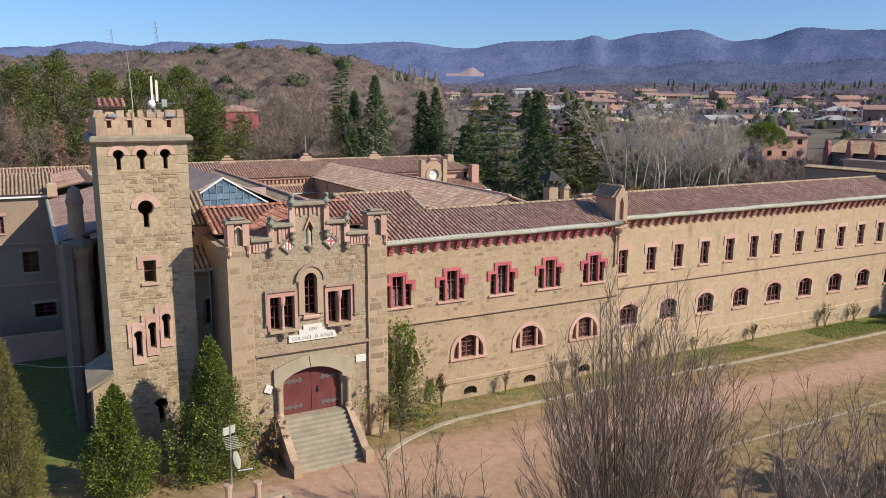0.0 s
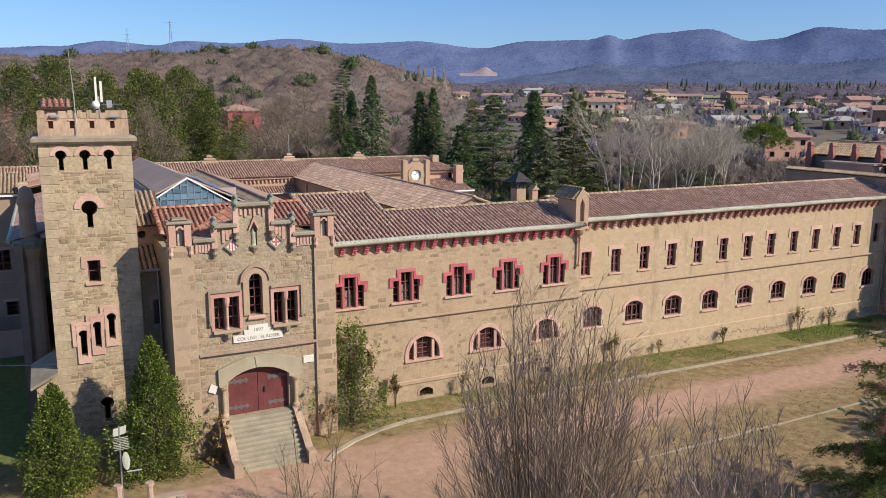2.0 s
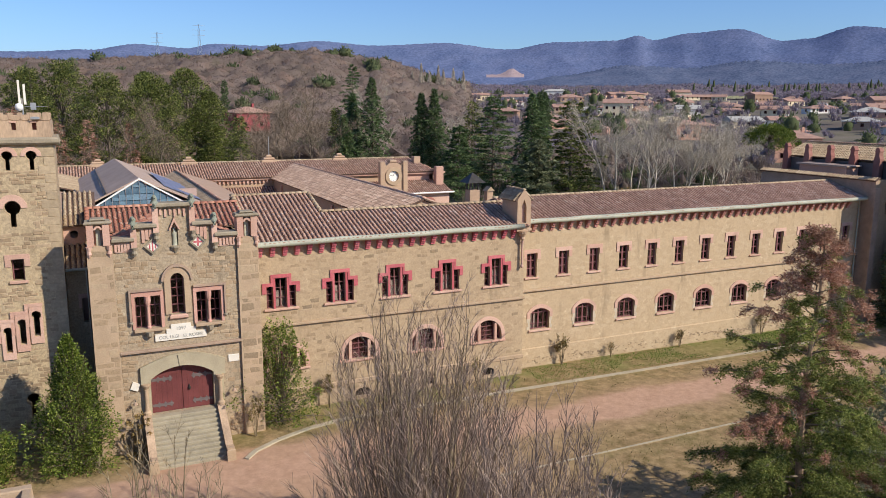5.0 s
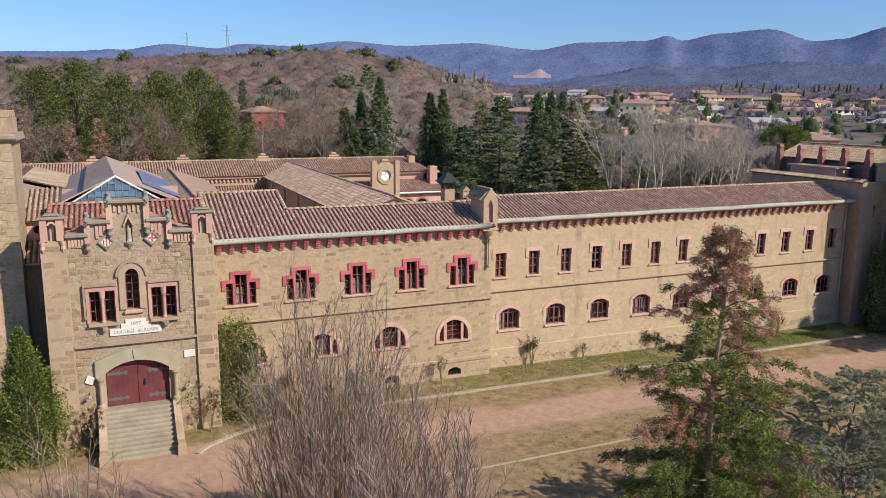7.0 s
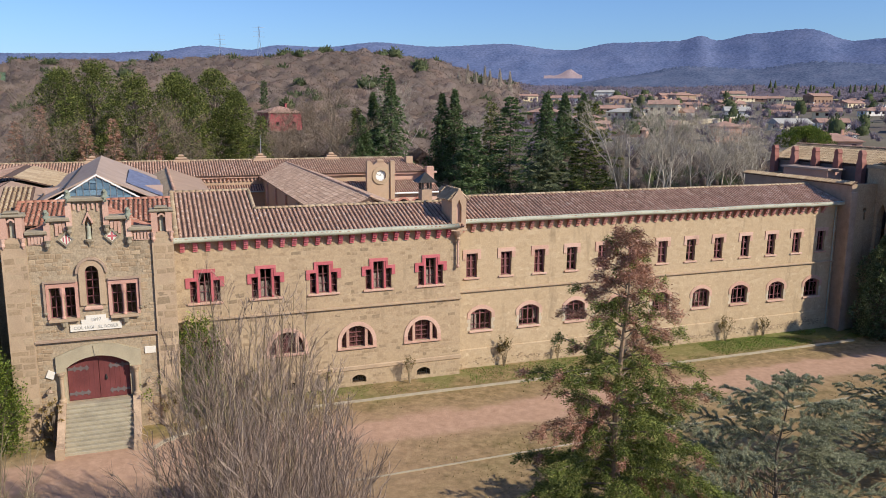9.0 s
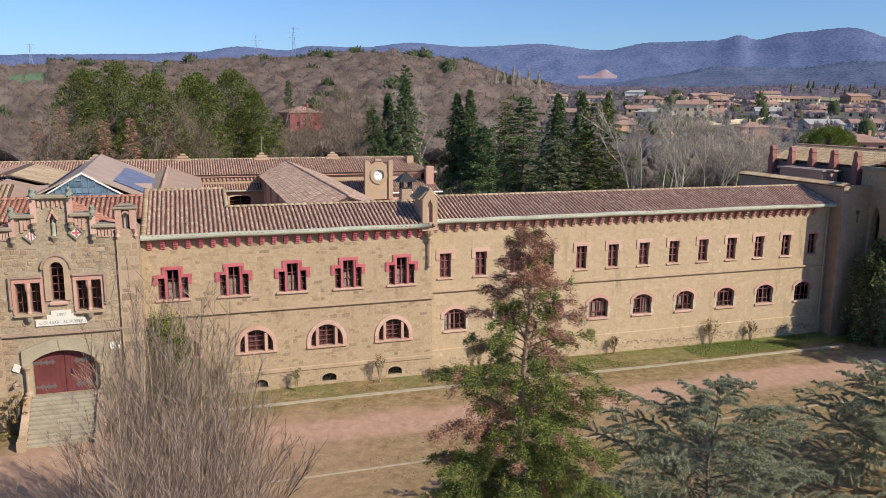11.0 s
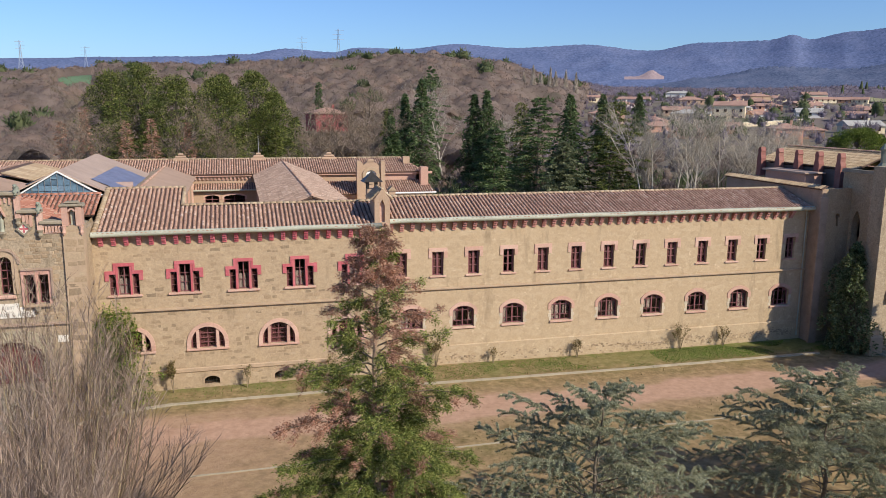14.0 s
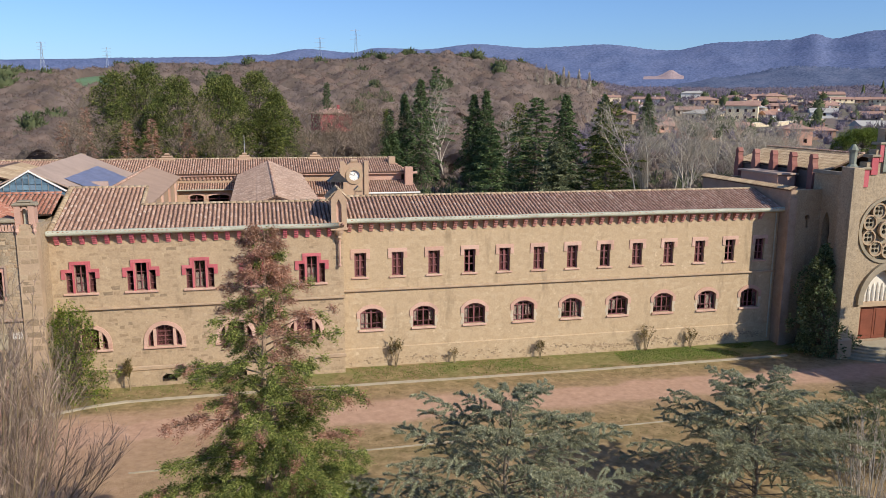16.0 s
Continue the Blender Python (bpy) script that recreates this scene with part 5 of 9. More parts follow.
def simple_window(parent, cx, y, zb, w, h, rise=0.0, surround="brick"):
    """A wooden window with its glass, and a brick head round it; it faces -y."""
    hole = seg_arch(cx - w / 2, cx + w / 2, zb, zb + h - rise, rise) if rise else rect(cx - w / 2, cx + w / 2, zb, zb + h)
    win = part("window", Mesh().box(cx - 0.04, cx + 0.04, y + 0.16, y + 0.22, zb, zb + h - rise * 0.7), M["wood"], parent)
    for a, b in ((-w / 2, -w / 2 + 0.07), (w / 2 - 0.07, w / 2)):
        part("stile", Mesh().box(cx + a, cx + b, y + 0.16, y + 0.22, zb, zb + h - rise * 0.7), M["wood"], win)
    for r in (0, 0.33, 0.66):
        part("glazing_bar", Mesh().box(cx - w / 2, cx + w / 2, y + 0.165, y + 0.215, zb + (h - rise) * r, zb + (h - rise) * r + 0.06), M["wood"], win)
    part("pane", Mesh().prism(hole, y + 0.185, y + 0.191), M["pane"], win).visible_shadow = False
    if rise:
        o = seg_arch(cx - w / 2 - 0.2, cx + w / 2 + 0.2, zb + h - rise - 0.3, zb + h - rise + 0.05, rise + 0.2)
        part("brick_arch", Mesh().prism(o[1:] + [o[0], (cx - w / 2 - 0.002, o[0][1])] + [(x, z + 0.002) for x, z in reversed(hole[2:])] + [(cx + w / 2 + 0.002, o[0][1])], y - 0.05, y + 0.1), M[surround], win)
    else:
        part("brick_head", Mesh().box(cx - w / 2 - 0.2, cx + w / 2 + 0.2, y - 0.05, y + 0.1, zb + h + 0.002, zb + h + 0.25), M[surround], win)
    part("sill", Mesh().slab(cx - w / 2 - 0.12, cx + w / 2 + 0.12, y - 0.08, y + 0.1, zb - 0.1, zb - 0.002), M["brick"], win)
    return hole


east = gable_wing("courtyard_wing", "ochre wing with long weathered tile roof beside the courtyard", 26.9, 33.2, 30.0, 46.5, 83.0, 10.2, 11.5, "tile_rose", "plaster", step=0.38, seed=51, group="courtyard wings", pitch=0.26)
west = gable_wing("courtyard_wing", "ochre wing with smooth pinkish roof beside the courtyard", 14.6, 20.0, 17.0, 46.5, 83.0, 10.15, 11.2, "tile_pale", "plaster", group="courtyard wings", pitch=0.2, step=0.38, seed=53, right="sheet_pale")
for i in range(5):
    part("buttress", Mesh().box(20.0, 20.18, 52 + 6 * i, 52.4 + 6 * i, 0, 9.8), M["brick"], west)
    part("buttress", Mesh().box(26.72, 26.9, 52 + 6 * i, 52.4 + 6 * i, 0, 9.8), M["brick"], east)
part("hip_roof", Mesh().add([(21.3, 46.4, 11.0), (16.4, 45.4, 12.3), (14.3, 46.3, 10.2), (17.0, 50.5, 11.22), (20.4, 50.0, 10.2)], [(0, 1, 3, 4), (1, 2, 3)]), M["sheet_pale"], west)

# lantern roof with the glazed gable
lan = thing("lantern_hall", (11.6, 64, 0), "hall with grey-brown sheet roof and blue glazed gable", "building")
part("side_wall", Mesh().box(7.0, 7.4, 54.3, 76, -0.2, 10.5), M["plaster"], lan)
part("side_wall", Mesh().box(16.2, 16.6, 54.3, 76, -0.2, 10.5), M["plaster"], lan)
part("end_wall", Mesh().prism(rect(7.4, 16.2, -0.2, 10.95), 54.4, 54.7), M["plaster"], lan)
part("inner_wall", Mesh().box(7.4, 16.2, 60, 60.3, 0, 11.5), M["dark"], lan)
for q, m in (([(6.3, 76.5, 10.35), (6.3, 54.0, 10.35), (11.6, 54.0, 12.98), (10.9, 76.5, 12.98)], "sheet"), ([(17.0, 54.0, 10.45), (17.0, 76.5, 10.35), (10.9, 76.5, 12.98), (11.6, 54.0, 12.98)], "sheet")):
    g = Mesh().add(q + [(x, y, z - 0.12) for x, y, z in q], [(0, 1, 2, 3), (7, 6, 5, 4), (0, 4, 5, 1), (1, 5, 6, 2), (2, 6, 7, 3), (3, 7, 4, 0)])
    part("roof", g, M[m], lan, "grey-brown roofing sheet")
part("edge_pane", Mesh().prism([(8.6, 10.98), (14.6, 10.98), (11.62, 12.8)], 54.02, 54.06), M["skyglass"], lan)
rng = random.Random(77)
nx, ny = 14, 12
vs = []
for i in range(nx + 1):
    for j in range(ny + 1):
        u, v = 0.38 + 0.58 * i / nx, 0.12 + 0.62 * j / ny
        x, y, z = 11.4 + (17.0 - 11.4) * u, 54 + 22.5 * v, 12.98 - 2.55 * u
        vs.append((x, y, z + 0.05 + rng.uniform(0, 0.05)))
part("tarpaulin", Mesh().add(vs, [(i * (ny + 1) + j, (i + 1) * (ny + 1) + j, (i + 1) * (ny + 1) + j + 1, i * (ny + 1) + j + 1) for i in range(nx) for j in range(ny)]), M["tarp"], lan, "creased blue-grey tarpaulin")
for k in range(2):
    part("roof_batten", Mesh().tube([(9.4 - 1.9 * k, 54.2, 11.95 - 0.93 * k), (9.1 - 1.8 * k, 76, 12.0 - 0.9 * k)], [0.07, 0.07], 5), M["iron"], lan)
gl = part("glazed_gable", Mesh().add([(8.45, 53.9, 11.03), (8.6, 53.9, 11.0), (11.62, 53.9, 12.86), (14.6, 53.9, 11.05), (14.75, 53.9, 11.08), (11.62, 53.9, 12.98)] + [(8.45, 54.1, 11.03), (8.6, 54.1, 11.0), (11.62, 54.1, 12.86), (14.6, 54.1, 11.05), (14.75, 54.1, 11.08), (11.62, 54.1, 12.98)],
          [(0, 1, 2, 5), (5, 2, 3, 4), (6, 11, 8, 7), (11, 10, 9, 8), (0, 5, 11, 6), (5, 4, 10, 11), (1, 7, 8, 2), (2, 8, 9, 3)]), M["white"], lan, "white-framed glazed gable")
for i in range(13):
    x = 8.9 + 0.45 * i
    top = 12.78 - abs(x - 11.62) * 0.6
    part("glazing_bar", Mesh().box(x - 0.02, x + 0.02, 53.95, 54.0, 10.98, top), M["steel"], gl)
    z = 10.98
    while z < top - 0.12:
        z1 = min(z + 0.42, top - 0.02)
        if x < 14.2 and abs(x + 0.22 - 11.62) * 0.6 < 12.74 - z1:
            p = part("pane", Mesh().box(x + 0.025, x + 0.425, 53.97 + rng.uniform(-0.012, 0.012), 53.99, z + 0.02, z1), M["skyglass"], gl)
        z = z1 + 0.03

# back range with the clock
Y4 = 80.2
back = thing("back_range", (22, 84, 0), "long rear range with tiled roof, cornice and arcade windows", "building")
part("front_wall", Mesh().box(-8, 39.6, Y4, Y4 + 0.4, 8.2, 10.35), M["plaster"], back)
hs = [simple_window(back, x, 79.0, 6.95, w, 1.2, 0.2) for x, w in ((22.0, 1.5), (24.4, 2.3))]
part("arcade_wall", Mesh().prism(rect(19.5, 27.2, -0.2, 8.6), 79.0, 79.4, hs), M["plaster"], back)
tile_roof(back, [(19.9, 78.6, 8.75), (27.0, 78.6, 8.75), (27.0, 80.2, 9.35), (19.9, 80.2, 9.35)], M["tile"], step=0.38, seed=61)
part("gutter", Mesh().tube([(19.9, 78.5, 8.7), (27.0, 78.5, 8.7)], [0.09, 0.09], 6), M["gutter"], back)
part("cornice", Mesh().slab(-8, 47.3, Y4 - 0.35, Y4 + 0.1, 10.1, 10.34), M["brick"], back)
for i in range(18):
    part("bracket", Mesh().box(20.2 + 0.42 * i, 20.38 + 0.42 * i, Y4 - 0.2, Y4, 9.75, 10.08), M["brick"], back)
tile_roof(back, [(-8, 79.7, 10.4), (46.2, 79.7, 10.4), (44.2, 84.0, 11.75), (-8, 84.0, 11.75)], M["tile"], step=0.38, seed=62)
tile_roof(back, [(46.2, 88.3, 10.4), (-8, 88.3, 10.4), (-8, 84.0, 11.75), (44.2, 84.0, 11.75)], M["tile"], step=1.4, seed=63)
tile_roof(back, [(46.2, 79.7, 10.4), (46.2, 88.3, 10.4), (44.2, 84.0, 11.75)], M["tile"], step=0.38, seed=64)
ridge(back, (-8, 84.0, 11.79), (44.2, 84.0, 11.79), M["tile_pale"], 0.14, 0.6)
part("end_wall", Mesh().box(45.4, 45.8, 80.2, 88, -0.2, 10.3), M["plaster"], back)
part("rear_wall", Mesh().box(-8, 45.4, 87.6, 88, -0.2, 10.3), M["plaster"], back)
for x in (18.6, 27.27, 35.5, 9.6):
    f = part("roof_finial", Mesh().slab(x - 0.85, x + 0.85, 83.6, 84.4, 11.6, 11.95, 0.08), M["plaster"], back, "stepped ochre stone ridge ornament")
    part("tier", Mesh().slab(x - 0.62, x + 0.62, 83.7, 84.3, 11.952, 12.2, 0.08), M["plaster"], f)
    part("tier", Mesh().slab(x - 0.3, x + 0.3, 83.8, 84.2, 12.202, 12.5, 0.1), M["plaster"], f)
part("light_pole", Mesh().tube([(27.3, 84.0, 12.5), (27.3, 84.0, 14.6)], [0.05, 0.03], 6), M["steel"], back)
# right part: two storeys with a lower lean-to roof
hs = []
for i in range(6):
    hs.append(simple_window(back, 35.3 + 1.75 * i, 77.2, 6.1, 1.15, 1.35, 0.35, "corbel_brick"))
part("front_wall", Mesh().prism(rect(33.2, 46.6, -0.2, 8.1), 77.2, 77.6, hs), M["brick"], back)
part("inner_wall", Mesh().box(33.2, 46.4, 79.0, 79.2, 0, 8), M["dark"], back)
tile_roof(back, [(33.0, 76.8, 8.2), (47.0, 76.8, 8.2), (46.4, 80.2, 9.4), (33.0, 80.2, 9.4)], M["tile"], step=0.38, seed=65)
part("gutter", Mesh().tube([(40.5, 76.7, 8.2), (47.0, 76.7, 8.2)], [0.1, 0.1], 6), M["white"], back)
part("upper_wall", Mesh().box(39.6, 46.2, Y4, Y4 + 0.3, 9.3, 10.1), M["brick"], back)
part("corner_pier", Mesh().slab(45.6, 46.5, 78.6, 79.5, 8.8, 11.0, 0.06), M["brick"], back, "pink corner pier")
part("chimney", Mesh().box(44.2, 45.0, 82, 82.8, 11.0, 12.0), M["plaster"], back)
ck = thing("clock_gable", (39.3, 76.6, 7.5), "ochre stone clock gable with round white dial", "clock")
R = lambda r, n=28: [(39.3 + r * math.cos(2 * math.pi * i / n), 10.3 + r * math.sin(2 * math.pi * i / n)) for i in range(n)]
part("body", Mesh().prism([(37.9, 7.6), (40.7, 7.6), (40.7, 11.7), (40.2, 11.7), (40.2, 11.45), (39.8, 11.75), (38.8, 11.75), (38.4, 11.45), (38.4, 11.7), (37.9, 11.7)], 76.2, 77.1, [R(0.58)]), M["plaster"], ck)
for x in (37.95, 40.65):
    part("pilaster", Mesh().slab(x - 0.25, x + 0.25, 76.0, 76.8, 7.6, 11.95, 0.05), M["plaster"], ck)
part("ring", Mesh().prism(R(0.98), 76.08, 76.3, [R(0.6)]), M["ashlar"], ck)
dial = part("dial", Mesh().prism(R(0.59), 76.3, 76.4), M["white"], ck, "white clock dial")
part("hour_pointer", Mesh().prism([(39.27, 10.3), (39.33, 10.3), (39.45, 10.62), (39.4, 10.64)], 76.27, 76.29), M["ink"], dial)
part("minute_pointer", Mesh().prism([(39.28, 10.28), (39.3, 10.33), (38.78, 10.5), (38.76, 10.46)], 76.27, 76.29), M["ink"], dial)
for i in range(12):
    a = radians(30 * i)
    x, z = 39.3 + 0.49 * math.cos(a), 10.3 + 0.49 * math.sin(a)
    part("hour_mark", Mesh().box(x - 0.03, x + 0.03, 76.27, 76.295, z - 0.03, z + 0.03), M["ink"], dial)
part("crest", Mesh().slab(38.9, 39.7, 76.2, 77.0, 11.752, 12.1, 0.1), M["plaster"], ck)

# chimneys near the dormer
ch = thing("chimney", (34.6, 47.8, 9), "ochre chimney with dark tiled cupola cap", "chimney")
part("shaft", Mesh().box(34.2, 35.0, 47.4, 48.2, 9, 11.8), M["plaster"], ch)
for x, y in ((34.28, 47.48), (34.92, 47.48), (34.28, 48.12), (34.92, 48.12)):
    part("post", Mesh().box(x - 0.07, x + 0.07, y - 0.07, y + 0.07, 11.8, 12.35), M["iron"], ch)
part("cap", Mesh().add([(33.85, 47.05, 12.35), (35.35, 47.05, 12.35), (35.35, 48.55, 12.35), (33.85, 48.55, 12.35), (34.6, 47.8, 13.1)], [(3, 2, 1, 0), (0, 1, 4), (1, 2, 4), (2, 3, 4), (3, 0, 4)]), M["iron"], ch)
ch = thing("chimney", (36.2, 48.2, 9), "small ochre chimney with gabled stone cap", "chimney")
part("shaft", Mesh().box(35.95, 36.45, 47.95, 48.45, 9, 11.6), M["plaster"], ch)
part("cap", Mesh().prism([(35.85, 11.602), (36.55, 11.602), (36.2, 11.95)], 47.85, 48.55), M["tile_pale"], ch)
# ---- left wing, in the shade of the tower ----
lw = thing("left_wing", (-6, 68, 0), "plain rendered wing with tiled roof behind a shaded yard", "building")
hs = [simple_window(lw, -0.5, 66.0, 5.2, 1.1, 1.6), simple_window(lw, 0.2, 66.0, 1.6, 1.5, 1.1), simple_window(lw, -2.3, 66.0, 8.3, 0.5, 1.3), simple_window(lw, -4.4, 66.0, 5.2, 1.1, 1.6)]
part("front_wall", Mesh().prism(rect(-16, 1.2, -0.2, 11.0), 66.0, 66.4, hs), M["plaster_old"], lw)
part("inner_wall", Mesh().box(-16, 1.0, 67.6, 67.8, -0.2, 10.8), M["dark"], lw)
# Side wall in the render with shade in its colour.
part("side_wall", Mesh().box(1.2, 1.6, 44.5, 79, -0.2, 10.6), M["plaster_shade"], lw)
part("string_course", Mesh().slab(-16, 1.2, 65.9, 66.02, 7.4, 7.55), M["plaster"], lw)
part("string_course", Mesh().slab(-16, 1.2, 65.9, 66.02, 4.2, 4.35), M["plaster"], lw)
part("cornice", Mesh().slab(-16, 1.2, 65.7, 66.2, 10.9, 11.15), M["white"], lw)
tile_roof(lw, [(-16, 65.6, 11.2), (1.5, 65.6, 11.2), (1.5, 69.5, 12.4), (-16, 69.5, 12.4)], M["tile_pale"], step=0.38, seed=71)
tile_roof(lw, [(1.5, 73.5, 11.2), (-16, 73.5, 11.2), (-16, 69.5, 12.4), (1.5, 69.5, 12.4)], M["tile"], step=1.2, seed=72)
tile_roof(lw, [(1.0, 66.0, 10.7), (1.0, 45.0, 10.7), (4.4, 45.0, 11.6), (4.4, 66.0, 11.6)], M["tile"], pitch=0.22, step=0.42, seed=75, flat_tile=True)
for q in ([(8.0, 51, 10.6), (8.0, 66.0, 10.6), (4.4, 66.0, 11.6), (4.4, 51.0, 11.6)],):
    g = Mesh().add(q + [(x, y, z - 0.12) for x, y, z in q], [(0, 1, 2, 3), (7, 6, 5, 4), (0, 4, 5, 1), (1, 5, 6, 2), (2, 6, 7, 3), (3, 7, 4, 0)])
    part("roof", g, M["sheet_pale"], lw)
tile_roof(lw, [(-1.0, 79.0, 10.9), (-1.0, 66.5, 10.9), (4.0, 66.5, 12.0), (4.0, 79.0, 12.0)], M["tile"], step=1.2, seed=73)
tile_roof(lw, [(8.0, 66.5, 10.9), (8.0, 79, 10.9), (4.0, 79.0, 12.0), (4.0, 66.5, 12.0)], M["tile_pale"], step=1.2, seed=74)
part("gutter", Mesh().tube([(0.95, 45, 10.68), (0.95, 66, 10.68)], [0.12, 0.12], 8), M["gutter"], lw)
part("parapet_post", Mesh().slab(1.0, 1.7, 65.2, 66.0, 10.9, 12.0, 0.1), M["plaster"], lw)
tp = thing("yard_turret", (1.95, 45.2, 0), "rounded dark stone corner turret beside the tower", "turret")
part("shaft", Mesh().lathe(1.95, 45.4, [(0.55, -0.2), (0.55, 9.6), (0.85, 10.4), (0.85, 10.7), (0.5, 10.8), (0.42, 11.2), (0.4, 12.5), (0.47, 12.75), (0.36, 13.2), (0.28, 13.45), (0.05, 13.6)], 12), M["hood"], tp)
part("ledge", Mesh().lathe(1.95, 45.4, [(0.6, 9.9), (0.95, 10.55), (0.95, 10.75)], 12), M["patina"], tp)
yw = thing("yard_wall", (0, 0, 0), "", "", kind="structure", data=Mesh().box(-16, 1.2, 60.0, 60.3, 0, 1.9).mesh("yard_wall", M["brick"]))

# ---- church ----
YC = 36.4
XC = 70.2
ch = thing("church", (75, 45, 0), "stone church front with rose window, stepped gable and red brick accents", "church")
CC = 73.95
gable = [(XC, -0.2), (77.7, -0.2), (77.7, 12.4)]
stepz = [(77.0, 12.4), (77.0, 13.3), (76.3, 13.3), (76.3, 14.2), (75.6, 14.2), (75.6, 15.1), (75.0, 15.1), (75.0, 16.6), (72.9, 16.6), (72.9, 15.1), (72.3, 15.1), (72.3, 14.2), (71.6, 14.2), (71.6, 13.3), (70.9, 13.3), (70.9, 12.4), (XC, 12.4)]
circ = lambda cx, cz, r, n=20: [(cx + r * math.cos(2 * math.pi * i / n), cz + r * math.sin(2 * math.pi * i / n)) for i in range(n)]


def pointed(cx, w, z0, zs, rise, n=7):
    """A pointed arch's outline, counter-clockwise from the lower left."""
    h = w / 2
    r = (h * h + rise * rise) / (2 * h)
    right = [(cx + h - r + r * math.cos(a), zs + r * math.sin(a)) for a in [math.asin(min(1, rise / r)) * i / n for i in range(n + 1)]]
    return [(cx - h, z0), (cx + h, z0)] + right + [(2 * cx - x, z) for x, z in reversed(right[:-1])]


portal = pointed(CC, 3.3, 0.7, 3.9, 2.3)
part("front_wall", Mesh().prism(gable + stepz, YC, YC + 0.7, [circ(CC, 9.2, 2.3, 32), portal]), M["rubble_grey"], ch)
part("side_wall", Mesh().side([(YC + 0.7, -0.2), (40.0, -0.2), (40.0, 13.2), (YC + 0.7, 13.2)], XC, XC + 0.6, [[(y, z) for y, z in pointed(38.3, 0.8, 5.5, 9.2, 1.2)]]), M["rubble"], ch)
part("side_wall", Mesh().box(77.1, 77.7, YC + 0.7, 52, -0.2, 12.4), M["rubble"], ch)
rose = part("rose_window", Mesh().prism(circ(CC, 9.2, 2.52, 36), YC - 0.1, YC + 0.35, [circ(CC, 9.2, 2.28, 36)]), M["weathered"], ch, "grey carved rose window tracery")
for ring_r, n, rr in ((1.62, 9, 0.53), (0.0, 1, 0.62), (0.0, 0, 0)):
    for i in range(n):
        a = 2 * math.pi * i / max(1, n)
        cx, cz = CC + ring_r * math.cos(a), 9.2 + ring_r * math.sin(a)
        hs = [circ(cx + rr * 0.42 * math.cos(radians(90 * k + 45)), cz + rr * 0.42 * math.sin(radians(90 * k + 45)), rr * 0.27, 10) for k in range(4)]
        part("roundel", Mesh().prism(circ(cx, cz, rr, 18), YC + 0.1, YC + 0.3, hs), M["weathered"], rose)
        part("roundel_rim", Mesh().prism(circ(cx, cz, rr + 0.06, 18), YC - 0.02, YC + 0.2, [circ(cx, cz, rr - 0.04, 18)]), M["ashlar"], rose)
part("rose_plate", Mesh().prism(circ(CC, 9.2, 2.27, 32), YC + 0.32, YC + 0.36, [circ(CC + 1.62 * math.cos(2 * math.pi * i / 9), 9.2 + 1.62 * math.sin(2 * math.pi * i / 9), 0.5, 14) for i in range(9)] + [circ(CC, 9.2, 0.6, 14)]), M["weathered"], rose)
part("rose_glass", Mesh().prism(circ(CC, 9.2, 2.27, 32), YC + 0.42, YC + 0.43), M["pane"], rose)
pd = part("portal", Mesh().prism([(CC - 2.1, 3.6)] + [(CC - 1.68, 3.6)] + [(x, z + 0.003) for x, z in reversed(portal[2:])] + [(CC + 1.68, 3.6), (CC + 2.1, 3.6)] + [(x, z) for x, z in pointed(CC, 4.2, 3.6, 3.9, 2.85)[2:]], YC - 0.25, YC + 0.1), M["weathered"], ch, "carved pointed portal arch")
part("tympanum", Mesh().prism(pointed(CC, 3.28, 3.7, 3.95, 2.2), YC + 0.3, YC + 0.4), M["marble"], pd, "white carved tympanum")
for i in range(7):
    x = CC - 1.2 + 0.4 * i
    h = 1.3 * (1 - ((x - CC) / 1.7) ** 2)
    part("relief", Mesh().lathe(x, YC + 0.27, [(0.11, 3.78), (0.13, 3.85 + h * 0.45), (0.08, 3.85 + h * 0.7), (0.1, 3.85 + h * 0.82), (0.03, 3.85 + h)], 7), M["marble"], pd)
part("lintel", Mesh().slab(CC - 1.64, CC + 1.64, YC + 0.15, YC + 0.45, 3.3, 3.69), M["ashlar"], pd)
for k in (-1, 1):
    a, b = sorted((CC + k * 0.02, CC + k * 1.3))
    dr = part("door_leaf", Mesh().box(a, b, YC + 0.45, YC + 0.53, 0.72, 3.3), M["church_door"], pd, "red-brown church door leaf, closed")
    part("panel", Mesh().slab(a + 0.2, b - 0.2, YC + 0.42, YC + 0.46, 0.95, 3.05), M["church_door"], dr)
    a, b = sorted((CC + k * 1.32, CC + k * 1.64))
    part("jamb", Mesh().box(a, b, YC + 0.3, YC + 0.5, 0.72, 3.3), M["ashlar"], pd)
part("portal_back", Mesh().box(CC - 1.7, CC + 1.7, YC + 0.6, YC + 0.68, 0.5, 6.3), M["dark"], pd)
for i in range(5):
    n = 14
    r = 1.9 + 0.36 * (4 - i)
    o = [(CC + r * 1.25 * math.cos(math.pi * (1 + j / n)), YC - 0.05 + r * math.sin(math.pi * (1 + j / n))) for j in range(n + 1)]
    z0, z1 = -0.1, 0.14 * (i + 1)
    g = Mesh().add([(x, y, z0) for x, y in o] + [(x, y, z1) for x, y in o], [tuple(range(n + 1, 2 * n + 2))] + [(j, j + 1, j + n + 2, j + n + 1) for j in range(n)] + [(n, 0, n + 1, 2 * n + 1)])
    part("step", g, M["step"], ch)
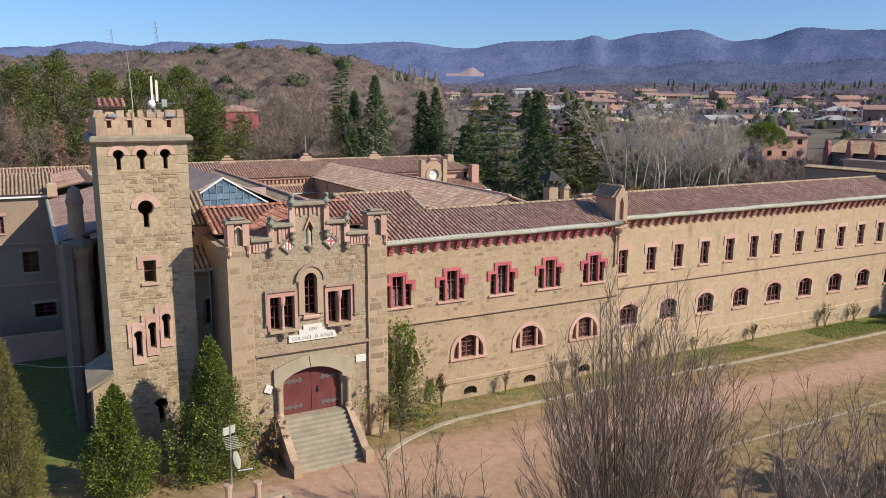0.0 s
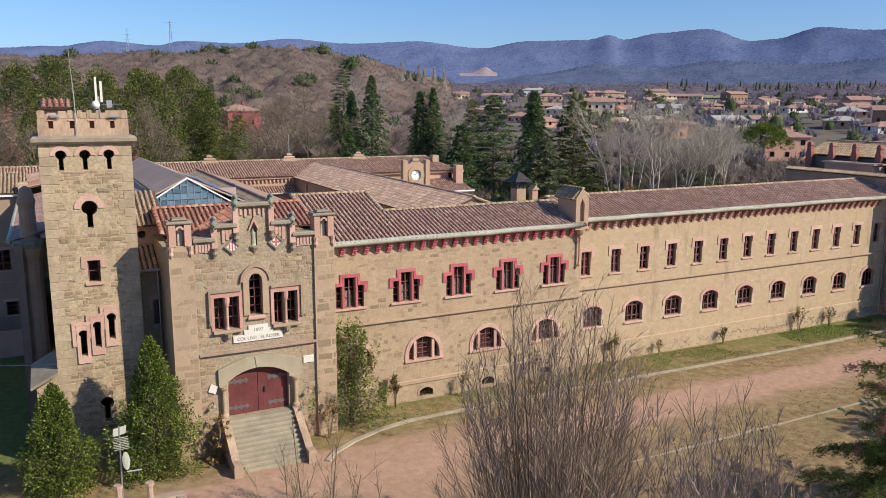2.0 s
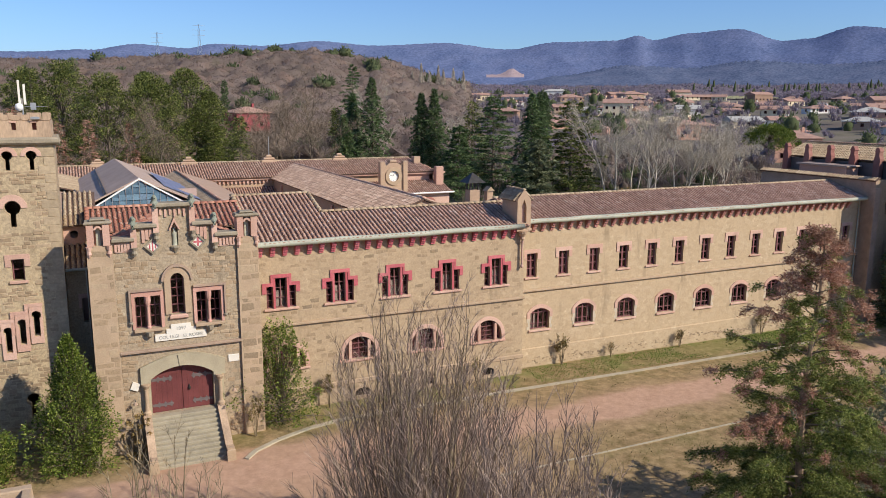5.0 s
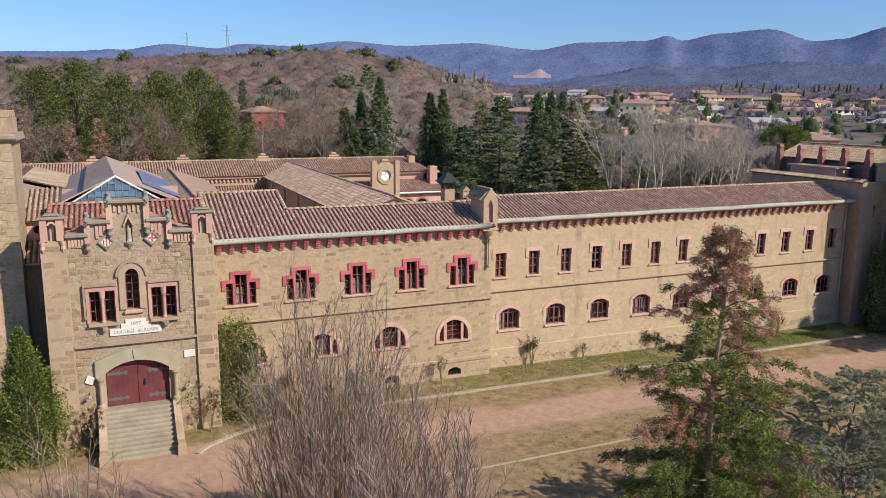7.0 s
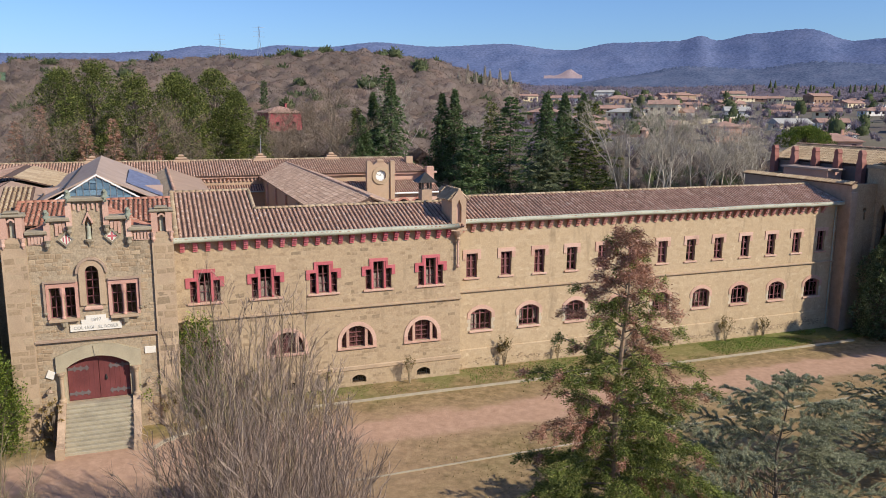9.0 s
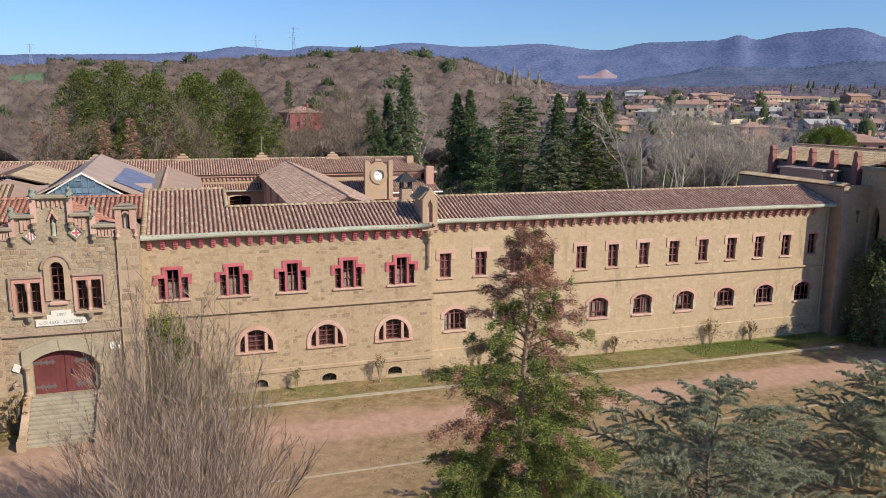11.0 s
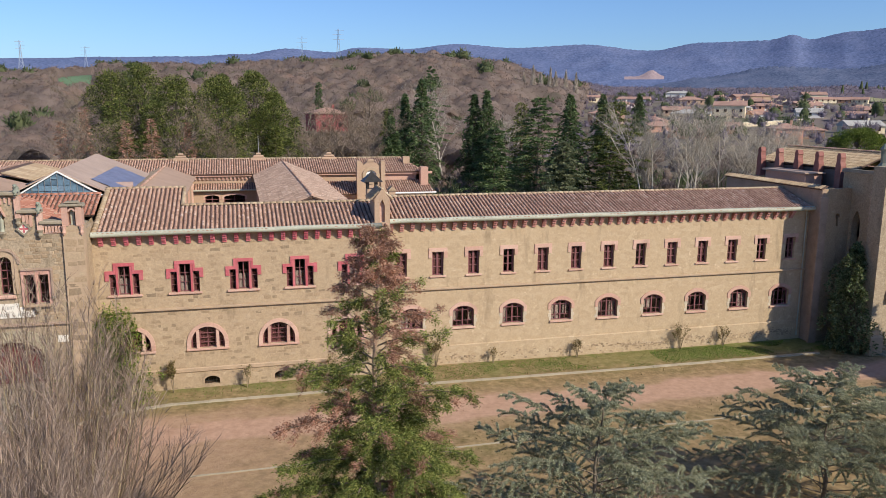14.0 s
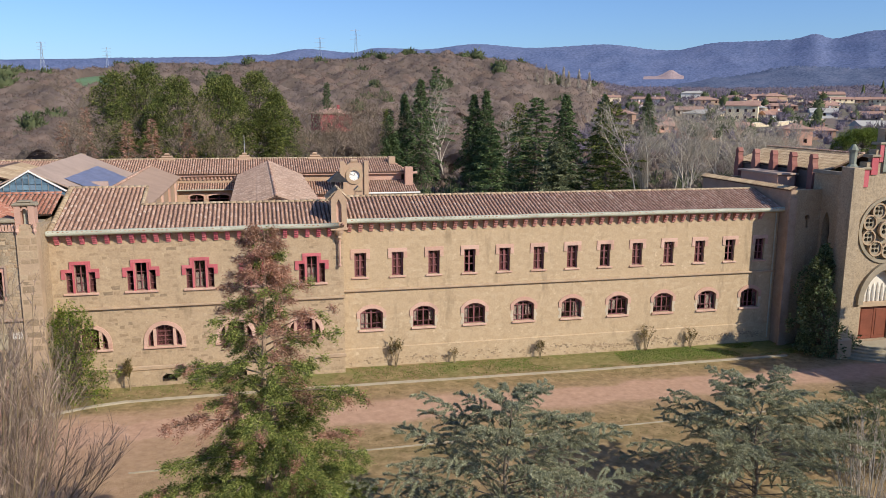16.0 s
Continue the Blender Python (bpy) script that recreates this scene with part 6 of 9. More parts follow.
for k, x in ((-1, XC + 0.15), (1, 77.55)):
    part("pier", Mesh().slab(x - 0.3, x + 0.3, YC - 0.14, YC + 0.6, 9.8, 13.6, 0.06), M["brick"], ch)
    part("pinnacle", Mesh().lathe(x + 0.1, YC + 0.1, [(0.3, 11.2), (0.34, 13.6), (0.42, 13.7), (0.42, 13.9), (0.25, 14.1), (0.28, 14.9), (0.36, 15.1), (0.1, 15.5)], 8), M["patina"], ch, "greenish weathered pinnacle")
part("corner_buttress", Mesh().slab(XC - 0.75, XC + 0.12, YC - 1.3, YC, -0.2, 13.9, 0.08), M["rubble_grey"], ch, "stone corner buttress beside the portal")
part("buttress_foot", Mesh().slab(XC - 0.85, XC + 0.3, YC - 1.55, YC - 0.16, -0.2, 1.5, 0.12), M["ashlar"], ch)
part("base", Mesh().slab(XC - 0.12, XC + 0.5, YC - 0.15, YC + 1.2, -0.2, 1.9, 0.08), M["ashlar"], ch)
for i, (x, z) in enumerate(((70.9, 12.4), (71.6, 13.3), (72.3, 14.2), (72.9, 15.1))):
    part("brick_step", Mesh().box(x - 0.35, x + 0.2, YC - 0.1, YC, z - 0.9, z + 0.35), M["red_brick"], ch)
    part("coping", Mesh().slab(x - 0.45, x + 0.28, YC - 0.2, YC + 0.75, z + 0.9 - 0.55, z + 0.55, 0.05), M["weathered"], ch)
part("crest_niche", Mesh().slab(72.9, 75.0, YC - 0.15, YC, 13.4, 16.5, 0.1), M["patina"], ch)
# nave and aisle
# Nave and transept walls use the shade-darkened render.
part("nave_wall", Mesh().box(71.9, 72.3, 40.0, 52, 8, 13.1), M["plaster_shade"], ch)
part("nave_back", Mesh().box(71.9, 77.6, 51.6, 52, 0, 13.1), M["rubble"], ch)
part("nave_right", Mesh().box(77.2, 77.6, 40.0, 51.6, 0, 13.1), M["rubble"], ch)
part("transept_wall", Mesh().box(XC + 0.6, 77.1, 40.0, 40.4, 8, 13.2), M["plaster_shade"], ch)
tile_roof(ch, [(71.7, 52.3, 13.3), (71.7, 40.4, 13.3), (74.8, 40.4, 14.5), (74.8, 52.3, 14.5)], M["tile_pale"], step=0.5, seed=81)
tile_roof(ch, [(78.4, 40.4, 13.2), (78.4, 52.3, 13.2), (74.8, 52.3, 14.5), (74.8, 40.4, 14.5)], M["tile_pale"], step=0.8, seed=82)
ridge(ch, (74.8, 40.4, 14.55), (74.8, 52.3, 14.55), M["tile"])
for i in range(5):
    y = 41.8 + 2.45 * i
    part("buttress", Mesh().side([(y - 0.3, 11.5), (y + 0.3, 11.5), (y + 0.3, 13.5), (y + 0.2, 13.8), (y + 0.2, 14.1), (y + 0.26, 14.16), (y + 0.1, 14.5), (y - 0.1, 14.5), (y - 0.26, 14.16), (y - 0.2, 14.1), (y - 0.2, 13.8), (y - 0.3, 13.5)], 71.2, 71.69), M["brick_dark"], ch, "red-brown brick nave buttress")
part("aisle_wall", Mesh().box(67.52, 67.9, 39.0, 51.0, -0.2, 12.0), M["hood"], ch)
part("aisle_front", Mesh().prism(rect(67.9, XC, -0.2, 12.0), 39.0, 39.4, [keyhole(69.1, 9.9, 0.2, 0.18, 0.6)]), M["rubble"], ch)
part("aisle_back", Mesh().box(67.9, 71.9, 50.6, 51.0, -0.2, 12.0), M["rubble"], ch)
part("aisle_roof", Mesh().box(67.9, 71.9, 39.4, 50.6, 11.5, 11.65), M["weathered"], ch)
part("corner_pilaster", Mesh().slab(67.3, 67.95, 38.78, 38.998, -0.2, 11.4, 0.03), M["hood"], ch, "orange-brown corner pilaster")
tile_roof(ch, [(67.35, 51.1, 12.0), (67.35, 38.9, 12.0), (67.9, 38.9, 12.25), (67.9, 51.1, 12.25)], M["tile_pale"], step=0.5, seed=83)
part("roof_hut", Mesh().slab(69.6, 71.2, 43.5, 48.5, 11.65, 12.7, 0.05), M["brick"], ch, "low pink roof hut with pale lid")
part("roof_hut_lid", Mesh().slab(69.4, 71.4, 43.3, 48.7, 12.702, 12.85, 0.03), M["sheet"], ch)
part("cornice", Mesh().slab(XC - 0.12, XC + 0.3, YC - 0.12, 40.1, 13.2, 13.45, 0.06), M["weathered"], ch)

# ---- annex roof corner with aerial, just below the start of the path ----
ax = thing("annex", (3.6, 18.6, 0), "small annex with pale flat parapet roof", "building")
part("wall", Mesh().box(1.0, 6.0, 16.6, 20.9, -0.2, 6.3), M["plaster"], ax)
for x0, x1, y0, y1 in ((1.0, 6.0, 20.6, 20.9), (1.0, 6.0, 16.6, 16.9), (1.0, 1.3, 16.9, 20.6), (5.7, 6.0, 16.9, 20.6)):
    part("parapet", Mesh().slab(x0, x1, y0, y1, 6.302, 6.72, 0.04), M["ashlar"], ax)
for x, t in ((5.03, 7.25), (4.2, 7.35), (2.6, 7.0)):
    p = part("pipe", Mesh().lathe(x, 20.75, [(0.09, 6.7), (0.09, t - 0.1), (0.13, t - 0.09), (0.13, t)], 8), M["plaster"], ax, "pale clay vent pipe")
an = thing("tv_aerial", (4.33, 20.76, 6.7), "pale metal television aerial on a thin pole", "aerial")
part("pole", Mesh().tube([(4.3, 20.76, 6.7), (4.33, 20.76, 9.1)], [0.025, 0.02], 6), M["steel"], an)
g = Mesh()
for i in range(8):
    g.box(4.16, 4.56, 20.5 + 0.07 * i, 20.515 + 0.07 * i, 8.5 + 0.02 * i, 8.515 + 0.02 * i)
part("element_grid", g, M["gutter"], an)["kind"] = "stuff"
part("reflector", Mesh().add([(4.15, 20.95, 8.72), (4.5, 20.95, 8.78), (4.55, 21.05, 8.98), (4.2, 21.05, 8.92), (4.15, 20.97, 8.71), (4.5, 20.97, 8.77), (4.55, 21.07, 8.97), (4.2, 21.07, 8.91)], [(0, 1, 2, 3), (7, 6, 5, 4), (0, 4, 5, 1), (2, 6, 7, 3), (0, 3, 7, 4), (1, 5, 6, 2)]), M["gutter"], an)
bowl = Mesh()
n = 12
bowl.add([(4.45 + r * 0.10 * math.cos(2 * math.pi * i / n), 20.55 + r * 0.06 + 0.2 * r * math.sin(2 * math.pi * i / n), 8.1 + r * 0.19 * math.sin(2 * math.pi * i / n)) for r in (1.0, 0.4) for i in range(n)], [(i, (i + 1) % n, n + (i + 1) % n, n + i) for i in range(n)] + [tuple(range(n, 2 * n))])
part("dish", bowl, M["statue"], an, "small white dish")
part("dish_arm", Mesh().tube([(4.45, 20.55, 7.8), (4.8, 20.3, 7.9)], [0.02, 0.02], 5), M["white"], an)


# ---- ground to the horizon ----
def crest(az):
    """Height of the wooded hill by direction (degrees to the right of +y)."""
    knots = ((-180, 12), (-60, 16), (-25, 31), (-16, 35), (-2, 45), (8, 50), (15, 54), (20, 49), (25, 36), (29, 24), (34, 20), (60, 20), (100, 16), (180, 12))
    for (a, ha), (b, hb) in zip(knots, knots[1:]):
        if a <= az <= b:
            k = (az - a) / (b - a)
            return ha + (hb - ha) * k * k * (3 - 2 * k)
    return 12


def smooth(a, b, x):
    k = min(1, max(0, (x - a) / (b - a)))
    return k * k * (3 - 2 * k)


def ground_z(x, y):
    d = math.hypot(x - 10, y)
    az = math.degrees(math.atan2(x - 10, y))
    z = 0.22 * smooth(58, 26, x) * smooth(24, 36, y) * (1 - smooth(45, 60, y))
    east = smooth(23, 31, az)
    z += (1 - east) * crest(az) * smooth(190, 700, d) + east * 22 * min(1, max(0, d - 130) / 470) ** 0.85
    if d > 700:
        z += 24 * smooth(700, 1500, d)
    if d > 160:
        z += 5 * smooth(160, 350, d) * noise.noise((x * 0.006, y * 0.006, 0.3)) + 1.2 * smooth(160, 260, d) * noise.noise((x * 0.03, y * 0.03, 3.3))
    return z


n = Nodes("park ground", 0.95, 0, 0.15)
sep = n.t.nodes.new("ShaderNodeSeparateXYZ")
warp = n.node("ShaderNodeVectorMath")
warp.operation = "ADD"
wob = n.t.nodes.new("ShaderNodeTexNoise")
wob.inputs["Scale"].default_value = 0.35
wob.inputs["Detail"].default_value = 5
n.link(n.geo.outputs["Position"], wob.inputs["Vector"])
sc = n.node("ShaderNodeVectorMath")
sc.operation = "MULTIPLY_ADD"
sc.inputs[1].default_value = (2.4, 2.4, 0)
sc.inputs[2].default_value = (-1.2, -1.2, 0)
n.link(wob.outputs["Color"], sc.inputs[0])
n.link(n.geo.outputs["Position"], warp.inputs[0])
n.link(sc.outputs[0], warp.inputs[1])
n.link(warp.outputs[0], sep.inputs[0])


def span(node_set, socket, *stops):
    """A 0..1 mask from a coordinate by pairs of (metres, value)."""
    lo, hi = stops[0][0], stops[-1][0]
    m = node_set.t.nodes.new("ShaderNodeMapRange")
    m.inputs["From Min"].default_value, m.inputs["From Max"].default_value = lo, hi
    node_set.link(socket, m.inputs["Value"])
    return node_set.ramp(m.outputs[0], *[((a - lo) / (hi - lo), (v, v, v)) for a, v in stops])


X, Y = sep.outputs[0], sep.outputs[1]
dirt = n.ramp(n.noise(2.2, 8, 0.7), (0.3, (0.36, 0.22, 0.145)), (0.7, (0.52, 0.335, 0.23)))
dry = n.ramp(n.noise(1.6, 7, 0.7), (0.3, (0.13, 0.095, 0.04)), (0.5, (0.275, 0.19, 0.095)), (0.7, (0.41, 0.29, 0.155)))
green = n.ramp(n.noise(3.0, 7, 0.7), (0.3, (0.085, 0.12, 0.022)), (0.7, (0.20, 0.22, 0.07)))
far = n.ramp(n.noise(0.02, 6), (0.35, (0.13, 0.105, 0.09)), (0.5, (0.165, 0.145, 0.10)), (0.65, (0.20, 0.16, 0.14)))
g_amt = n.mix(1.0, span(n, Y, (24, 0.05), (26.9, 0.25), (27.4, 0.1), (35.5, 0.12), (37.6, 0.55), (40, 0.8), (46, 0.3)), n.grey(n.noise(0.35, 5), 0.42, 0.62), "MULTIPLY")
east_green = n.mix(1.0, span(n, Y, (36.3, 0.0), (37.8, 0.8), (41, 0.9)), span(n, X, (40, 0.1), (58, 0.9), (75, 1.0)), "MULTIPLY")
g_amt = n.mix(1.0, g_amt, east_green, "LIGHTEN")
yard = n.mix(1.0, span(n, Y, (39, 0.0), (41, 1.0)), span(n, X, (1.5, 1.0), (3.5, 0.0)), "MULTIPLY")
g_amt = n.mix(1.0, g_amt, yard, "LIGHTEN")
col = n.mix(g_amt, dry, green)
path_y = span(n, Y, (28.6, 0.0), (30.4, 0.35), (31.0, 1.0), (33.3, 1.0), (33.9, 0.25), (35.0, 0.0))
gate_fan = n.mix(1.0, span(n, X, (8.2, 0.0), (10.2, 0.9), (17, 0.9), (27, 0.35), (33, 0.0)), span(n, Y, (20, 0.0), (25, 0.7), (30, 1.0), (34.4, 1.0), (35.4, 0.0)), "MULTIPLY")
d_amt = n.mix(1.0, path_y, gate_fan, "LIGHTEN")
d_amt = n.mix(1.0, d_amt, span(n, X, (2, 0.0), (7, 1.0), (120, 1.0), (140, 0.0)), "MULTIPLY")
col = n.mix(d_amt, col, dirt)
col = n.mix(span(n, Y, (88, 0.0), (110, 1.0)), col, far)
col = n.mix(n.mix(1.0, n.grey(n.noise(28.0, 4), 0.62, 0.72), (0.5, 0.5, 0.5), "MULTIPLY"), col, (0.36, 0.30, 0.21))
ground_mat = n.done(col, n.noise(6.0, 8, 0.75), 0.6, 0.06)
rings = [0.0] + [2.5 * i for i in range(1, 33)] + [80 * 1.045 ** i for i in range(1, 84)]
rings = [r for r in rings if r < 3000] + [3200]
nseg = 240
vs, fs = [(10.0, 20.0, 0.0)], []
for r in rings[1:]:
    for i in range(nseg):
        a = 2 * math.pi * i / nseg
        x, y = 10 + r * math.sin(a), (20 if r < 190 else 20 - 20 * smooth(190, 400, r)) + r * math.cos(a)
        vs.append((x, y, ground_z(x, y)))
fs += [(0, 1 + (i + 1) % nseg, 1 + i) for i in range(nseg)]
for k in range(len(rings) - 2):
    o = 1 + k * nseg
    fs += [(o + i, o + (i + 1) % nseg, o + nseg + (i + 1) % nseg, o + nseg + i) for i in range(nseg)]
gm = Mesh()
gm.v, gm.f = vs, fs
thing("ground", (0, 0, 0), "", "", kind="structure", data=gm.mesh("ground", ground_mat, True))

# kerbs
k1 = thing("kerb_front", (40, 36.5, 0), "", "", kind="structure")
pts = [(14.6, 33.7), (15.2, 34.4), (16.6, 35.3), (18.6, 36.1), (20.6, 36.5)] + [(22.6 + 2.3 * i, 36.5 - 0.006 * i) for i in range(20)]
rng = random.Random(5)


def kerb_run(parent, pts, w, seed, high=1.0):
    rng = random.Random(seed)
    for (xa, ya), (xb, yb) in zip(pts, pts[1:]):
        L = math.hypot(xb - xa, yb - ya)
        d = ((xb - xa) / L, (yb - ya) / L)
        q = (-d[1] * w / 2, d[0] * w / 2)
        za, zb = ground_z(xa, ya) + rng.uniform(0.07, 0.10) * high, ground_z(xb, yb) + rng.uniform(0.07, 0.10) * high
        xb, yb = xb - d[0] * 0.02, yb - d[1] * 0.02
        c = [(xa - q[0], ya - q[1]), (xb - q[0], yb - q[1]), (xb + q[0], yb + q[1]), (xa + q[0], ya + q[1])]
        g = Mesh().add([(x, y, -0.1) for x, y in c] + [(x, y, z) for (x, y), z in zip(c, (za, zb, zb, za))], [(0, 3, 2, 1), (4, 5, 6, 7), (0, 1, 5, 4), (1, 2, 6, 5), (2, 3, 7, 6), (3, 0, 4, 7)])
        part("kerb_stone", g, M["kerb"], parent)


kerb_run(k1, pts, 0.26, 1)
k2 = thing("kerb_garden", (40, 27.1, 0), "", "", kind="structure")
kerb_run(k2, [(22.0 + 1.9 * i, 27.0 + 0.012 * i) for i in range(25)], 0.11, 2, 0.5)

# ---- far ranges ----
def range_mesh(name, dist, base, skyline, mat, jag, seed, az0=-40, az1=80, n=420, depth=600, rows=10):
    """A ridge line of hills at a distance; skyline: (direction, degrees above level) pairs."""
    rng = random.Random(seed)
    vs, fs = [], []
    for i in range(n + 1):
        az = az0 + (az1 - az0) * i / n
        e = skyline[-1][1]
        for (a, ea), (b, eb) in zip(skyline, skyline[1:]):
            if a <= az <= b:
                k = (az - a) / (b - a)
                e = ea + (eb - ea) * k * k * (3 - 2 * k)
                break
        if az < skyline[0][0]:
            e = skyline[0][1]
        top = 18 + dist * math.tan(radians(e))
        level = 18 + dist * math.tan(radians(skyline[len(skyline) // 2][1]))
        for j in range(rows + 1):
            t = j / rows
            d = dist - depth * (1 - t)
            high = level + (top - level) * t ** 3
            z = base + (high - base) * t ** 1.1
            fold = 1 - 2.2 * abs(noise.noise((az * 0.16 + t * 0.9, t * 1.2, seed))) + 0.5 * (1 - 2.2 * abs(noise.noise((az * 0.35 - t * 1.6, t * 2.2, seed + 5))))
            z += fold * 0.05 * (top - base) * math.sin(math.pi * min(1, t * 1.02)) ** 0.8
            if j == rows:
                z += rng.uniform(-jag, jag) * 2
            vs.append((10 + d * math.sin(radians(az)), d * math.cos(radians(az)), z))
    for i in range(n):
        for j in range(rows):
            o = i * (rows + 1) + j
            fs.append((o, o + rows + 1, o + rows + 2, o + 1))
    m = Mesh()
    m.v, m.f = vs, fs
    return thing(name, (0, 0, 0), "", "", kind="structure", data=m.mesh(name, mat, True))


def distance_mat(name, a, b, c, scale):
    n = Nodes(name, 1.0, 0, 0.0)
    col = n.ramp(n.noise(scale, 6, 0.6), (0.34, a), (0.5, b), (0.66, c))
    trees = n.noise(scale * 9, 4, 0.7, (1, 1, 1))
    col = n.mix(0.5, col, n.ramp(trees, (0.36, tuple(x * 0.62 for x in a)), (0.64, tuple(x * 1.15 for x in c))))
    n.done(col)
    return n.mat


# Both hill colours have the blue haze of distance mixed in.
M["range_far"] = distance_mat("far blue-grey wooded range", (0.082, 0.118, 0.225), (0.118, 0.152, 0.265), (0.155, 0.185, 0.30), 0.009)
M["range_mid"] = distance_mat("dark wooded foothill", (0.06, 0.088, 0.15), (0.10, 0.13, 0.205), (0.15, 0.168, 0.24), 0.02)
FAR = ((-17, 2.58), (-13, 2.83), (-8, 3.13), (-3, 3.3), (1, 3.55), (4, 3.99), (7, 3.79), (9, 4.14), (12, 4.06), (16, 4.44), (20, 4.19), (25, 4.39), (29.5, 3.94), (33, 4.44), (37, 4.49), (38.5, 4.79), (39.6, 4.49), (42, 4.89), (45, 5.09), (48, 4.24), (49.3, 4.34), (52, 4.99), (55, 4.74), (60, 4.54), (80, 2.64))
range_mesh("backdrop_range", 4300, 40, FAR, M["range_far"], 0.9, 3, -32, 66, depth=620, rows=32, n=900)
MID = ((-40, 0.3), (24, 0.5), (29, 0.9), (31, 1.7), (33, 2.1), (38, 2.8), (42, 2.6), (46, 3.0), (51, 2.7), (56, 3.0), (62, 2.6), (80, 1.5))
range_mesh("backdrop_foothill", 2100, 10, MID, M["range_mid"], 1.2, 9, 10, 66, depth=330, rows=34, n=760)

M["scar"] = distance_mat("pink quarry earth", (0.28, 0.21, 0.22), (0.37, 0.28, 0.28), (0.44, 0.34, 0.33), 0.03)
rng = random.Random(4)
vs, fs = [], []
for i in range(15):
    az = 28.0 + 2.7 * i / 14
    top = 2.22 + 0.42 * math.exp(-((i - 9.5) / 2.6) ** 2) + rng.uniform(-0.03, 0.03)
    for e, d in ((2.0, 2500), (2.1, 2560), (top, 2640)):
        vs.append((10 + d * math.sin(radians(az)), d * math.cos(radians(az)), 18 + d * math.tan(radians(e))))
for i in range(14):
    for j in range(2):
        fs.append((3 * i + j, 3 * i + 3 + j, 3 * i + 4 + j, 3 * i + 1 + j))
q = Mesh()
q.v, q.f = vs, fs
thing("backdrop_quarry", (0, 0, 0), "", "", kind="structure", data=q.mesh("backdrop_quarry", M["scar"], True))

vs, fs = [], []
for i in range(21):
    az = 42.8 + 5.2 * i / 20
    for j in range(5):
        r = 760 + 240 * j / 4 + 12 * math.sin(i * 0.9 + j)
        x, y = 10 + r * math.sin(radians(az)), r * math.cos(radians(az))
        vs.append((x, y, ground_z(x, y) + 1.2))
for i in range(20):
    fs += [(5 * i + j, 5 * i + 5 + j, 5 * i + 6 + j, 5 * i + 1 + j) for j in range(4)]
q = Mesh()
q.v, q.f = vs, fs
thing("field", (0, 0, 0), "", "", kind="structure", data=q.mesh("field", grained("pale ochre winter field", (0.27, 0.25, 0.12), 0.2, 0.05), True))


# ---- plants ----
class Leaves:
    """Many small diamond leaves or needle sprays, gathered in arrays."""

    def __init__(self, seed):
        self.r = np.random.RandomState(seed)
        self.c, self.d, self.l, self.w = [], [], [], []

    def add(self, c, d, l, w):
        c, d = np.asarray(c, float), np.asarray(d, float)
        d = d / (np.linalg.norm(d, axis=1, keepdims=True) + 1e-9)
        n = len(c)
        self.c.append(c), self.d.append(d), self.l.append(l * self.r.uniform(0.6, 1.3, n)), self.w.append(w * self.r.uniform(0.6, 1.3, n))

    def mesh(self, name, mat, sides=3):
        """sides: 3 for needles and twigs, 4 for broad leaves."""
        c, d, l, w = np.concatenate(self.c), np.concatenate(self.d), np.concatenate(self.l)[:, None], np.concatenate(self.w)[:, None]
        s = np.cross(d, self.r.normal(size=d.shape))
        s /= np.linalg.norm(s, axis=1, keepdims=True) + 1e-9
        corners = [c, c + d * l * 0.5 + s * w, c + d * l, c + d * l * 0.5 - s * w] if sides == 4 else [c - s * w * 0.8, c + s * w * 0.8, c + d * l]
        v = np.stack(corners, 1).reshape(-1, 3)
        n = len(c)
        me = bpy.data.meshes.new(name)
        me.vertices.add(sides * n)
        me.vertices.foreach_set("co", v.ravel())
        me.loops.add(sides * n)
        me.loops.foreach_set("vertex_index", np.arange(sides * n, dtype=np.int32))
        me.polygons.add(n)
        me.polygons.foreach_set("loop_start", np.arange(0, sides * n, sides, dtype=np.int32))
        me.update(calc_edges=True)
        me.materials.append(mat)
        return me


def limb(g, p, d, length, r0, r1, rng, n=4, curve=0.15, sides=4, lift=0.0):
    """A bent tapering branch; returns its points."""
    p, d = Vector(p), Vector(d).normalized()
    pts = [p.copy()]
    for i in range(n):
        d = (d + Vector((rng.uniform(-1, 1), rng.uniform(-1, 1), rng.uniform(-1, 1))) * curve + Vector((0, 0, lift))).normalized()
        p = p + d * (length / n)
        pts.append(p.copy())
    g.tube(pts, [r0 + (r1 - r0) * i / n for i in range(n + 1)], sides, cap=False)
    return pts


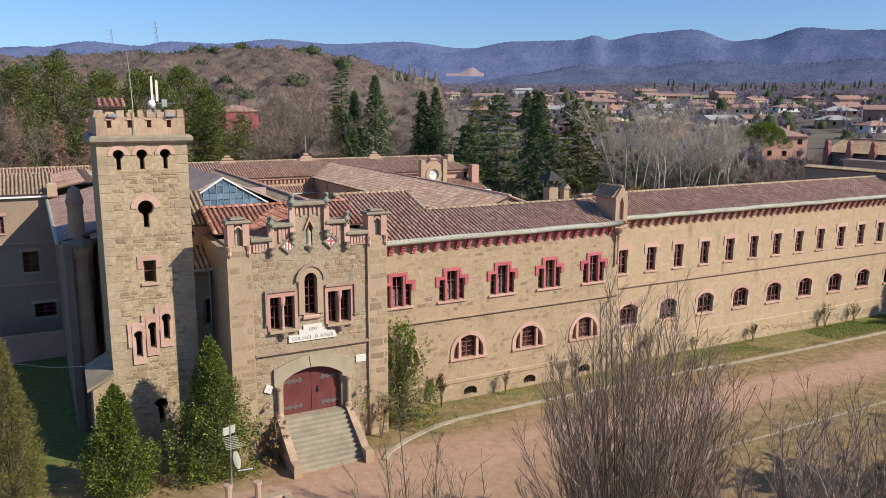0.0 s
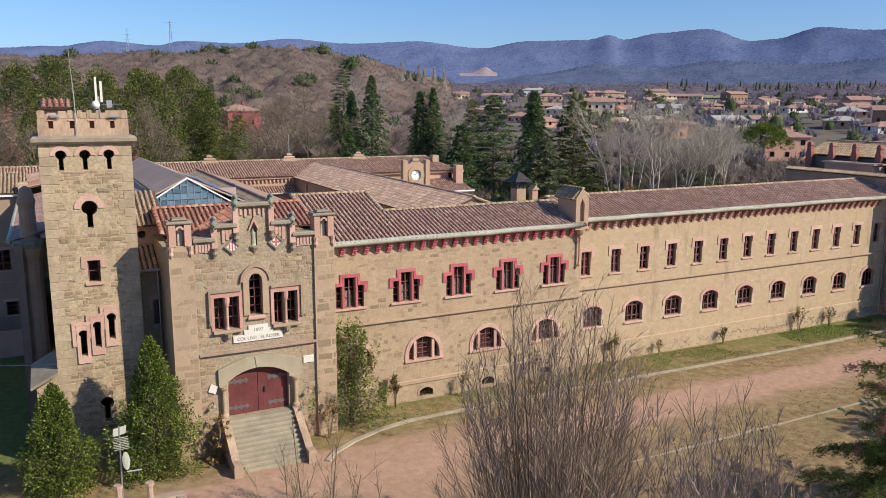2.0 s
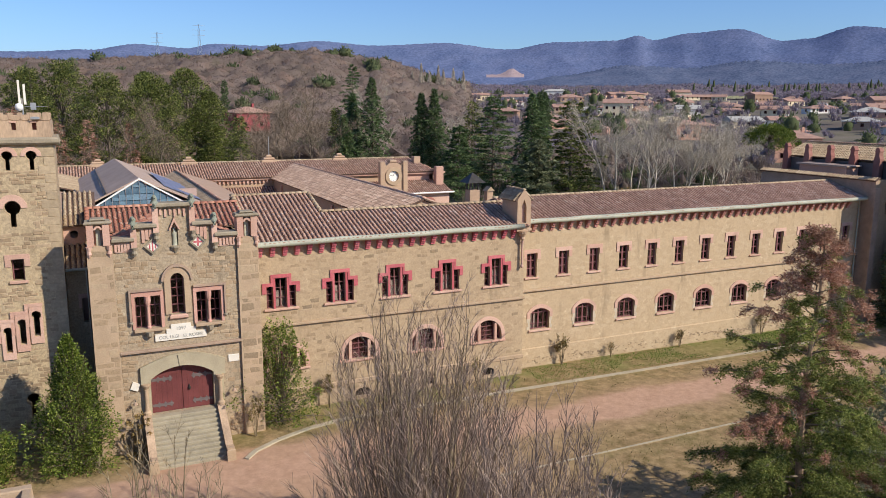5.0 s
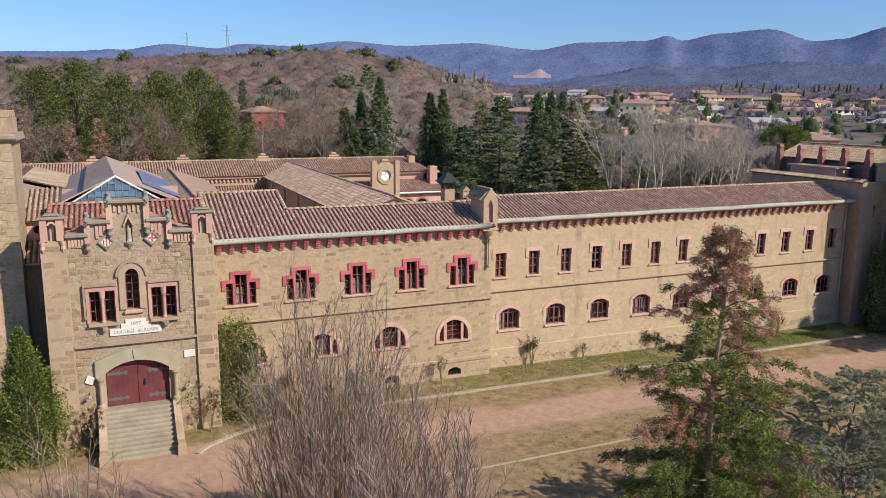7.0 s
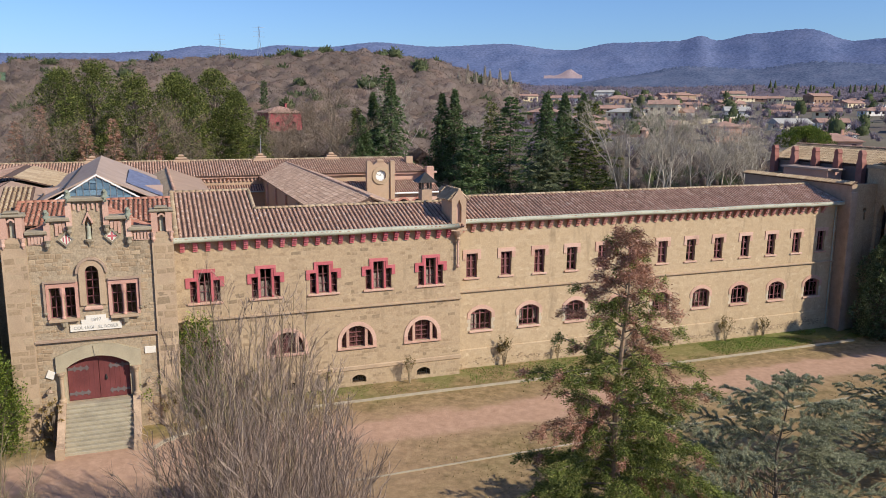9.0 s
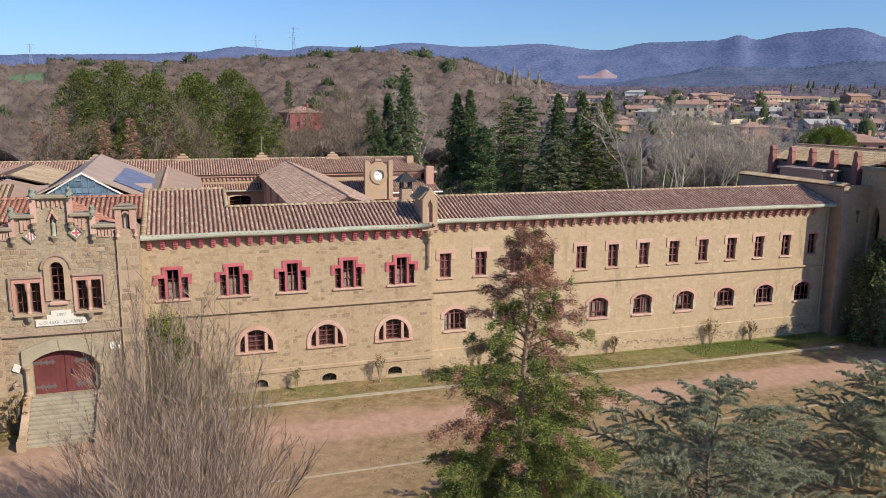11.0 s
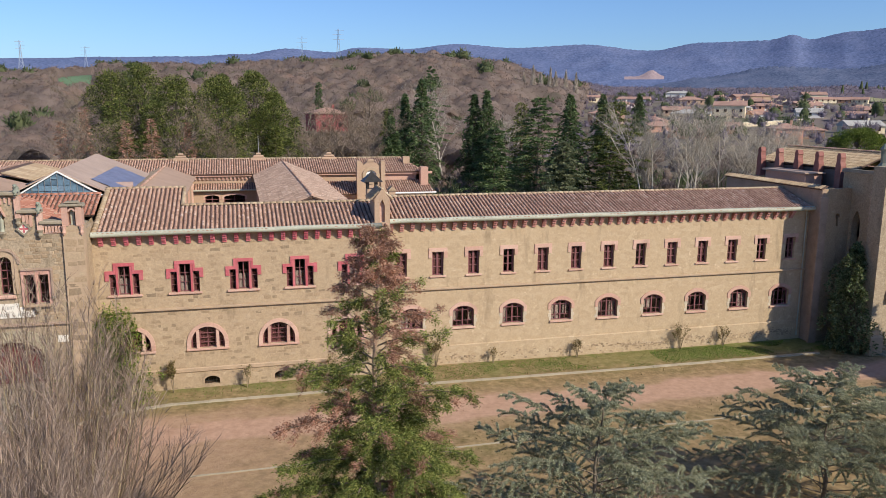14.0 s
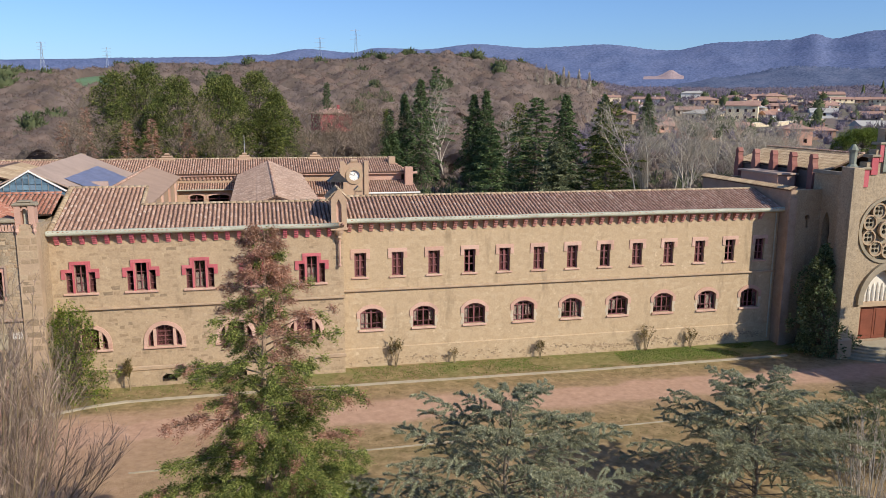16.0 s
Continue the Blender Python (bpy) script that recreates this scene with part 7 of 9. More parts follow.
def conifer(name, label, x, y, H, R, mat, seed, branches=120, sprays=26, z0=0.12, rise=0.1, droop=0.35, size=(0.32, 0.055), flat=0.25, power=0.85, bare_top=0.0, second=None, second_from=2.0, group="", trunk="bark", gappy=0.15, lean=0.0, z=None, spread=0.42, tuft=0, tuft_r=0.3):
    """A conifer: a straight trunk, whorls of boughs, and needle sprays along each bough."""
    rng = random.Random(seed)
    base = ground_z(x, y) - 0.1 if z is None else z
    t = thing(name, (x, y, base), label, "tree", group)
    wood, boughs = Mesh(), Mesh()
    tr = max(0.07, H * 0.017)
    n = 8
    wood.tube([(lean * H * (i / n) ** 2, 0, H * i / n) for i in range(n + 1)], [tr * (1 - 0.93 * i / n) for i in range(n + 1)], 7)
    main, other = Leaves(seed), Leaves(seed + 1)
    np_r = main.r
    for k in range(branches):
        u = (k + rng.random()) / branches
        u = z0 + (1 - z0) * u
        L = R * (1 - u) ** power * rng.uniform(0.55, 1.28) * (1 if rng.random() > gappy else 0.55) + 0.12 * R * (1 - u) + 0.2
        a = k * 2.39996 + rng.uniform(-0.4, 0.4)
        dx, dy = math.cos(a), math.sin(a)
        zz, px = H * u, lean * H * u * u
        up = rise + 0.5 * max(0, u - 0.75) + rng.uniform(-0.1, 0.1)
        pt = lambda s: (px + dx * L * s, dy * L * s, zz + L * (up * s - droop * s * s))
        if L > 0.6:
            boughs.tube([pt(0), pt(0.4), pt(0.75), pt(1)], [tr * 0.28 * (1 - u * 0.6), tr * 0.2 * (1 - u * 0.6), tr * 0.12, 0.01], 3, cap=False)
        m = max(5, int(sprays * (0.4 + L / R) * (1 - bare_top * max(0, u - 0.45))))
        s = np_r.uniform(0.12, 1.0, m) ** 0.75
        lat = np_r.uniform(-1, 1, m) * spread * L * (1.08 - s) * 1.0
        if tuft:
            k_of = np_r.randint(0, tuft, m)
            sc = np.linspace(0.3, 1.0, tuft) + np_r.uniform(-0.08, 0.08, tuft)
            lc = np_r.uniform(-1, 1, tuft) * spread * L * (1.12 - sc)
            s, lat = sc[k_of] + np_r.normal(0, tuft_r / max(L, 0.8), m) * 0.7, lc[k_of] + np_r.normal(0, tuft_r, m)
        c = np.stack([px + dx * L * s - dy * lat, dy * L * s + dx * lat, zz + L * (up * s - droop * s * s) - np.abs(lat) * 0.12 + np_r.normal(0, flat * 0.3, m)], 1)
        d = np.stack([dx * 0.7 - dy * np.sign(lat) * 0.8 + np_r.normal(0, 0.45, m), dy * 0.7 + dx * np.sign(lat) * 0.8 + np_r.normal(0, 0.45, m), np_r.normal(-0.12, 0.35, m)], 1)
        use = other if (second and (u > second_from + rng.uniform(-0.12, 0.12) or rng.random() < 0.08)) else main
        use.add(c, d, size[0], size[1])
    part("trunk", wood, M[trunk], t, at=(x, y, base))
    part("branchwork", boughs, M["bark"], t, at=(x, y, base))["kind"] = "stuff"
    part("crown", main.mesh("crown", M[mat]), None, t, at=(x, y, base))
    if other.c:
        part("crown_top", other.mesh("crown_top", M[second]), None, t, at=(x, y, base))
    return t


def frond_tree(name, label, x, y, H, R, mat, seed, boughs=60, side=13, needles=34, z0=0.08, rise=0.25, rise_top=0.4, droop=0.4, size=(0.1, 0.016), power=0.62, thin_top=0.0, second="", second_from=2.0, second_some=0.0, trunk="bark", reach=0.34, loose=0.035, hang=0.25, tufts=0, uneven=0.2):
    """A conifer with fronds: boughs in whorls, side branchlets along each bough, needles close along each branchlet or in rosettes on it."""
    rng = random.Random(seed)
    base = ground_z(x, y) - 0.1
    t = thing(name, (x, y, base), label, "tree")
    wood = Mesh()
    tr = max(0.08, H * 0.016)
    wood.tube([(0.1 * math.sin(i), 0.08 * math.cos(i * 1.3), H * i / 8) for i in range(9)], [tr * (1 - 0.92 * i / 8) for i in range(9)], 8)
    main, other, fine = Leaves(seed), Leaves(seed + 1), Mesh()
    r = main.r
    for k in range(boughs):
        u = z0 + (1 - z0) * (k + rng.random()) / boughs
        L = R * (1 - u) ** power * rng.uniform(1 - uneven * 2.2, 1 + uneven) + 0.25
        a = k * 2.39996 + rng.uniform(-0.4, 0.4)
        out, lat = Vector((math.cos(a), math.sin(a), 0)), Vector((-math.sin(a), math.cos(a), 0))
        up = rise + (rise_top - rise) * u + rng.uniform(-0.14, 0.14)
        sway = rng.uniform(-0.12, 0.12) * L
        at = lambda s: out * (L * s) + lat * (sway * s * s) + Vector((0, 0, H * u + L * (up * s - droop * s * s)))
        bough = Mesh().tube([at(0), at(0.3), at(0.6), at(0.85), at(1)], [tr * 0.34 * (1.1 - u), tr * 0.25 * (1.1 - u), tr * 0.15 * (1.1 - u), tr * 0.07, 0.008], 4, cap=False)
        dry = second_some + 0.8 * smooth(second_from - 0.32, second_from + 0.18, u) * rng.choice((0.5, 1.0, 1.4)) + (0.6 if rng.random() < 0.1 else 0) if second else 0
        n_side = max(4, int(side * (0.35 + 0.8 * L / R) * (1 - thin_top * max(0, u - 0.4))))
        for j in range(n_side):
            s = 0.2 + 0.8 * (j + rng.random()) / n_side
            w = reach * L * (1.15 - s) * rng.uniform(0.45, 1.25) + 0.16
            sgn = 1 if j % 2 else -1
            p0 = at(min(1, s))
            d = (out * 0.75 + lat * sgn * rng.uniform(0.3, 1.1) + Vector((0, 0, rng.uniform(-0.2, 0.3)))).normalized()
            p1 = p0 + d * w + Vector((0, 0, -hang * w * rng.uniform(0.4, 1.5)))
            fine.tube([p0, p0.lerp(p1, 0.5) + Vector((0, 0, 0.1 * w)), p1], [0.010, 0.006, 0.003], 3, cap=False)
            m = max(8, int(needles * (0.4 + w / 0.9)))
            f = r.uniform(0.05, 1.05, m)[:, None]
            if tufts:
                q = max(2, int(tufts * (0.3 + w)))
                f = ((r.randint(0, q, m) + 0.6) / q)[:, None]
            c = np.array(p0) * (1 - f) + np.array(p1) * f + np.array([0, 0, 0.12 * w]) * (4 * f * (1 - f)) + r.normal(0, loose, (m, 3))
            d3 = r.normal(0, 0.7, (m, 3)) + np.array([0, 0, 0.45]) + np.array(d) * 0.3 if tufts else np.array(d) * 0.9 + np.array([0, 0, -0.3 * hang]) + r.normal(0, 0.55, (m, 3))
            use = other if rng.random() < dry + (0.07 if second and s > 0.85 else 0) else main
            use.add(c, d3, size[0], size[1])
        part("bough", bough, M["bark"], t, at=(x, y, base))
    part("branchwork", fine, M["bark"], t, at=(x, y, base))["kind"] = "stuff"
    part("trunk", wood, M[trunk], t, at=(x, y, base))
    part("crown", main.mesh("crown", M[mat]), None, t, at=(x, y, base))
    if other.c:
        part("withered_crown", other.mesh("withered_crown", M[second]), None, t, "rust-brown withered sprays", at=(x, y, base))
    return t


def pine_tree(name, label, x, y, H, R, mat, seed, clumps=46, per=150, group="", flat=0.55, low=0.3, dome=False, trunk="bark"):
    """A pine with forked limbs and rounded needle clumps, open between."""
    rng = random.Random(seed)
    base = ground_z(x, y) - 0.1
    t = thing(name, (x, y, base), label, "tree", group)
    wood, lv = Mesh(), Leaves(seed)
    tr = 0.014 * H + 0.08
    bend = rng.uniform(-0.6, 0.6)
    pts = [(bend * math.sin(2.2 * i / 6), bend * 0.5 * math.cos(1.7 * i / 6) - bend * 0.5, H * 0.92 * i / 6) for i in range(7)]
    wood.tube(pts, [tr * (1 - 0.8 * i / 6) for i in range(7)], 7)
    for k in range(clumps):
        u = low + (1 - low) * (k + rng.random()) / clumps
        if dome:
            rad = R * math.sqrt(rng.random())
            z = H * (0.46 + 0.48 * math.sqrt(max(0, 1 - (rad / R) ** 2)) + rng.uniform(-0.05, 0.02))
        else:
            rad = R * (math.sin(math.pi * min(1, (u - low) / (1 - low) * 0.80 + 0.22)) ** 0.7) * rng.uniform(0.35, 1.05)
            z = H * u
        a = k * 2.39996 + rng.uniform(-0.5, 0.5)
        c = Vector((rad * math.cos(a), rad * math.sin(a), z))
        i = min(5, int(6 * max(0, min(0.9, z / H - 0.12))))
        wood.tube([pts[i], (Vector(pts[i]) * 0.5 + c * 0.5) + Vector((0, 0, -0.1 * R * 0.3)), c], [tr * 0.3, tr * 0.18, 0.02], 3, cap=False)
        r = R * rng.uniform(0.17, 0.34)
        m = per
        v = lv.r.normal(size=(m, 3))
        v /= np.linalg.norm(v, axis=1, keepdims=True)
        v *= lv.r.uniform(0.45, 1.0, (m, 1)) ** 0.5
        p = v * np.array([r, r, r * flat]) + np.array(c)
        lv.add(p, v + np.array([0, 0, 0.4]) + lv.r.normal(0, 0.4, (m, 3)), 0.16 + r * 0.09, 0.04 + r * 0.035)
    part("trunk", wood, M[trunk], t, at=(x, y, base))
    part("crown", lv.mesh("crown", M[mat]), None, t, at=(x, y, base))
    return t


def bare_tree(name, label, x, y, H, R, seed, mat="twig_pale", bark="bark_pale", group="", upright=0.5, forks=9, stems=1, levels=3, haze=0, haze_size=(0.8, 0.022)):
    """A leafless tree: trunk, limbs and three orders of twigs."""
    rng = random.Random(seed)
    base = ground_z(x, y) - 0.1
    t = thing(name, (x, y, base), label, "tree", group)
    wood, twigs = Mesh(), Mesh()
    tr = 0.008 * H + 0.02

    def grow(p, d, L, r, level):
        g = wood if level < 2 else twigs
        pts = limb(g, p, d, L, r, r * 0.35, rng, 4 if level < 2 else 3, 0.14 + 0.05 * level, 5 if level == 0 else 3, 0.05 * upright)
        if level >= levels:
            return
        k = forks if level == 0 else (6 if level == 1 else 4)
        for i in range(k):
            s = rng.uniform(0.3, 1.0) if level == 0 else rng.uniform(0.2, 1.0)
            q = min(len(pts) - 2, int(s * (len(pts) - 1)))
            f = s * (len(pts) - 1) - q
            at = pts[q].lerp(pts[q + 1], min(1, f))
            dd = (pts[q + 1] - pts[q]).normalized()
            a = rng.uniform(0, 6.283)
            side = Vector((math.cos(a), math.sin(a), rng.uniform(-0.1, 0.5)))
            nd = dd * upright + side * (1 - upright) * 1.2
            grow(at, nd, L * rng.uniform(0.38, 0.62) * (1.15 - 0.4 * s), max(0.014, r * 0.40), level + 1)

    for k in range(stems):
        a = rng.uniform(0, 6.28)
        o = 0.0 if stems == 1 else R * 0.12
        grow((o * math.cos(a), o * math.sin(a), 0), (0.12 * math.cos(a), 0.12 * math.sin(a), 1), H * rng.uniform(0.72, 0.85), tr, 0)
    part("trunk", wood, M[bark], t, at=(x, y, base))
    part("crown", twigs, M[mat], t, at=(x, y, base))["kind"] = "stuff"
    if haze:
        lv = Leaves(seed)
        ends = np.array([tuple(v) for v in twigs.v])
        c = ends[lv.r.randint(0, len(ends), haze)] + lv.r.normal(0, 0.25, (haze, 3))
        lv.add(c, lv.r.normal(0, 0.6, (haze, 3)) + np.array([0, 0, 0.7]), *haze_size)
        part("brushwood", lv.mesh("brushwood", M[mat]), None, t, at=(x, y, base))["kind"] = "stuff"
    return t


def bare_shrub(name, label, x, y, H, R, seed, stems=170, mat="twig", twig_n=12, group="", base_r=0.9, thick=0.035, fine=2, fine_mat="", single=False, dome=0.45, low=0.0, acute=0.55):
    """A many-stemmed leafless shrub: stems fan up from one stool and steepen, each with fine side twigs at sharp angles."""
    rng = random.Random(seed)
    base = ground_z(x, y) - 0.1
    t = thing(name, (x, y, base), label, "shrub", group)
    wood, spray = Mesh(), Mesh()
    for k in range(stems):
        a = k * 2.39996 + rng.uniform(-0.5, 0.5)
        q = math.sqrt((k + 0.5) / stems)
        out, h = R * q * rng.uniform(0.75, 1.08), H * (1 - dome * q ** 2) * rng.uniform(0.74, 1.02)
        if rng.random() < low:
            out, h = R * rng.uniform(1.0, 1.35), H * rng.uniform(0.26, 0.5)
        p0 = Vector((base_r * q * math.cos(a), base_r * q * math.sin(a), 0))
        tip = Vector((out * math.cos(a), out * math.sin(a), h))
        bow, n = rng.uniform(0.7, 1.0), 8
        swing, turn = Vector((rng.uniform(-1, 1), rng.uniform(-1, 1), 0)) * 0.02 * H, rng.uniform(2.0, 5.0)
        pts = []
        for i in range(n + 1):
            s = i / n
            pts.append(Vector((p0.x + (tip.x - p0.x) * s ** bow, p0.y + (tip.y - p0.y) * s ** bow, h * s)) + swing * math.sin(turn * s) * s + Vector((rng.uniform(-1, 1), rng.uniform(-1, 1), 0)) * 0.003 * H)
        r = thick * rng.uniform(0.55, 1.2)
        g = Mesh() if single else wood
        g.tube(pts, [r * (1 - 0.85 * i / n) + 0.004 for i in range(n + 1)], 4, cap=False)
        tw = Mesh() if single and fine_mat else (g if single else spray)
        for j in range(twig_n):
            s = 0.22 + 0.77 * ((j + rng.random()) / twig_n) ** 0.8
            i = min(n - 1, int(s * n))
            at = pts[i].lerp(pts[i + 1], s * n - i)
            w = rng.uniform(0, 6.283)
            d = (pts[i + 1] - pts[i]).normalized() + Vector((math.cos(w), math.sin(w), 0.05)) * rng.uniform(0.3, 1.0) * acute
            L = rng.uniform(0.5, 1.5) * (1.25 - 0.75 * s) * H / 8
            sub = limb(tw, at, d, L, 0.011, 0.005, rng, 3, 0.07, 3, 0.06)
            for f in range(fine):
                e = sub[rng.choice((1, 2, 2))]
                w = rng.uniform(0, 6.283)
                limb(tw, e, (sub[-1] - sub[0]).normalized() + Vector((math.cos(w), math.sin(w), 0.15)) * rng.uniform(0.35, 0.8), L * rng.uniform(0.3, 0.6), 0.0065, 0.0035, rng, 1, 0.06, 3)
        if single:
            stem = part("stem", g, M[mat], t, at=(x, y, base))
            if fine_mat:
                part("twig_spray", tw, M[fine_mat], stem, at=(x, y, base))
    if not single:
        part("stool", wood, M[mat], t, at=(x, y, base))["kind"] = "stuff"
        part("crown", spray, M[fine_mat or mat], t, at=(x, y, base))["kind"] = "stuff"
    return t


def vase_shrub(x, y, H, R, seed, n):
    """A small shrub at a wall: stems that fan out from one foot, forked, with dry leaves along their upper halves."""
    rng = random.Random(seed)
    base = ground_z(x, y) - 0.05
    t = thing("small_shrub", (x, y, base), "half-bare vase-shaped shrub with dry brown-green leaves", "shrub", "wall shrubs")
    leaves, tips = Leaves(seed), []
    for i in range(9 + int(R * 9)):
        a, lean = rng.uniform(0, 2 * math.pi), rng.uniform(0.1, 1.0)
        top = Vector((math.cos(a) * R * lean, math.sin(a) * min(R, 0.45) * lean, H * (1.02 - 0.3 * lean * lean) * rng.uniform(0.75, 1)))
        mid = Vector((top.x * 0.38, top.y * 0.38, top.z * 0.55))
        stem = Mesh().tube([(top.x * 0.05, top.y * 0.05, 0), mid, top], [0.014, 0.010, 0.004], 4, cap=False)
        for j in range(4):
            f = rng.uniform(0.1, 0.9)
            p = mid.lerp(top, f)
            q = p + Vector((rng.uniform(-0.28, 0.28), rng.uniform(-0.15, 0.15), rng.uniform(0.12, 0.34))) * (0.5 + 0.3 * H / 2)
            stem.tube([p, q], [0.006, 0.003], 3, cap=False)
            tips.append((p, q))
        tips.append((mid, top))
        part("stem", stem, M["twig"], t, at=(x, y, base))
    r = leaves.r
    pick = r.randint(0, len(tips), n * 2)
    f = r.uniform(0.15, 1.05, n * 2)[:, None]
    A, B = np.array([p for p, q in tips])[pick], np.array([q for p, q in tips])[pick]
    leaves.add(A * (1 - f) + B * f + r.normal(0, 0.03, (n * 2, 3)), r.normal(0, 0.7, (n * 2, 3)) + np.array([0, 0, 0.3]), 0.1, 0.035)
    part("foliage", leaves.mesh("foliage", M["dry_leaf"]), None, t, at=(x, y, base))
    return t


def leafy_bush(name, label, x, y, H, R, mat, seed, n=7000, leaf=(0.17, 0.05), cone=0.5, group="", squash=1.0, shoot=0.0, ragged=0.5):
    """An evergreen bush: stems inside, and leaves in clumps, drawn up into shoots, over an uneven outline."""
    rng = random.Random(seed)
    base = ground_z(x, y) - 0.1
    t = thing(name, (x, y, base), label, "shrub", group)
    wood, lv = Mesh(), Leaves(seed)
    r = lv.r
    clumps = max(30, n // 60)
    for k in range(clumps):
        u = ((k + rng.random()) / clumps) ** 1.15
        a = k * 2.39996
        lump = 1 + ragged * noise.noise((math.cos(a) * 1.3 + seed, math.sin(a) * 1.3, u * 4.5)) + 0.5 * ragged * noise.noise((math.cos(a) * 3 + seed, math.sin(a) * 3, u * 11))
        rad = R * (1 - u) ** cone * min(1, 0.6 + u * 2.4) * math.sqrt(rng.uniform(0.2, 1.0)) * lump
        c = Vector((rad * math.cos(a), rad * math.sin(a) * squash, H * (0.03 + 0.93 * u)))
        foot = Vector((0.1 * math.cos(a), 0.1 * math.sin(a), c.z * 0.5))
        limb(wood, foot, c - foot, (c - foot).length, 0.03, 0.008, rng, 3, 0.1, 3)
        m = n // clumps
        cr = R * rng.uniform(0.11, 0.22) * (1 - 0.45 * u)
        v = r.normal(size=(m, 3))
        v /= np.linalg.norm(v, axis=1, keepdims=True)
        tall = 1.2 + shoot * rng.uniform(0.2, 1.6)
        p = v * r.uniform(0.25, 1.0, (m, 1)) * np.array([cr, cr, cr * tall]) + np.array(c)
        p[:, :2] -= (p[:, :2] - np.array(c)[:2]) * np.clip((p[:, 2:] - c.z) / (cr * tall), 0, 1) * 0.6
        out = np.array([math.cos(a), math.sin(a), 0.5])
        lv.add(p, v * 0.8 + out * 0.5 + r.normal(0, 0.4, (m, 3)), leaf[0], leaf[1])
    wood.tube([(0, 0, 0), (0.05, 0, H * 0.5), (0, 0.05, H * 0.9)], [0.1, 0.06, 0.02], 5)
    part("stem", wood, M["bark"], t, at=(x, y, base))
    part("crown", lv.mesh("crown", M[mat], 4 if leaf[1] > 0.03 else 3), None, t, at=(x, y, base))
    return t


# by the walls
leafy_bush("laurel", "dense conical green laurel at the tower foot", 2.5, 36.3, 5.3, 2.0, "laurel", 101, 20000, (0.12, 0.036), 0.8, "laurels by the gate", shoot=0.8, ragged=0.6)
leafy_bush("laurel", "tall dense green laurel between tower and gatehouse", 6.75, 36.2, 7.0, 2.1, "laurel", 102, 24000, (0.12, 0.036), 0.72, "laurels by the gate", shoot=1.0, ragged=0.75)
leafy_bush("laurel", "tall green laurel against the wall", 17.35, 37.75, 6.0, 2.0, "laurel", 103, 9500, (0.12, 0.036), 0.35, "laurels by the gate", shoot=1.5, ragged=1.2)
leafy_bush("magnolia", "tall dark evergreen magnolia in the church corner", 69.1, 36.7, 8.3, 2.2, "magnolia", 104, 16000, (0.2, 0.06), 0.6, shoot=0.8, ragged=0.8)
leafy_bush("cypress", "olive-green column cypress with brown patches", -1.85, 36.4, 8.3, 1.75, "cypress", 105, 26000, (0.16, 0.02), 0.8, shoot=2.2, ragged=0.3)
leafy_bush("small_shrub", "thin leafy climber beside the stair", 9.75, 36.1, 2.6, 0.75, "scrub", 106, 700, (0.14, 0.04), 0.25, "wall shrubs")
for i, (x, h, r, k) in enumerate(((20.45, 2.3, 0.42, 520), (24.9, 1.7, 0.5, 90), (30.3, 2.0, 0.5, 120), (37.6, 2.4, 0.75, 420), (41.8, 1.3, 0.4, 60), (48.2, 1.5, 0.6, 170), (56.6, 2.3, 1.0, 260), (60.3, 1.8, 0.75, 190), (15.6, 2.4, 0.7, 260))):
    vase_shrub(x, (39.9 if x > 34.5 else 38.8) - (0.25 if x > 16.2 else 2.5), h, r, 120 + i, k)

# nearest plants
bare_shrub("bare_shrub", "large leafless many-stemmed grey-olive shrub by the drive", 18.05, 19.3, 12.8, 4.1, 201, 124, "twig", 22, base_r=1.3, thick=0.036, fine=4, fine_mat="twig_red", single=True, low=0.22, acute=0.85, dome=0.42)
bare_shrub("bare_shrub", "dense leafless purple-grey shrub nearer the garden", 18.3, 12.0, 11.3, 3.6, 202, 105, "twig_red", 22, base_r=1.2, thick=0.022, fine=4, single=True, low=0.15, acute=0.7, dome=0.42)
bare_shrub("sapling", "thin leafless sapling before the stair", 9.6, 19.2, 9.4, 3.0, 203, 24, "twig", 16, base_r=0.35, thick=0.045, fine=4, single=True, acute=1.0)
bare_shrub("sapling", "thin leafless sapling at the drive edge", 53.6, 14.5, 6.2, 2.0, 204, 30, "twig_pale", 9, base_r=0.5, single=True, acute=0.9)
frond_tree("conifer", "tall green conifer with rust-brown thinning top", 28.75, 12.5, 14.3, 4.9, "yew", 211, 146, 19, 235, 0.04, 0.12, 0.75, 0.34, (0.095, 0.02), 0.8, 1.75, "rust", 0.84, 0.02, "bark_tan", 0.34, 0.075, 0.5, uneven=0.28)
frond_tree("cedar", "spreading blue-green cedar with layered boughs", 37.4, 14.4, 7.7, 7.0, "cedar", 212, 62, 24, 190, 0.08, 0.35, 0.8, 0.34, (0.095, 0.0165), 0.6, reach=0.32, loose=0.018, hang=0.06, tufts=10)
frond_tree("cedar", "spreading blue-green cedar with layered boughs", 49.8, 16.8, 6.2, 6.5, "cedar", 213, 60, 24, 190, 0.08, 0.35, 0.8, 0.34, (0.095, 0.0165), 0.6, reach=0.32, loose=0.018, hang=0.06, tufts=10)
# Darker park needles put the shade on this cedar into its colour.
frond_tree("cedar", "low dark cedar beside the garden kerb", 58.5, 19.5, 3.6, 4.0, "cedar_park", 214, 34, 22, 64, 0.1, 0.35, 0.7, 0.36, (0.12, 0.018), 0.52, reach=0.38, loose=0.02, hang=0.08, tufts=9)
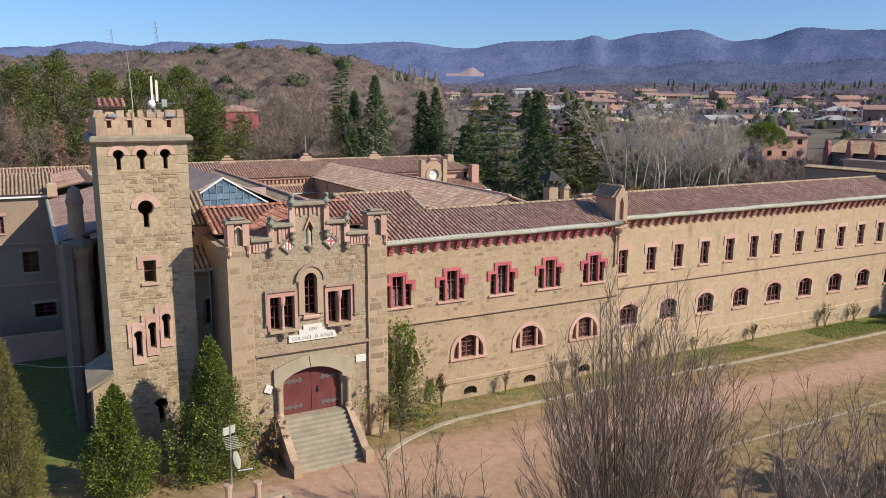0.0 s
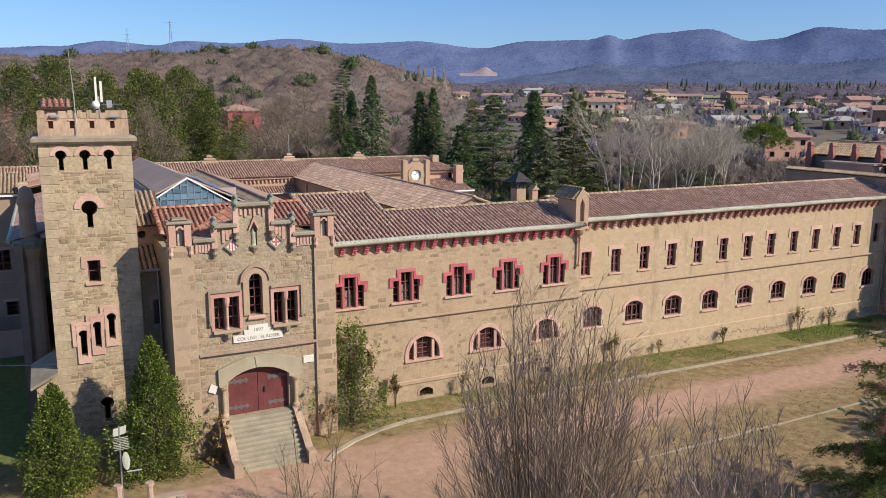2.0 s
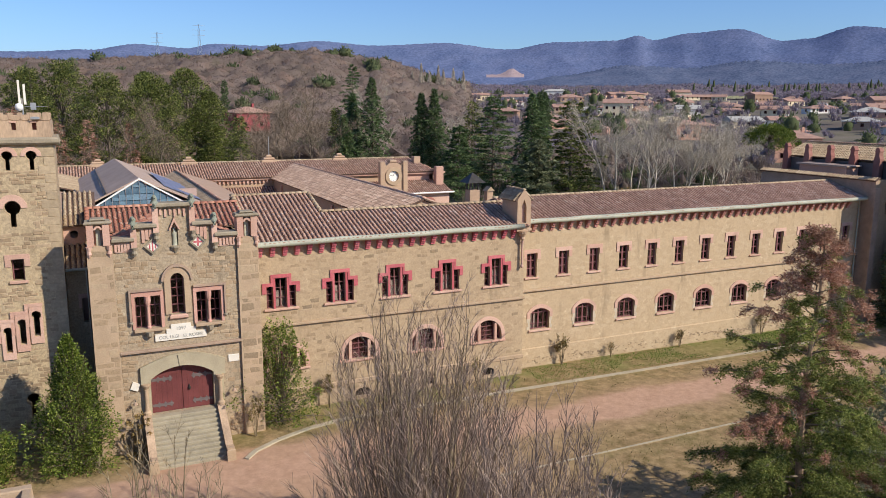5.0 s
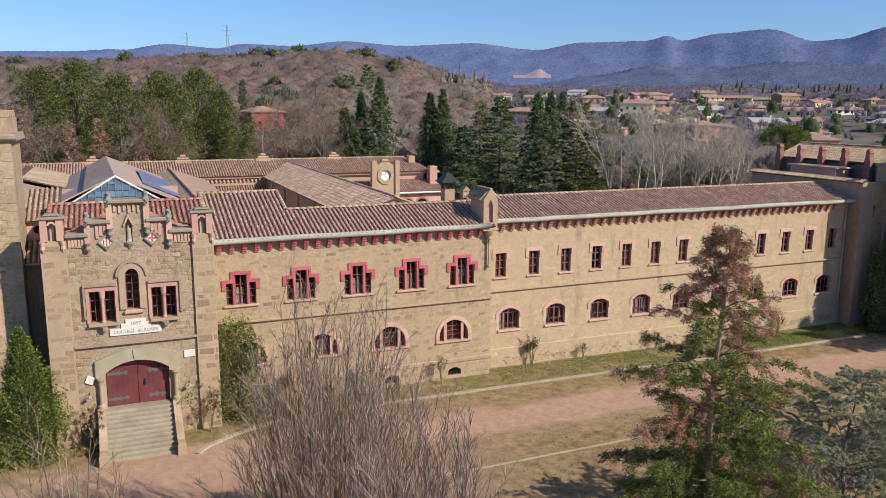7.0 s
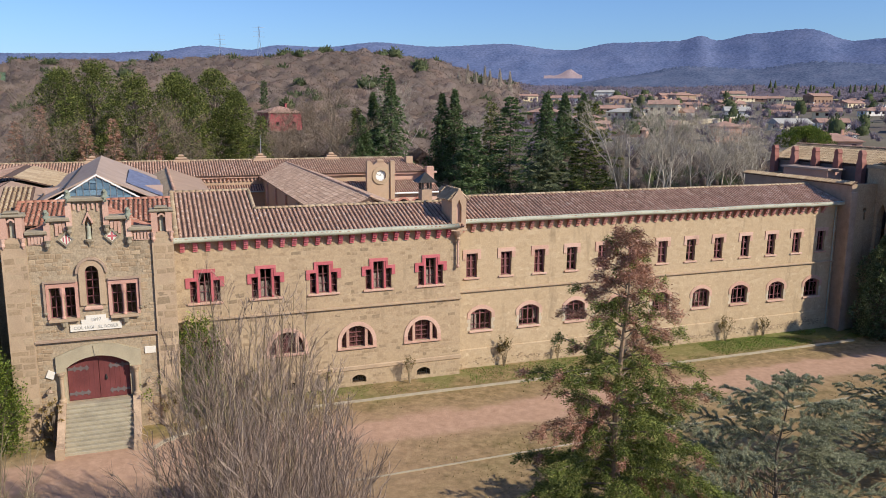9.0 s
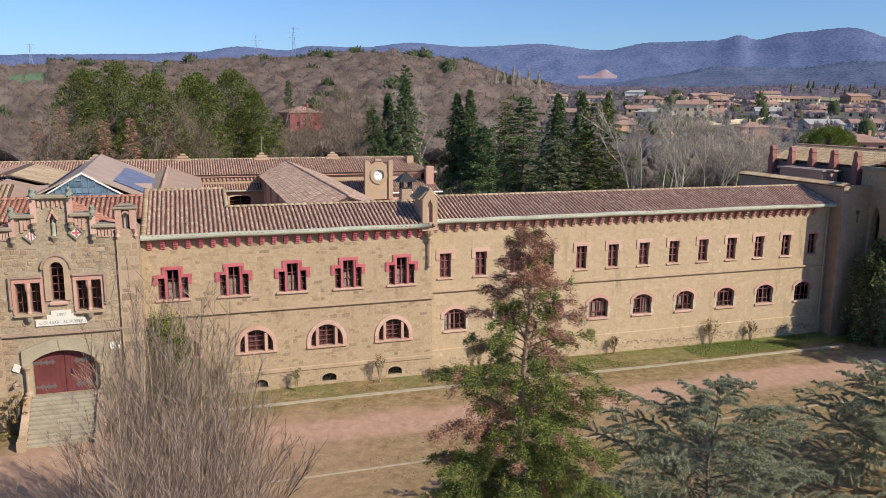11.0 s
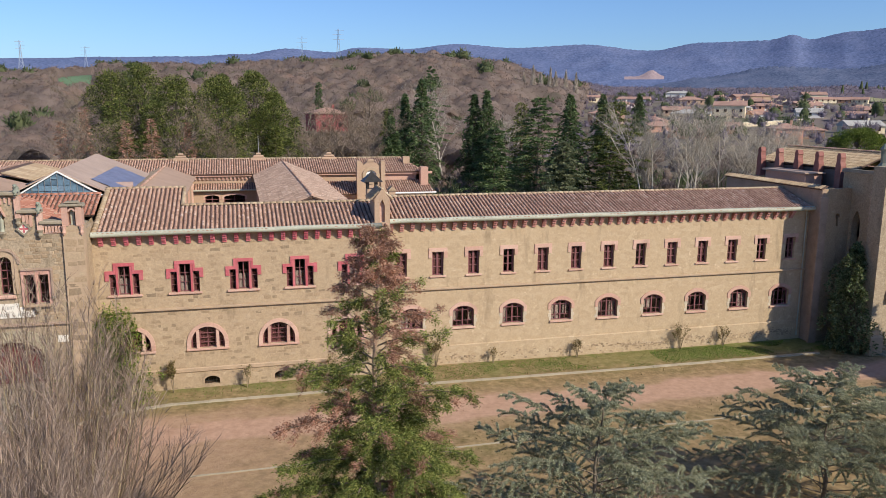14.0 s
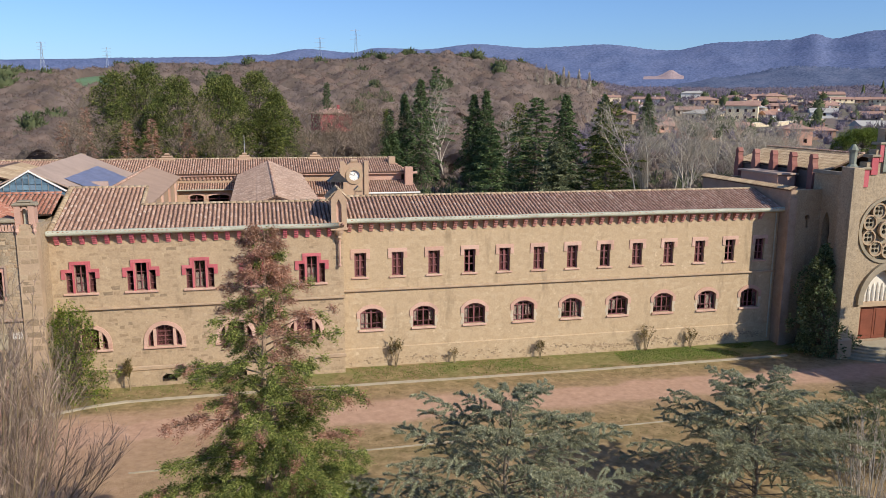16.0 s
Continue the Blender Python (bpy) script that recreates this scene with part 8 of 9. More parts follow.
frond_tree("cedar", "tall dark cedar whose shade falls on the church path", 77.2, 22.6, 14.0, 7.0, "cedar", 218, 70, 16, 70, 0.06, 0.3, 0.6, 0.3, (0.42, 0.10), 0.45)
leafy_bush("garden_shrub", "low dark shrub under the conifer", 24.8, 13.5, 5.2, 2.0, "yew", 215, 6000, (0.16, 0.036), 0.5, shoot=1.0, ragged=0.9)
bare_shrub("bramble", "tangle of low leafless brambles", 41.5, 19.0, 2.6, 2.2, 216, 60, "twig_red", 8, base_r=1.4, thick=0.018, acute=0.9)
bare_shrub("bramble", "tangle of low leafless brambles", 31.5, 17.5, 2.2, 2.4, 217, 60, "twig_red", 8, base_r=1.4, thick=0.018, acute=0.9)

# park behind the school
PARK = [("pine", -0.8, 172, 24.6, 4.8), ("pine", 5.8, 168, 25.9, 5.2), ("pine", 13.2, 160, 23.1, 4.6), ("pine", 21.4, 163, 23.1, 5.2), ("pine", 28.8, 168, 24.8, 5.2), ("pine", 33.0, 165, 20.4, 3.4),
        ("fir", 36.3, 150, 15.9, 3.4), ("fir", 32.8, 160, 14.6, 3.0), ("rustfir", -2.0, 146, 17.3, 2.5), ("rustfir", 9.5, 146, 15.5, 2.6), ("rustfir", 16.0, 144, 15.0, 2.4), ("wood", 1.5, 142, 16.5, 3.2), ("wood", 12.5, 142, 15.5, 3.0), ("wood", 20.0, 146, 15.0, 3.0), ("fir", 24.5, 148, 15.5, 3.0), ("fir", 3.5, 152, 19.4, 2.8), ("rustfir", 4.8, 148, 14.9, 2.7), ("rustfir", -6.7, 150, 14.9, 2.8),
        ("spruce", 58.5, 148, 20.5, 3.2), ("spruce", 60.9, 143, 23.4, 3.9), ("spruce", 54.0, 140, 16.1, 2.6), ("cedar", 79.3, 210.2, 29.2, 4.4), ("spruce", 74.8, 144, 21.4, 3.4),
        ("spruce", 72.7, 146, 20.6, 3.0), ("fir", 79.0, 135, 18.9, 4.6), ("cedar", 79.9, 128, 19.7, 5.4), ("spruce", 80.0, 114, 20.2, 3.5), ("cedar", 73.5, 101, 12.8, 3.0), ("cedar", 86.9, 112, 18.9, 4.8),
        ("cedar", 68.6, 120, 14.4, 3.6), ("spruce", 103.8, 150, 21.0, 3.0), ("bare", 70.9, 160, 20.8, 5.6), ("bare", 81.8, 150, 15.4, 3.6), ("bare", 89.6, 103, 16.6, 4.2), ("bare", 99.5, 110, 17.5, 4.1),
        ("bare", 93.7, 98, 14.9, 3.9), ("bare", 101.4, 100, 15.4, 4.4), ("bare", 105.0, 98, 14.2, 3.9), ("poplar", 123.6, 112, 17.6, 1.6), ("bare", 111.0, 100, 12.4, 3.5), ("poplar", 93.8, 112, 17.2, 1.4),
        ("wood", 45.5, 192, 14.0, 4.5), ("wood", 52.5, 194, 13.5, 4.5), ("wood", 54.5, 176, 21, 5), ("wood", 54.3, 160, 20.6, 4.8), ("wood", 43.6, 155, 15.8, 4.1), ("wood", 57.5, 190, 18.2, 5.7), ("wood", -8.8, 165, 20.5, 4.9), ("wood", -3.5, 140, 17.4, 3.1),
        ("wood", 54.2, 150, 16.5, 4.0), ("wood", 47.9, 140, 15.0, 3.2), ("umbrella", 153.2, 128.6, 14.0, 5.6), ("spruce", 161.3, 238.8, 23.0, 3.2), ("column", 53.0, 266, 26.1, 1.7), ("fir", 55.2, 148.8, 17.6, 2.6), ("fir", 0.4, 165, 24.8, 2.9), ("wood", 36.2, 140, 14.0, 2.6), ("bare", 97, 104, 15.5, 4), ("bare", 108, 106, 15.5, 4), ("bare", 115, 104, 13.5, 4), ("wood", 49, 165, 14, 5), ("wood", 58, 175, 21, 5), ("wood", 46, 175, 13, 5), ("wood", 40, 178, 19, 5), ("pine", 22.2, 185, 25.0, 2.8)]
for i, (kind, x, y, top, r) in enumerate(PARK):
    H = top - ground_z(x, y)
    s = 300 + 3 * i
    if kind == "pine":
        pine_tree("pine_tree", "tall broad olive-green pine in the park", x, y, H, r * 1.75, "pine", s, 84, 290, "park pines", 0.5, 0.08)
    elif kind == "umbrella":
        pine_tree("umbrella_pine", "round-crowned bright green stone pine", x, y, H, r, "laurel", s, 60, 330, "", 0.6, dome=True)
    elif kind == "spruce":
        conifer("spruce", "narrow dark green spruce in the park", x, y, H, r * 1.5, "spruce", s, 170, 70, 0.04, 0.12, 0.5, (0.55, 0.13), 0.4, 0.8, group="park spruces", gappy=0.3)
    elif kind == "fir":
        conifer("fir", "soft olive-green fir in the park", x, y, H, r, "pine", s, 70, 70, 0.15, 0.1, 0.3, (0.55, 0.10), 0.6, 0.6, group="park firs", gappy=0.3, tuft=4, tuft_r=0.4)
    elif kind == "column":
        conifer("column_cypress", "slim dark columnar cypress on the hill", x, y, H, r, "spruce", s, 90, 60, 0.03, 0.9, 0.2, (0.6, 0.1), 0.3, 0.35)
    elif kind == "rustfir":
        conifer("fir", "rust-brown dying fir in the park", x, y, H, r, "rust", s, 60, 20, 0.3, 0.1, 0.3, (0.7, 0.10), 0.6, 0.6, group="park firs", gappy=0.3)
    elif kind == "cedar":
        conifer("cedar", "broad grey-green cedar in the park", x, y, H, r * 1.5, "cedar_park" if top < 13 else ("spruce" if i % 2 else "pine"), s, 84, 150, 0.06, 0.25, 0.25, (0.55, 0.13), 0.3, 0.5, group="park cedars", gappy=0.35)
    elif kind == "bare":
        bare_tree("bare_tree", "pale leafless tree behind the long wing", x, y, H * 1.05, r, s, group="pale bare trees", upright=0.58, stems=2, forks=8, haze=2200)
    elif kind == "poplar":
        bare_shrub("poplar", "slim leafless pale poplar behind the wing", x, y, H, r, s, 40, "twig_pale", 16, "poplars", 0.2, 0.06, 3, dome=0.3)
    else:
        bare_tree("bare_tree", "brown leafless woodland tree", x, y, H * 1.05, r, s, "twig_brown", "bark", "woodland edge trees", 0.5, 10, 1, haze=1900, haze_size=(0.9, 0.03))
for i, (x, y, top) in enumerate(((174.9, 456, 36.4), (196.8, 447.9, 38.2), (201.9, 445.8, 43.0), (206.4, 443.9, 38.3), (211.5, 441.8, 41.7), (214.4, 440.5, 39.3), (220.0, 437.9, 40.0), (225.7, 435.3, 38.7), (192, 450, 36))):
    H = top - ground_z(x, y)
    t = thing("poplar", (x, y, top - H), "slim leafless pale poplar at the hill foot", "tree", "poplars")
    part("trunk", Mesh().tube([(0, 0, 0), (0.1, 0, H * 0.5), (0, 0, H * 0.95)], [0.4, 0.25, 0.05], 5), M["bark_pale"], t, at=(x, y, top - H))
    lv = Leaves(500 + i)
    u = lv.r.uniform(0.08, 1.0, 900)
    a, w = lv.r.uniform(0, 6.283, 900), 1.7 * np.sin(np.pi * np.minimum(1, u * 0.75 + 0.22)) * np.sqrt(lv.r.uniform(0, 1, 900))
    lv.add(np.stack([w * np.cos(a), w * np.sin(a), u * H - 1.0], 1), lv.r.normal(0, 0.16, (900, 3)) + np.array([0, 0, 1.0]), 2.2, 0.10)
    part("crown", lv.mesh("crown", M["twig_pale"]), None, t, at=(x, y, top - H))
for i, (x, y, r, h) in enumerate(((80, 93, 4.5, 4.6), (86, 95, 4.0, 5.0), (74, 96, 3.0, 4.0), (92, 92, 3.5, 4.4))):
    leafy_bush("scrub", "ochre dry scrub beyond the wing", x, y, h, r, "scrub", 520 + i, 2600, (0.6, 0.08), 0.35, "dry scrub")


M["litter"] = foliage("dry grass and leaf litter", ((0, (0.10, 0.075, 0.035)), (0.5, (0.26, 0.20, 0.09)), (0.8, (0.42, 0.34, 0.18)), (1, (0.20, 0.21, 0.06))), 0.9, 0.2)
M["turf"] = foliage("short green turf", ((0, (0.075, 0.135, 0.025)), (0.6, (0.15, 0.255, 0.042)), (1, (0.27, 0.33, 0.085))), 0.8, 0.3)

# ---- woods on the hill ----
bm = bmesh.new()
bmesh.ops.create_icosphere(bm, subdivisions=2, radius=1.0)
ORB = np.array([v.co[:] for v in bm.verts])
ORB_FACES = np.array([[v.index for v in f.verts] for f in bm.faces])
bm.free()
ORB_FACES = ORB_FACES[(ORB[ORB_FACES][:, :, 2].mean(1) > -0.45)]
LUMPS = [np.array([1 + 0.34 * noise.noise(tuple(1.7 * p + k * 3.1)) + 0.16 * noise.noise(tuple(4.1 * p + k * 5.7)) for p in ORB]) for k in range(12)]


def woods(name, label, seed, count, mat, size, leaves, r_range, az_range, keep, leaf, grow=4.0, core=0.8, tall=0.75):
    """Crowns of trees side by side over the land: a lumpy body of close twigs and a fringe of single sprays round it."""
    rs = np.random.RandomState(seed)
    lv = Leaves(seed)
    blobs = []
    for done in range(count):
        r = math.sqrt(rs.uniform(r_range[0] ** 2, r_range[1] ** 2))
        az = rs.uniform(*az_range)
        x, y = 10 + r * math.sin(radians(az)), r * math.cos(radians(az))
        if not keep(x, y, r, az, rs):
            continue
        h = size * rs.uniform(0.65, 1.35)
        turn = rs.uniform(0, 6.283)
        spin = np.array([[math.cos(turn), -math.sin(turn), 0], [math.sin(turn), math.cos(turn), 0], [0, 0, 1]])
        size3 = np.array([h * 0.62, h * 0.62, h * tall]) * rs.uniform(0.8, 1.25, 3)
        top = ground_z(x, y) + h * 0.35 + grow * (0.5 + 0.5 * noise.noise((x * 0.03, y * 0.03, 7.0)) + 0.3 * rs.rand())
        at = np.array([x, y, top])
        body = (ORB * LUMPS[rs.randint(12)][:, None]) @ spin.T * size3
        blobs.append(body * core + at)
        v = body[rs.randint(0, len(ORB), leaves)]
        v = v[v[:, 2] > -0.3 * h]
        m = len(v)
        lv.add(v * rs.uniform(core * 0.93, core * 1.12, (m, 1)) + rs.normal(0, 0.07 * h, (m, 3)) + at, v / h + np.array([0, 0, 0.55]) + rs.normal(0, 0.3, (m, 3)), h * leaf[0], h * leaf[1])
    k = len(ORB)
    me = bpy.data.meshes.new(name)
    v = np.concatenate(blobs)
    f = (ORB_FACES[None] + k * np.arange(len(blobs))[:, None, None]).reshape(-1, 3)
    me.vertices.add(len(v))
    me.vertices.foreach_set("co", v.ravel())
    me.loops.add(f.size)
    me.loops.foreach_set("vertex_index", f.ravel().astype(np.int32))
    me.polygons.add(len(f))
    me.polygons.foreach_set("loop_start", np.arange(0, f.size, 3, dtype=np.int32))
    me.polygons.foreach_set("use_smooth", [True] * len(f))
    me.update(calc_edges=True)
    me.materials.append(M[mat])
    ob = thing(name, (0, 0, 0), label, "woodland", kind="stuff", data=me)
    part("foliage" if "green" in mat else "brushwood", lv.mesh("brushwood", M[mat]), None, ob)["kind"] = "stuff"


def hill(x, y, r, az, rs):
    return not (az > 27 and r < 700) and not (-10.1 < az < -7.6 and 470 < r < 640)


def town(x, y, r, az, rs):
    return rs.rand() < 0.55 and not (41.5 < az < 49 and r > 500)


# The lilac set paints bluish haze over brown bare trees.
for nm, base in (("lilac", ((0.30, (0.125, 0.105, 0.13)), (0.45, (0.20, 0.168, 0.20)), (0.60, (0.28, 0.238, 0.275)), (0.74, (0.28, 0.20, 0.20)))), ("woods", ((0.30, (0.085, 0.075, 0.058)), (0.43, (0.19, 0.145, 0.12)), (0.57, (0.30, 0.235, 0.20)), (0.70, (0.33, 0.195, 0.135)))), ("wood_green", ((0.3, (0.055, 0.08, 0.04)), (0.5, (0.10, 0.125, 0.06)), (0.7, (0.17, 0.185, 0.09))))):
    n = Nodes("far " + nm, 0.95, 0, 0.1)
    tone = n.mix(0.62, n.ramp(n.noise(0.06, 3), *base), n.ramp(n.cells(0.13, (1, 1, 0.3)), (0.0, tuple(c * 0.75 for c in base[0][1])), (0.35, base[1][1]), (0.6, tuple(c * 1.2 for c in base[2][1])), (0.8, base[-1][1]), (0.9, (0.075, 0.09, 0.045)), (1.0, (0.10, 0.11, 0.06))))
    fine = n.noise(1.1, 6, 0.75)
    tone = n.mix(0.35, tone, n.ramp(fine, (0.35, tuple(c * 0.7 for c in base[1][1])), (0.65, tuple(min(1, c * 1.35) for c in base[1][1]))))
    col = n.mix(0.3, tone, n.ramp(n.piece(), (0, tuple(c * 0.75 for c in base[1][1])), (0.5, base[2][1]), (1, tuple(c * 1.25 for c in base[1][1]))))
    n.done(col, fine, 0.6, 0.5)
    tr, mx = n.t.nodes.new("ShaderNodeBsdfTranslucent"), n.t.nodes.new("ShaderNodeMixShader")
    mx.inputs[0].default_value = 0.38
    n.link(col, tr.inputs["Color"])
    n.link(n.b.outputs[0], mx.inputs[1])
    n.link(tr.outputs[0], mx.inputs[2])
    n.link(mx.outputs[0], n.t.nodes["Material Output"].inputs["Surface"])
    M["far_" + nm] = n.mat
anywhere = lambda x, y, r, az, rs: True
off_field = lambda x, y, r, az, rs: not (42.6 < az < 48.2 and 715 < r < 1010)


def canopy(name, label, seed, mat, r_range, az_range, step, high, wide, keep, sprays, spray):
    """Close woodland seen from afar: one uneven roof of domed crowns, set with standing twigs."""
    rs = np.random.RandomState(seed)
    shift = rs.uniform(0, 9, 3)

    def top(x, y):
        wx, wy = x + 2.5 * noise.noise((x * 0.11, y * 0.11, seed)), y + 2.5 * noise.noise((x * 0.11, y * 0.11, seed + 4))
        near = noise.voronoi((wx / wide + shift[0], wy / wide + shift[1], 0.0))[0][0]
        dome = 1 - min(1, near * 1.1) ** 1.6
        return high * (0.08 + 0.78 * dome + 0.30 * noise.noise((x * 0.035, y * 0.035, 7.0)) + 0.10 * noise.noise((x * 0.5, y * 0.5, 1.0)))
    rings, r = [], r_range[0]
    while r < r_range[1]:
        rings.append(r)
        r += step * r / r_range[0]
    cols = int(radians(az_range[1] - az_range[0]) * r_range[0] / step)
    rows, cells = [], []
    for i, r in enumerate(rings):
        for j in range(cols + 1):
            az = az_range[0] + (az_range[1] - az_range[0]) * (j + rs.uniform(-0.25, 0.25)) / cols
            x, y = 10 + r * math.sin(radians(az)), r * math.cos(radians(az))
            ok = keep(x, y, r, az, rs)
            rows.append((x, y, ground_z(x, y) + (top(x, y) if ok else -0.6)))
            if i and j:
                o = i * (cols + 1) + j
                cells.append((o, o - 1, o - cols - 2, o - cols - 1))
    g = Mesh()
    g.v, g.f = rows, cells
    ob = thing(name, (0, 0, 0), label, "woodland", kind="stuff", data=g.mesh(name, M[mat], True))
    lv = Leaves(seed)
    p = np.array(rows)
    a = p[rs.randint(0, len(p), sprays)] + rs.uniform(-1, 1, (sprays, 3)) * np.array([step, step, 0.0])
    k = np.hypot(a[:, 0] - 10, a[:, 1])[:, None] / r_range[0]
    lv.add(a - np.array([0, 0, 0.25 * spray[0]]) * k, rs.normal(0, 0.75, (sprays, 3)) + np.array([0, 0, 0.6]), spray[0] * k[:, 0], spray[1] * k[:, 0])
    part("brushwood", lv.mesh("brushwood", M[mat]), None, ob)["kind"] = "stuff"


canopy("woodland", "brown leafless winter woodland on the hill", 601, "far_woods", (196, 345), (-25, 30), 1.6, 9.0, 7.0, hill, 170000, (1.05, 0.085))
canopy("woodland", "brown leafless winter woodland on the hill", 602, "far_woods", (338, 800), (-25, 29.5), 2.3, 10.0, 9.0, hill, 170000, (1.35, 0.15))
woods("evergreen_woodland", "scattered green pines and oaks on the hill", 603, 26, "far_wood_green", 6.0, 260, (200, 360), (-24, 29), hill, (0.26, 0.07), 4.5, 0.8, 0.55)
woods("evergreen_woodland", "scattered green pines and oaks on the hill", 604, 110, "far_wood_green", 7.0, 110, (340, 780), (-24, 29), hill, (0.28, 0.09), 5.5, 0.8, 0.45)
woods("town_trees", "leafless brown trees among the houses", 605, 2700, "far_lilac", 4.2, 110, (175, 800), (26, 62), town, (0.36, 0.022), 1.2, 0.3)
woods("town_evergreens", "dark evergreens among the houses", 606, 300, "far_wood_green", 4.0, 70, (190, 800), (29, 62), town, (0.3, 0.08), 2.0)
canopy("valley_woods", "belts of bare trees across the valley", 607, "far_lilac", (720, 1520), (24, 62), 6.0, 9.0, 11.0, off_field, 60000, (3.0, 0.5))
woods("valley_evergreens", "dark green trees across the valley", 608, 700, "far_wood_green", 5.0, 6, (780, 1500), (24, 62), off_field, (0.2, 0.04), 2.5, 0.8, 0.5)
woods("thicket", "leafless brown thicket behind the long wing", 611, 520, "far_woods", 3.4, 90, (118, 190), (40, 58), anywhere, (0.4, 0.014), 1.0, 0.3)
woods("undergrowth", "brown undergrowth below the park trees", 609, 1100, "far_woods", 2.8, 60, (118, 200), (-14, 42), anywhere, (0.4, 0.02), 1.5, 0.35)
woods("dark_undergrowth", "dark green undergrowth below the park trees", 610, 420, "far_wood_green", 2.6, 60, (104, 165), (20, 45), anywhere, (0.3, 0.05), 1.2, 0.4)

# grass and litter on the lawns
for nm, label, seed, count, mat, length in (("dry_grass", "dry straw-coloured grass and leaf litter", 631, 16000, "litter", 0.12), ("green_grass", "short green grass by the wall", 632, 26000, "turf", 0.10)):
    lv = Leaves(seed)
    rs = lv.r
    x, y = rs.uniform(4, 69, count), rs.uniform(22.5, 39.8, count)
    if nm == "green_grass":
        y = 36.8 + 3.0 * rs.rand(count) ** 0.8
        x = 17 + 52 * rs.rand(count) ** 0.45
    patch = np.array([noise.noise((a * 0.35, b * 0.35, seed)) for a, b in zip(x, y)])
    ok = (patch > -0.1) & ~((y > 30.2) & (y < 34.6) & (x > 5)) & ~((x > 6) & (x < 27) & (y > 24) & (y < 35.5)) & ~((x > 7) & (x < 17) & (y > 33))
    x, y = x[ok], y[ok]
    z = np.array([ground_z(a, b) for a, b in zip(x, y)])
    lv.add(np.stack([x, y, z], 1), rs.normal(0, 0.8, (len(x), 3)) + np.array([0, 0, 0.8]), length, length * 0.22)
    thing(nm, (0, 0, 0), label, "grass", kind="stuff", data=lv.mesh(nm, M[mat]))


# ---- the town ----
def house(x, y, w, d, h, turn, wall, roof, label, seed, hip=False, z=None, group="town houses"):
    rng = random.Random(seed)
    base = (ground_z(x, y) if z is None else z) - 0.4
    t = thing("house", (x, y, base), label, "house", group)
    t.rotation_euler = (0, 0, radians(turn))

    def add(name, g, mat, parent, **k):
        ob = new(name, g.mesh(name, M[mat]))
        ob.parent = parent
        return ob
    body = add("wall", Mesh().box(-w / 2, w / 2, -d / 2, d / 2, 0, h), wall, t)
    o, rz = 0.5, 0.30 * d / 2 + 0.3
    if hip:
        q = w / 2 - d / 2
        top = [(-max(q, 0.3), 0, h + rz), (max(q, 0.3), 0, h + rz)]
    else:
        top = [(-w / 2 - o, 0, h + rz), (w / 2 + o, 0, h + rz)]
        add("gable", Mesh().side([(-d / 2, h), (d / 2, h), (0, h + rz - 0.15)], -w / 2, -w / 2 + 0.2).side([(-d / 2, h), (d / 2, h), (0, h + rz - 0.15)], w / 2 - 0.2, w / 2), wall, t)
    c = [(-w / 2 - o, -d / 2 - o, h - 0.05), (w / 2 + o, -d / 2 - o, h - 0.05), (w / 2 + o, d / 2 + o, h - 0.05), (-w / 2 - o, d / 2 + o, h - 0.05)] + top
    rf = add("roof", Mesh().add(c + [(a, b, e - 0.18) for a, b, e in c], [(0, 1, 5, 4), (2, 3, 4, 5), (3, 0, 4), (1, 2, 5), (6, 10, 11, 7), (8, 11, 10, 9), (0, 6, 7, 1), (1, 7, 8, 2), (2, 8, 9, 3), (3, 9, 6, 0)]), roof, t)
    add("chimney", Mesh().box(w * 0.2, w * 0.2 + 0.6, 0.4, 1.0, h, h + rz + 0.8), wall, rf)
    floors = max(1, int(h / 2.9))
    for fl in range(floors):
        k = max(2, int(w / 3.2))
        for i in range(k):
            wx = -w / 2 + w * (i + 0.5) / k
            zb = fl * 2.9 + 1.2
            win = add("window", Mesh().box(wx - 0.55, wx + 0.55, -d / 2 - 0.06, -d / 2 + 0.05, zb, zb + 1.3), "wood", t)
            add("pane", Mesh().box(wx - 0.45, wx + 0.45, -d / 2 - 0.075, -d / 2 - 0.064, zb + 0.1, zb + 1.2), "pane", win)
        for sx in (-1,):
            win = add("window", Mesh().box(-w / 2 - 0.06, -w / 2 + 0.05, -0.6, 0.6, fl * 2.9 + 1.2, fl * 2.9 + 2.4), "wood", t)
            add("pane", Mesh().box(-w / 2 - 0.075, -w / 2 - 0.064, -0.5, 0.5, fl * 2.9 + 1.3, fl * 2.9 + 2.3), "pane", win)
    return t


M["cream"] = grained("cream house render", (0.74, 0.62, 0.42), 0.15, 0.8)
M["rose"] = grained("salmon house render", (0.62, 0.35, 0.25), 0.15, 0.8)
M["crimson"] = grained("crimson house render", (0.30, 0.07, 0.075), 0.25, 0.8)
M["pale"] = grained("off-white house render", (0.78, 0.75, 0.69), 0.12, 0.8)
M["brownwall"] = grained("brown brick house wall", (0.30, 0.19, 0.13), 0.2, 0.8)
M["oldroof"] = grained("brown clay house roof", (0.37, 0.225, 0.17), 0.35, 2.0)
M["palesheet"] = grained("pale flat roofing", (0.42, 0.40, 0.36), 0.2, 0.8)
house(49.6, 212, 9.5, 8, 5.0, 15, "crimson", "oldroof", "crimson house with brown roof at the wood's edge", 1, True, 11.5)
house(170, 137, 11, 9, 6.2, -30, "rose", "oldroof", "salmon villa with terraced roofs beyond the wing", 2, True)
house(238, 297, 13, 10, 7.0, -38, "cream", "oldroof", "pale yellow gabled house in the town", 3)
